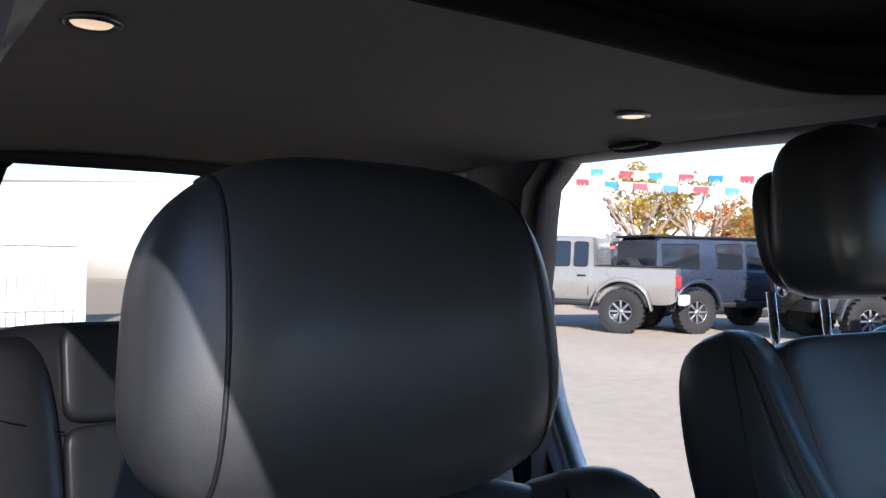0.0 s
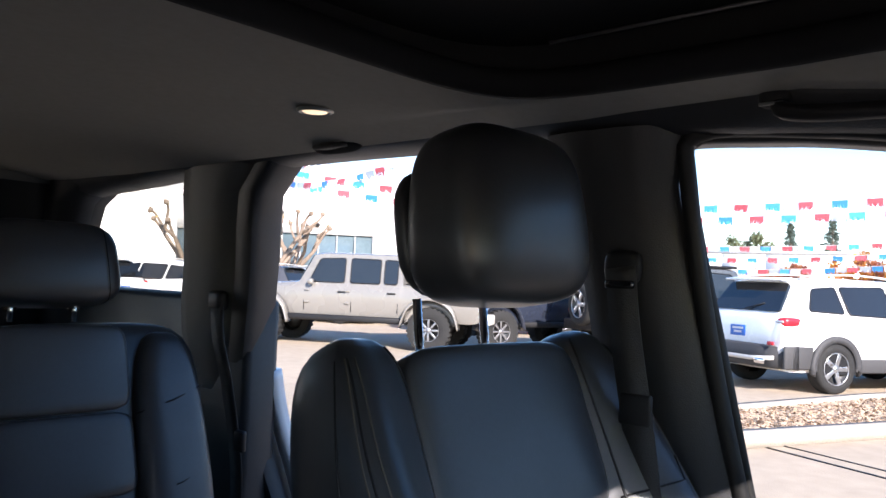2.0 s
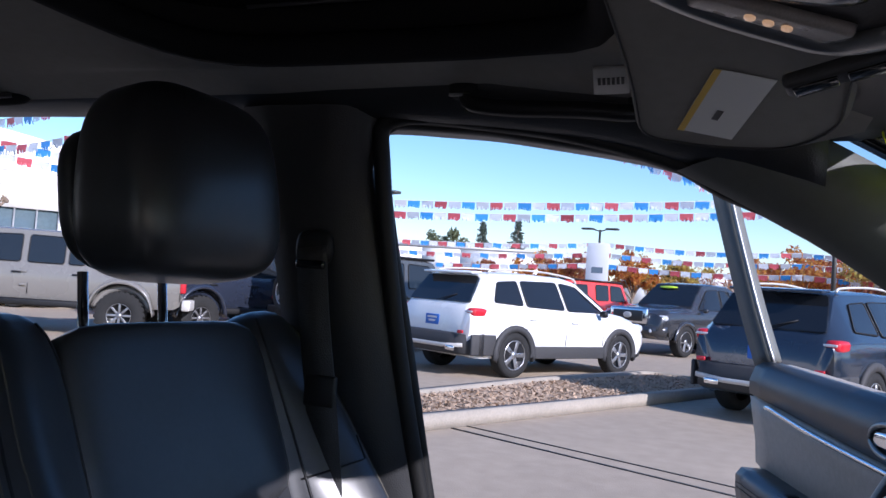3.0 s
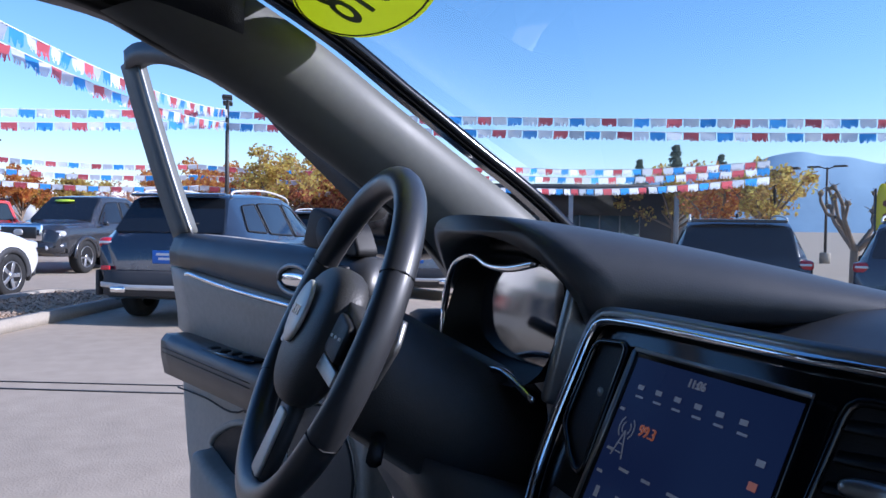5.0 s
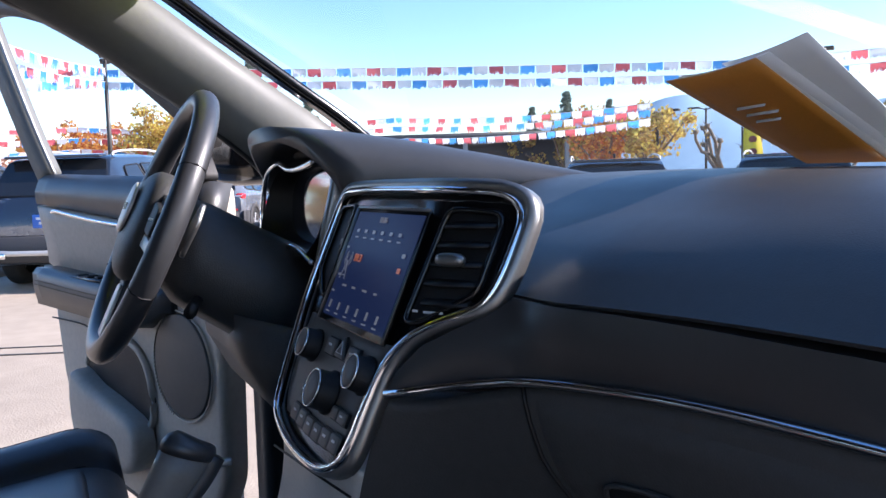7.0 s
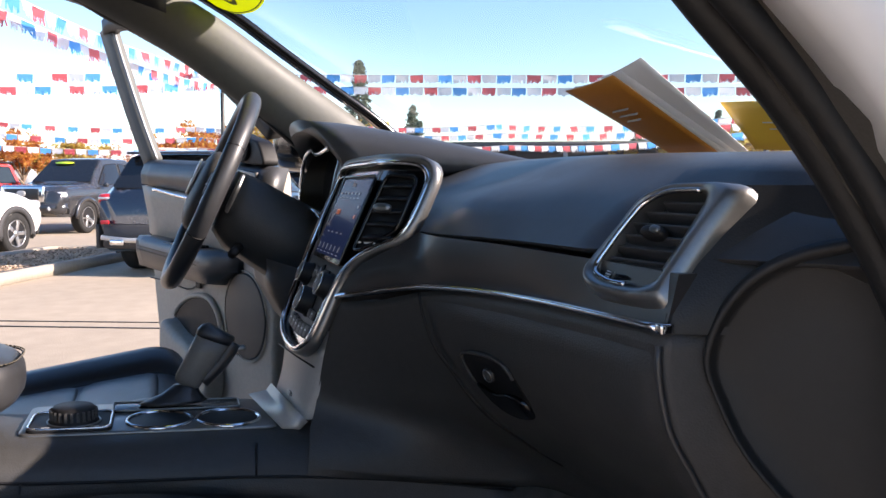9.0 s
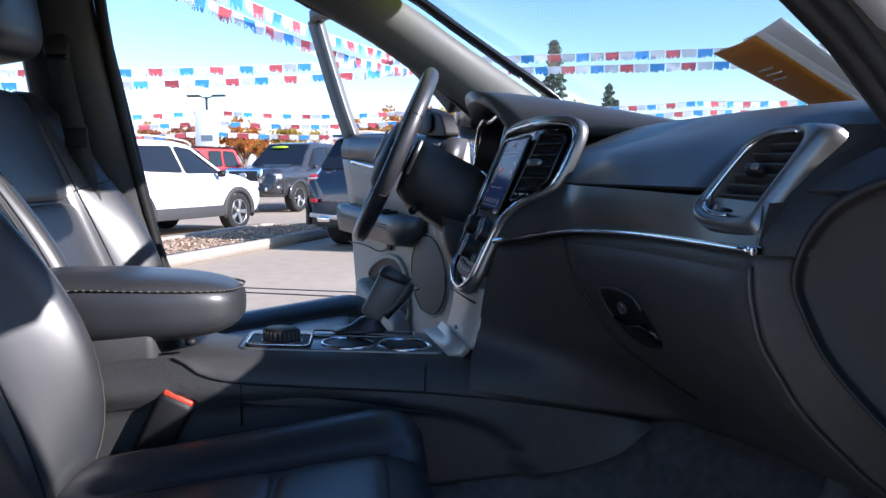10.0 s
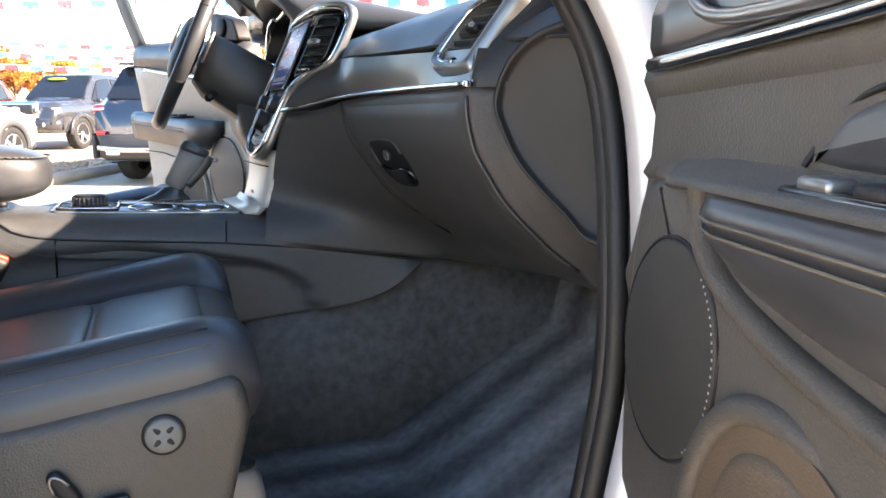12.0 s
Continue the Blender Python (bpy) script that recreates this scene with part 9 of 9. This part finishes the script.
def leaf_mat(name, col, spread=0.35):
    m = bpy.data.materials.new(name)
    m.use_nodes = True
    nt = m.node_tree
    b = nt.nodes["Principled BSDF"]
    b.inputs["Roughness"].default_value = 0.6
    gi, mp, hs = nt.nodes.new("ShaderNodeNewGeometry"), nt.nodes.new("ShaderNodeMapRange"), nt.nodes.new("ShaderNodeHueSaturation")
    mp.inputs["To Min"].default_value, mp.inputs["To Max"].default_value = 1 - spread, 1 + spread
    mh = nt.nodes.new("ShaderNodeMapRange")
    mh.inputs["To Min"].default_value, mh.inputs["To Max"].default_value = 0.47, 0.53
    hs.inputs["Color"].default_value = (*col, 1)
    nt.links.new(gi.outputs["Random Per Island"], mp.inputs["Value"])
    nt.links.new(gi.outputs["Random Per Island"], mh.inputs["Value"])
    nt.links.new(mp.outputs[0], hs.inputs["Value"])
    nt.links.new(mh.outputs[0], hs.inputs["Hue"])
    nt.links.new(hs.outputs[0], b.inputs["Base Color"])
    tl, mx, out = nt.nodes.new("ShaderNodeBsdfTranslucent"), nt.nodes.new("ShaderNodeMixShader"), nt.nodes["Material Output"]
    nt.links.new(hs.outputs[0], tl.inputs["Color"])
    mx.inputs[0].default_value = 0.5
    nt.links.new(b.outputs[0], mx.inputs[1])
    nt.links.new(tl.outputs[0], mx.inputs[2])
    nt.links.new(mx.outputs[0], out.inputs["Surface"])
    return m


ORANGE = leaf_mat("orange_leaves", (0.60, 0.26, 0.08))
RUST = leaf_mat("rust_leaves", (0.48, 0.20, 0.11))
GOLD = leaf_mat("golden_leaves", (0.56, 0.40, 0.12))
GREEN = leaf_mat("dull_green_leaves", (0.24, 0.26, 0.15))
NEEDLE = leaf_mat("conifer_needles", (0.15, 0.19, 0.15))


def limb(bm_list, a, b, r0, r1, rg, bend=0.15):
    a, b = Vector(a), Vector(b)
    d = b - a
    off = Vector((rg.uniform(-1, 1), rg.uniform(-1, 1), rg.uniform(-0.3, 0.6))) * d.length * bend
    pts = [a, a.lerp(b, 0.35) + off * 0.6, a.lerp(b, 0.7) + off, b]
    sp = spline(pts, 3)
    rings = []
    for i, p in enumerate(sp):
        t = i / (len(sp) - 1)
        r = r0 + (r1 - r0) * t
        dd = (sp[min(i + 1, len(sp) - 1)] - sp[max(i - 1, 0)]).normalized()
        u = dd.orthogonal().normalized()
        w = dd.cross(u)
        rings.append([p + u * r * math.cos(k * 1.0472) + w * r * math.sin(k * 1.0472) for k in range(6)])
    bm_list.append(loft(rings))
    return sp


def leaves(name, centres, rg, n, size, material, parent):
    vs, fs = [], []
    for c, rad in centres:
        for _ in range(n):
            d = Vector((rg.gauss(0, 1), rg.gauss(0, 1), rg.gauss(0, 0.8)))
            d = d.normalized() * rad * rg.random() ** 0.45
            p = Vector(c) + d
            u = Vector((rg.uniform(-1, 1), rg.uniform(-1, 1), rg.uniform(-1, 1))).normalized() * size * rg.uniform(0.6, 1.3)
            w = u.orthogonal().normalized() * size * rg.uniform(0.4, 0.8)
            k = len(vs)
            vs += [p - u, p + w, p + u, p - w]
            fs.append((k, k + 1, k + 2, k + 3))
    me = bpy.data.meshes.new(name)
    me.from_pydata(vs, [], fs)
    me.materials.append(material)
    ob = new(name, me)
    ob.parent = parent
    return ob


def broad_tree(x, y, h, w, seed, material, label, dens=60, size=0.13):
    rg = random.Random(seed)
    t = thing("tree", label, "tree", at(x, y, 0), group="lot trees")
    parts, centres = [], []
    top = h * 0.38
    limb(parts, (0, 0, 0), (0, 0, top), h * 0.028, h * 0.020, rg, 0.03)
    for i in range(9):
        a = 2 * math.pi * i / 9 + rg.uniform(-0.3, 0.3)
        el = rg.uniform(0.45, 1.35)
        L = h * rg.uniform(0.34, 0.60)
        e = Vector((math.cos(a) * math.cos(el) * L * w, math.sin(a) * math.cos(el) * L * w, top + math.sin(el) * L))
        sp = limb(parts, (0, 0, top * rg.uniform(0.75, 1.0)), e, h * 0.014, h * 0.004, rg)
        for k in range(4):
            q = sp[int(len(sp) * (0.35 + 0.16 * k))]
            e2 = q + Vector((rg.uniform(-1, 1), rg.uniform(-1, 1), rg.uniform(-0.1, 0.9))) * h * 0.14
            limb(parts, q, e2, h * 0.005, h * 0.002, rg)
            centres.append((e2, h * rg.uniform(0.06, 0.115)))
        centres.append((e, h * rg.uniform(0.07, 0.12)))
    part("trunk", join(*parts), BARK, t, "branching grey trunk")
    if dens:
        leaves("crown", centres, rg, dens, size, material, t)
    return t


def pollard(x, y, h, seed, label):
    """Hard-pruned street tree: thick limbs ending in knuckles with short shoots."""
    rg = random.Random(seed)
    t = thing("tree", label, "tree", at(x, y, 0), group="pollarded trees")
    parts, tips = [], []
    limb(parts, (0, 0, 0), (0, 0, h * 0.45), h * 0.045, h * 0.036, rg, 0.02)
    for i in range(6):
        a = 2 * math.pi * i / 6 + rg.uniform(-0.3, 0.3)
        e = Vector((math.cos(a) * h * 0.26, math.sin(a) * h * 0.26, h * rg.uniform(0.66, 0.80)))
        sp = limb(parts, (0, 0, h * rg.uniform(0.36, 0.45)), e, h * 0.024, h * 0.016, rg, 0.2)
        for k in range(2):
            q = sp[-1 - 3 * k]
            e2 = q + Vector((math.cos(a + rg.uniform(-0.8, 0.8)) * 0.10, math.sin(a + rg.uniform(-0.8, 0.8)) * 0.10, rg.uniform(0.10, 0.24))) * h
            limb(parts, q, e2, h * 0.015, h * 0.012, rg)
            parts.append(pad(h * 0.05, h * 0.05, h * 0.05, e2, 2, 2))
            tips.append((e2, h * 0.03))
            for _ in range(3):
                limb(parts, e2, e2 + Vector((rg.uniform(-1, 1), rg.uniform(-1, 1), rg.uniform(0.2, 1.2))) * h * 0.05, h * 0.004, h * 0.002, rg)
    part("trunk", join(*parts), BARK, t, "pruned knuckled limbs")
    leaves("crown", tips, rg, 7, 0.05, GOLD, t)
    return t


def conifer(x, y, h, seed, label):
    rg = random.Random(seed)
    t = thing("tree", label, "tree", at(x, y, 0), group="conifers")
    parts, centres = [], []
    limb(parts, (0, 0, 0), (0, 0, h), h * 0.02, h * 0.003, rg, 0.01)
    for i in range(64):
        z = h * (0.16 + 0.82 * i / 63)
        L = h * 0.21 * (1 - (z / h) ** 1.4) * rg.uniform(0.6, 1.15) + 0.1
        a = i * 2.4 + rg.uniform(-0.3, 0.3)
        e = Vector((math.cos(a) * L, math.sin(a) * L, z - L * rg.uniform(0.05, 0.30)))
        limb(parts, (0, 0, z), e, h * 0.005, h * 0.001, rg, 0.08)
        for k in (0.45, 0.72, 0.95):
            centres.append((Vector((0, 0, z)).lerp(e, k), h * 0.026))
    part("trunk", join(*parts), BARK, t, "straight conifer trunk")
    leaves("crown", centres, rg, 16, h * 0.014, NEEDLE, t)
    return t


conifer(-65.8, -22.5, 7.2, 1, "dark green conifer beyond the warehouse")
broad_tree(-64.0, -25.0, 6.6, 0.55, 77, GREEN, "dull green round tree beyond the warehouse", 60, 0.2)
conifer(-66.7, -19.6, 7.6, 2, "dark green conifer beyond the warehouse")
conifer(-58.0, 14.1, 10.8, 3, "tall dark conifer behind the showroom")
conifer(-62.0, 20.0, 6.8, 4, "dark conifer behind the showroom")
conifer(-76.0, 23.7, 9.5, 5, "distant dark green conifer")
conifer(-56.8, 40.4, 8.6, 6, "dark conifer by the golden tree")
conifer(-55.0, 43.5, 7.8, 7, "dark conifer by the golden tree")
conifer(-60.0, 39.0, 7.6, 8, "dark conifer by the golden tree")
broad_tree(-26.2, 23.2, 4.9, 0.95, 21, GOLD, "golden autumn tree thinning out", 75, 0.095)
broad_tree(-28.2, 22.4, 4.4, 0.95, 25, ORANGE, "orange-brown autumn tree thinning out", 40, 0.09)
broad_tree(-33.5, 24.0, 5.2, 1.0, 22, GOLD, "golden autumn tree by the showroom", 70, 0.10)
broad_tree(-40, 24.5, 4.4, 1.1, 23, ORANGE, "orange autumn tree by the showroom", 60, 0.10)
broad_tree(-57.0, 12.0, 7.0, 1.3, 24, GOLD, "golden autumn tree under a conifer", 60, 0.16)
for i, (x, y, h) in enumerate(((-48.3, -12.2, 4.2), (-47.5, -9.9, 4.0), (-49.0, -7.0, 4.3), (-50.0, -4.6, 4.0), (-47.5, -17.0, 3.6), (-49.6, 1.3, 4.9), (-49.4, 4.9, 4.5), (-44.4, 2.7, 4.6), (-41.1, 5.8, 5.4), (-46.5, 8.0, 4.8), (-47, 11.5, 4.6), (-42.0, 8.6, 4.7))):
    broad_tree(x, y, h, 1.2, 40 + i, (ORANGE, RUST, ORANGE, GOLD, RUST)[i % 5], ("orange autumn tree beyond the lot", "rust-red autumn tree beyond the lot", "orange autumn tree beyond the lot", "golden autumn tree beyond the lot", "rust-red autumn tree beyond the lot")[i % 5], 75, 0.115)
for i, (x, y, h) in enumerate(((-54.5, -3.4, 4.4), (-55.5, -1.2, 4.2), (-53.0, -0.2, 4.0))):
    broad_tree(x, y, h, 1.0, 60 + i, RUST, "nearly bare autumn tree beyond the lot", 8, 0.10)
for i, (x, y, h) in enumerate(((-14.7, -25.7, 3.9), (-19.0, -25.2, 3.7), (-17.0, -23.4, 3.9), (-25.2, -22.3, 4.4), (-27.0, -20.8, 4.0), (-14.75, 16.0, 2.85), (-11.7, 16.2, 2.95), (-9.2, 17.0, 3.0))):
    pollard(x, y, h, 80 + i, "hard-pruned bare street tree with knuckled limbs")
broad_tree(-28.0, -24.0, 5.6, 1.2, 91, GOLD, "green-gold tree beside the building", 70, 0.12)
broad_tree(-36.4, -25.3, 4.6, 1.3, 92, ORANGE, "orange autumn tree near the workshop", 70, 0.12)
broad_tree(-33.0, -21.0, 4.0, 1.3, 93, GOLD, "golden autumn tree near the workshop", 60, 0.12)

# yellow feather sign
fs2 = thing("feather_sign", "yellow feather-shaped sign with dark marks", "sign", at(-11.1, 12.65, 30))
part("pole", tube([(0, 0, 0), (0, 0, 2.4)], 0.02, 8), POLE, fs2)
part("sail", slab([(p.x, p.y) for p in spline([(0, 1.0, 0), (0, 1.9, 0), (0.05, 2.42, 0), (0.18, 2.46, 0), (0.34, 2.15, 0), (0.40, 1.7, 0), (0.36, 1.1, 0)], 4, True)], 0.01, frame3((0, 0, 0), (1, 0, 0), (0, -1, 0))), plain("yellow_cloth", (0.85, 0.62, 0.02), 0.6), fs2, "yellow cloth")
for z in (2.12, 1.88, 1.66):
    part("mark", pad(0.16, 0.01, 0.13, (0.20, -0.014, z), 4, 2.5), plain("dark_red_mark", (0.20, 0.03, 0.02), 0.6), fs2)

# far hills
bm = bmesh.new()
prev = None
rows = [(96, 60), (82, 70), (74, 95), (66, 100), (60, 130), (55, 185), (50.4, 217), (47.7, 254), (45, 238), (42, 212), (38, 200), (34, 206), (28, 150), (20, 160), (10, 120), (-10, 90)]
pts = spline([(a, h, 0) for a, h in rows], 6)
for k, p in enumerate(pts):
    a = radians(p.x)
    hgt = p.y * 0.92 + 6 * noise.noise((p.x * 0.6, 0, 3.0))
    d = 2600
    cols = []
    for f, g in ((1.0, -0.1), (1.08, 0.45), (1.18, 0.8), (1.3, 1.0)):
        cols.append(bm.verts.new((-math.sin(a) * d * f * 0.9, math.cos(a) * d * f * 0.9, hgt * g * f * 0.9)))
    if prev:
        for i in range(3):
            bm.faces.new((prev[i], cols[i], cols[i + 1], prev[i + 1]))
    prev = cols
# distance haze is mixed into this base colour
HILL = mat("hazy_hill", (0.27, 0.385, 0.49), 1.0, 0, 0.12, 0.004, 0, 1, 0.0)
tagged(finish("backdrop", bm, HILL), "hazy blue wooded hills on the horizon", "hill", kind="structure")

# ---------------------------------------------------------------- leaflets and the year sticker behind the windscreen
ORP = mat("orange_card", (0.54, 0.20, 0.022), 0.45, 0, 0.06, 20)
bro = thing("brochure", "orange folded brochure leaning on the windscreen", "brochure")
A, B, C, D = Vector((0.140, 0.930, 1.208)), Vector((0.222, 0.945, 1.207)), Vector((0.080, 0.795, 1.296)), Vector((0.185, 0.808, 1.305))


def sheet(nm, a, b, c, d, material, lab, parent, thick=0.0015, bow=0.004):
    n = (b - a).cross(c - a).normalized()
    bm = bmesh.new()
    g = [[bm.verts.new(a.lerp(b, i / 8).lerp(c.lerp(d, i / 8), j / 6) + n * bow * math.sin(math.pi * i / 8) * (j / 6)) for i in range(9)] for j in range(7)]
    for j in range(6):
        for i in range(8):
            bm.faces.new((g[j][i], g[j][i + 1], g[j + 1][i + 1], g[j + 1][i]))
    ob = part(nm, bm, material, parent, lab)
    so = ob.modifiers.new("thickness", "SOLIDIFY")
    so.thickness = thick
    return ob


sheet("front_cover", A, B, C, D, ORP, "orange printed cover", bro)
sheet("back_cover", A + Vector((0.02, 0.012, 0)), B + Vector((0.02, 0.012, 0)), C + Vector((0.012, 0.010, 0.003)), D + Vector((0.010, 0.006, 0.004)), plain("inside_page", (0.82, 0.82, 0.80), 0.6), "white inside page", bro)
for k in range(3):
    sheet("page", A + Vector((0.01 + 0.004 * k, 0.004 + 0.003 * k, 0)), B + Vector((0.01, 0.004 + 0.003 * k, 0)), C + Vector((0.008 + 0.006 * k, 0.003, 0.001 + 0.001 * k)), D + Vector((-0.004, 0.003, 0.001)), plain("page_white_%d" % k, (0.75, 0.74, 0.70), 0.7), "", bro, 0.0006)
bn = (B - A).cross(C - A).normalized()
if bn.y > 0:
    bn = -bn
for j, (w0, w1) in enumerate(((0.30, 0.62), (0.30, 0.66), (0.30, 0.58))):
    t = 0.66 - 0.07 * j
    p, q = A.lerp(C, t).lerp(B.lerp(D, t), w0), A.lerp(C, t).lerp(B.lerp(D, t), w1)
    part("print_bar", sweep([p + bn * 0.006, q + bn * 0.006], rect(0.0010, 0.003), bn), MARK, bro)
pp = thing("paper_sheet", "white paper sheet behind the brochure", "paper")
sheet("sheet", A + Vector((0.05, 0.02, 0)), B + Vector((0.040, 0.015, 0)), C + Vector((0.060, 0.016, 0.010)), D + Vector((0.046, 0.012, 0.016)), plain("paper_white", (0.82, 0.82, 0.80), 0.7), "", pp, 0.0006)
y2 = thing("yellow_card", "yellow card lying behind the windscreen edge", "card")
KA, KB, KC, KD = Vector((0.300, 0.940, 1.207)), Vector((0.405, 0.935, 1.200)), Vector((0.250, 0.925, 1.268)), Vector((0.372, 0.920, 1.258))
sheet("card", KA, KB, KC, KD, plain("yellow_card_ink", (0.80, 0.46, 0.03), 0.5), "", y2, 0.0008, 0.0)
for t, w0, w1 in ((0.55, 0.50, 0.85), (0.42, 0.55, 0.80)):
    part("print_bar", sweep([KA.lerp(KC, t).lerp(KB.lerp(KD, t), w) + Vector((0, -0.003, 0)) for w in (w0, w1)], rect(0.0012, 0.006), (0, -1, 0)), MARK, y2)

yr = thing("year_sticker", "lime green oval year sticker on the windscreen", "sticker")
YM = frame3((-0.420, 0.372, 1.523), (1, 0.05, -0.02), (0, -0.47, -0.88))
part("oval", slab([(0.20 * math.cos(i * 0.1571), 0.070 * math.sin(i * 0.1571)) for i in range(40)], 0.0006, YM), leaf_mat("lime_green_film", (0.62, 0.80, 0.02), 0.02), yr, "", False)
part("oval_line", tube([YM @ Vector((0.194 * math.cos(i * 0.1571), 0.065 * math.sin(i * 0.1571), 0.001)) for i in range(40)], 0.0012, 5, True), BLACK, yr)
text_part("year_text", "2018", 0.112, YM @ Matrix.Translation((0, 0, 0.001)) @ Matrix.Diagonal((-1, 1, 1, 1)), plain("dark_ink", (0.03, 0.06, 0.01), 0.6), yr)
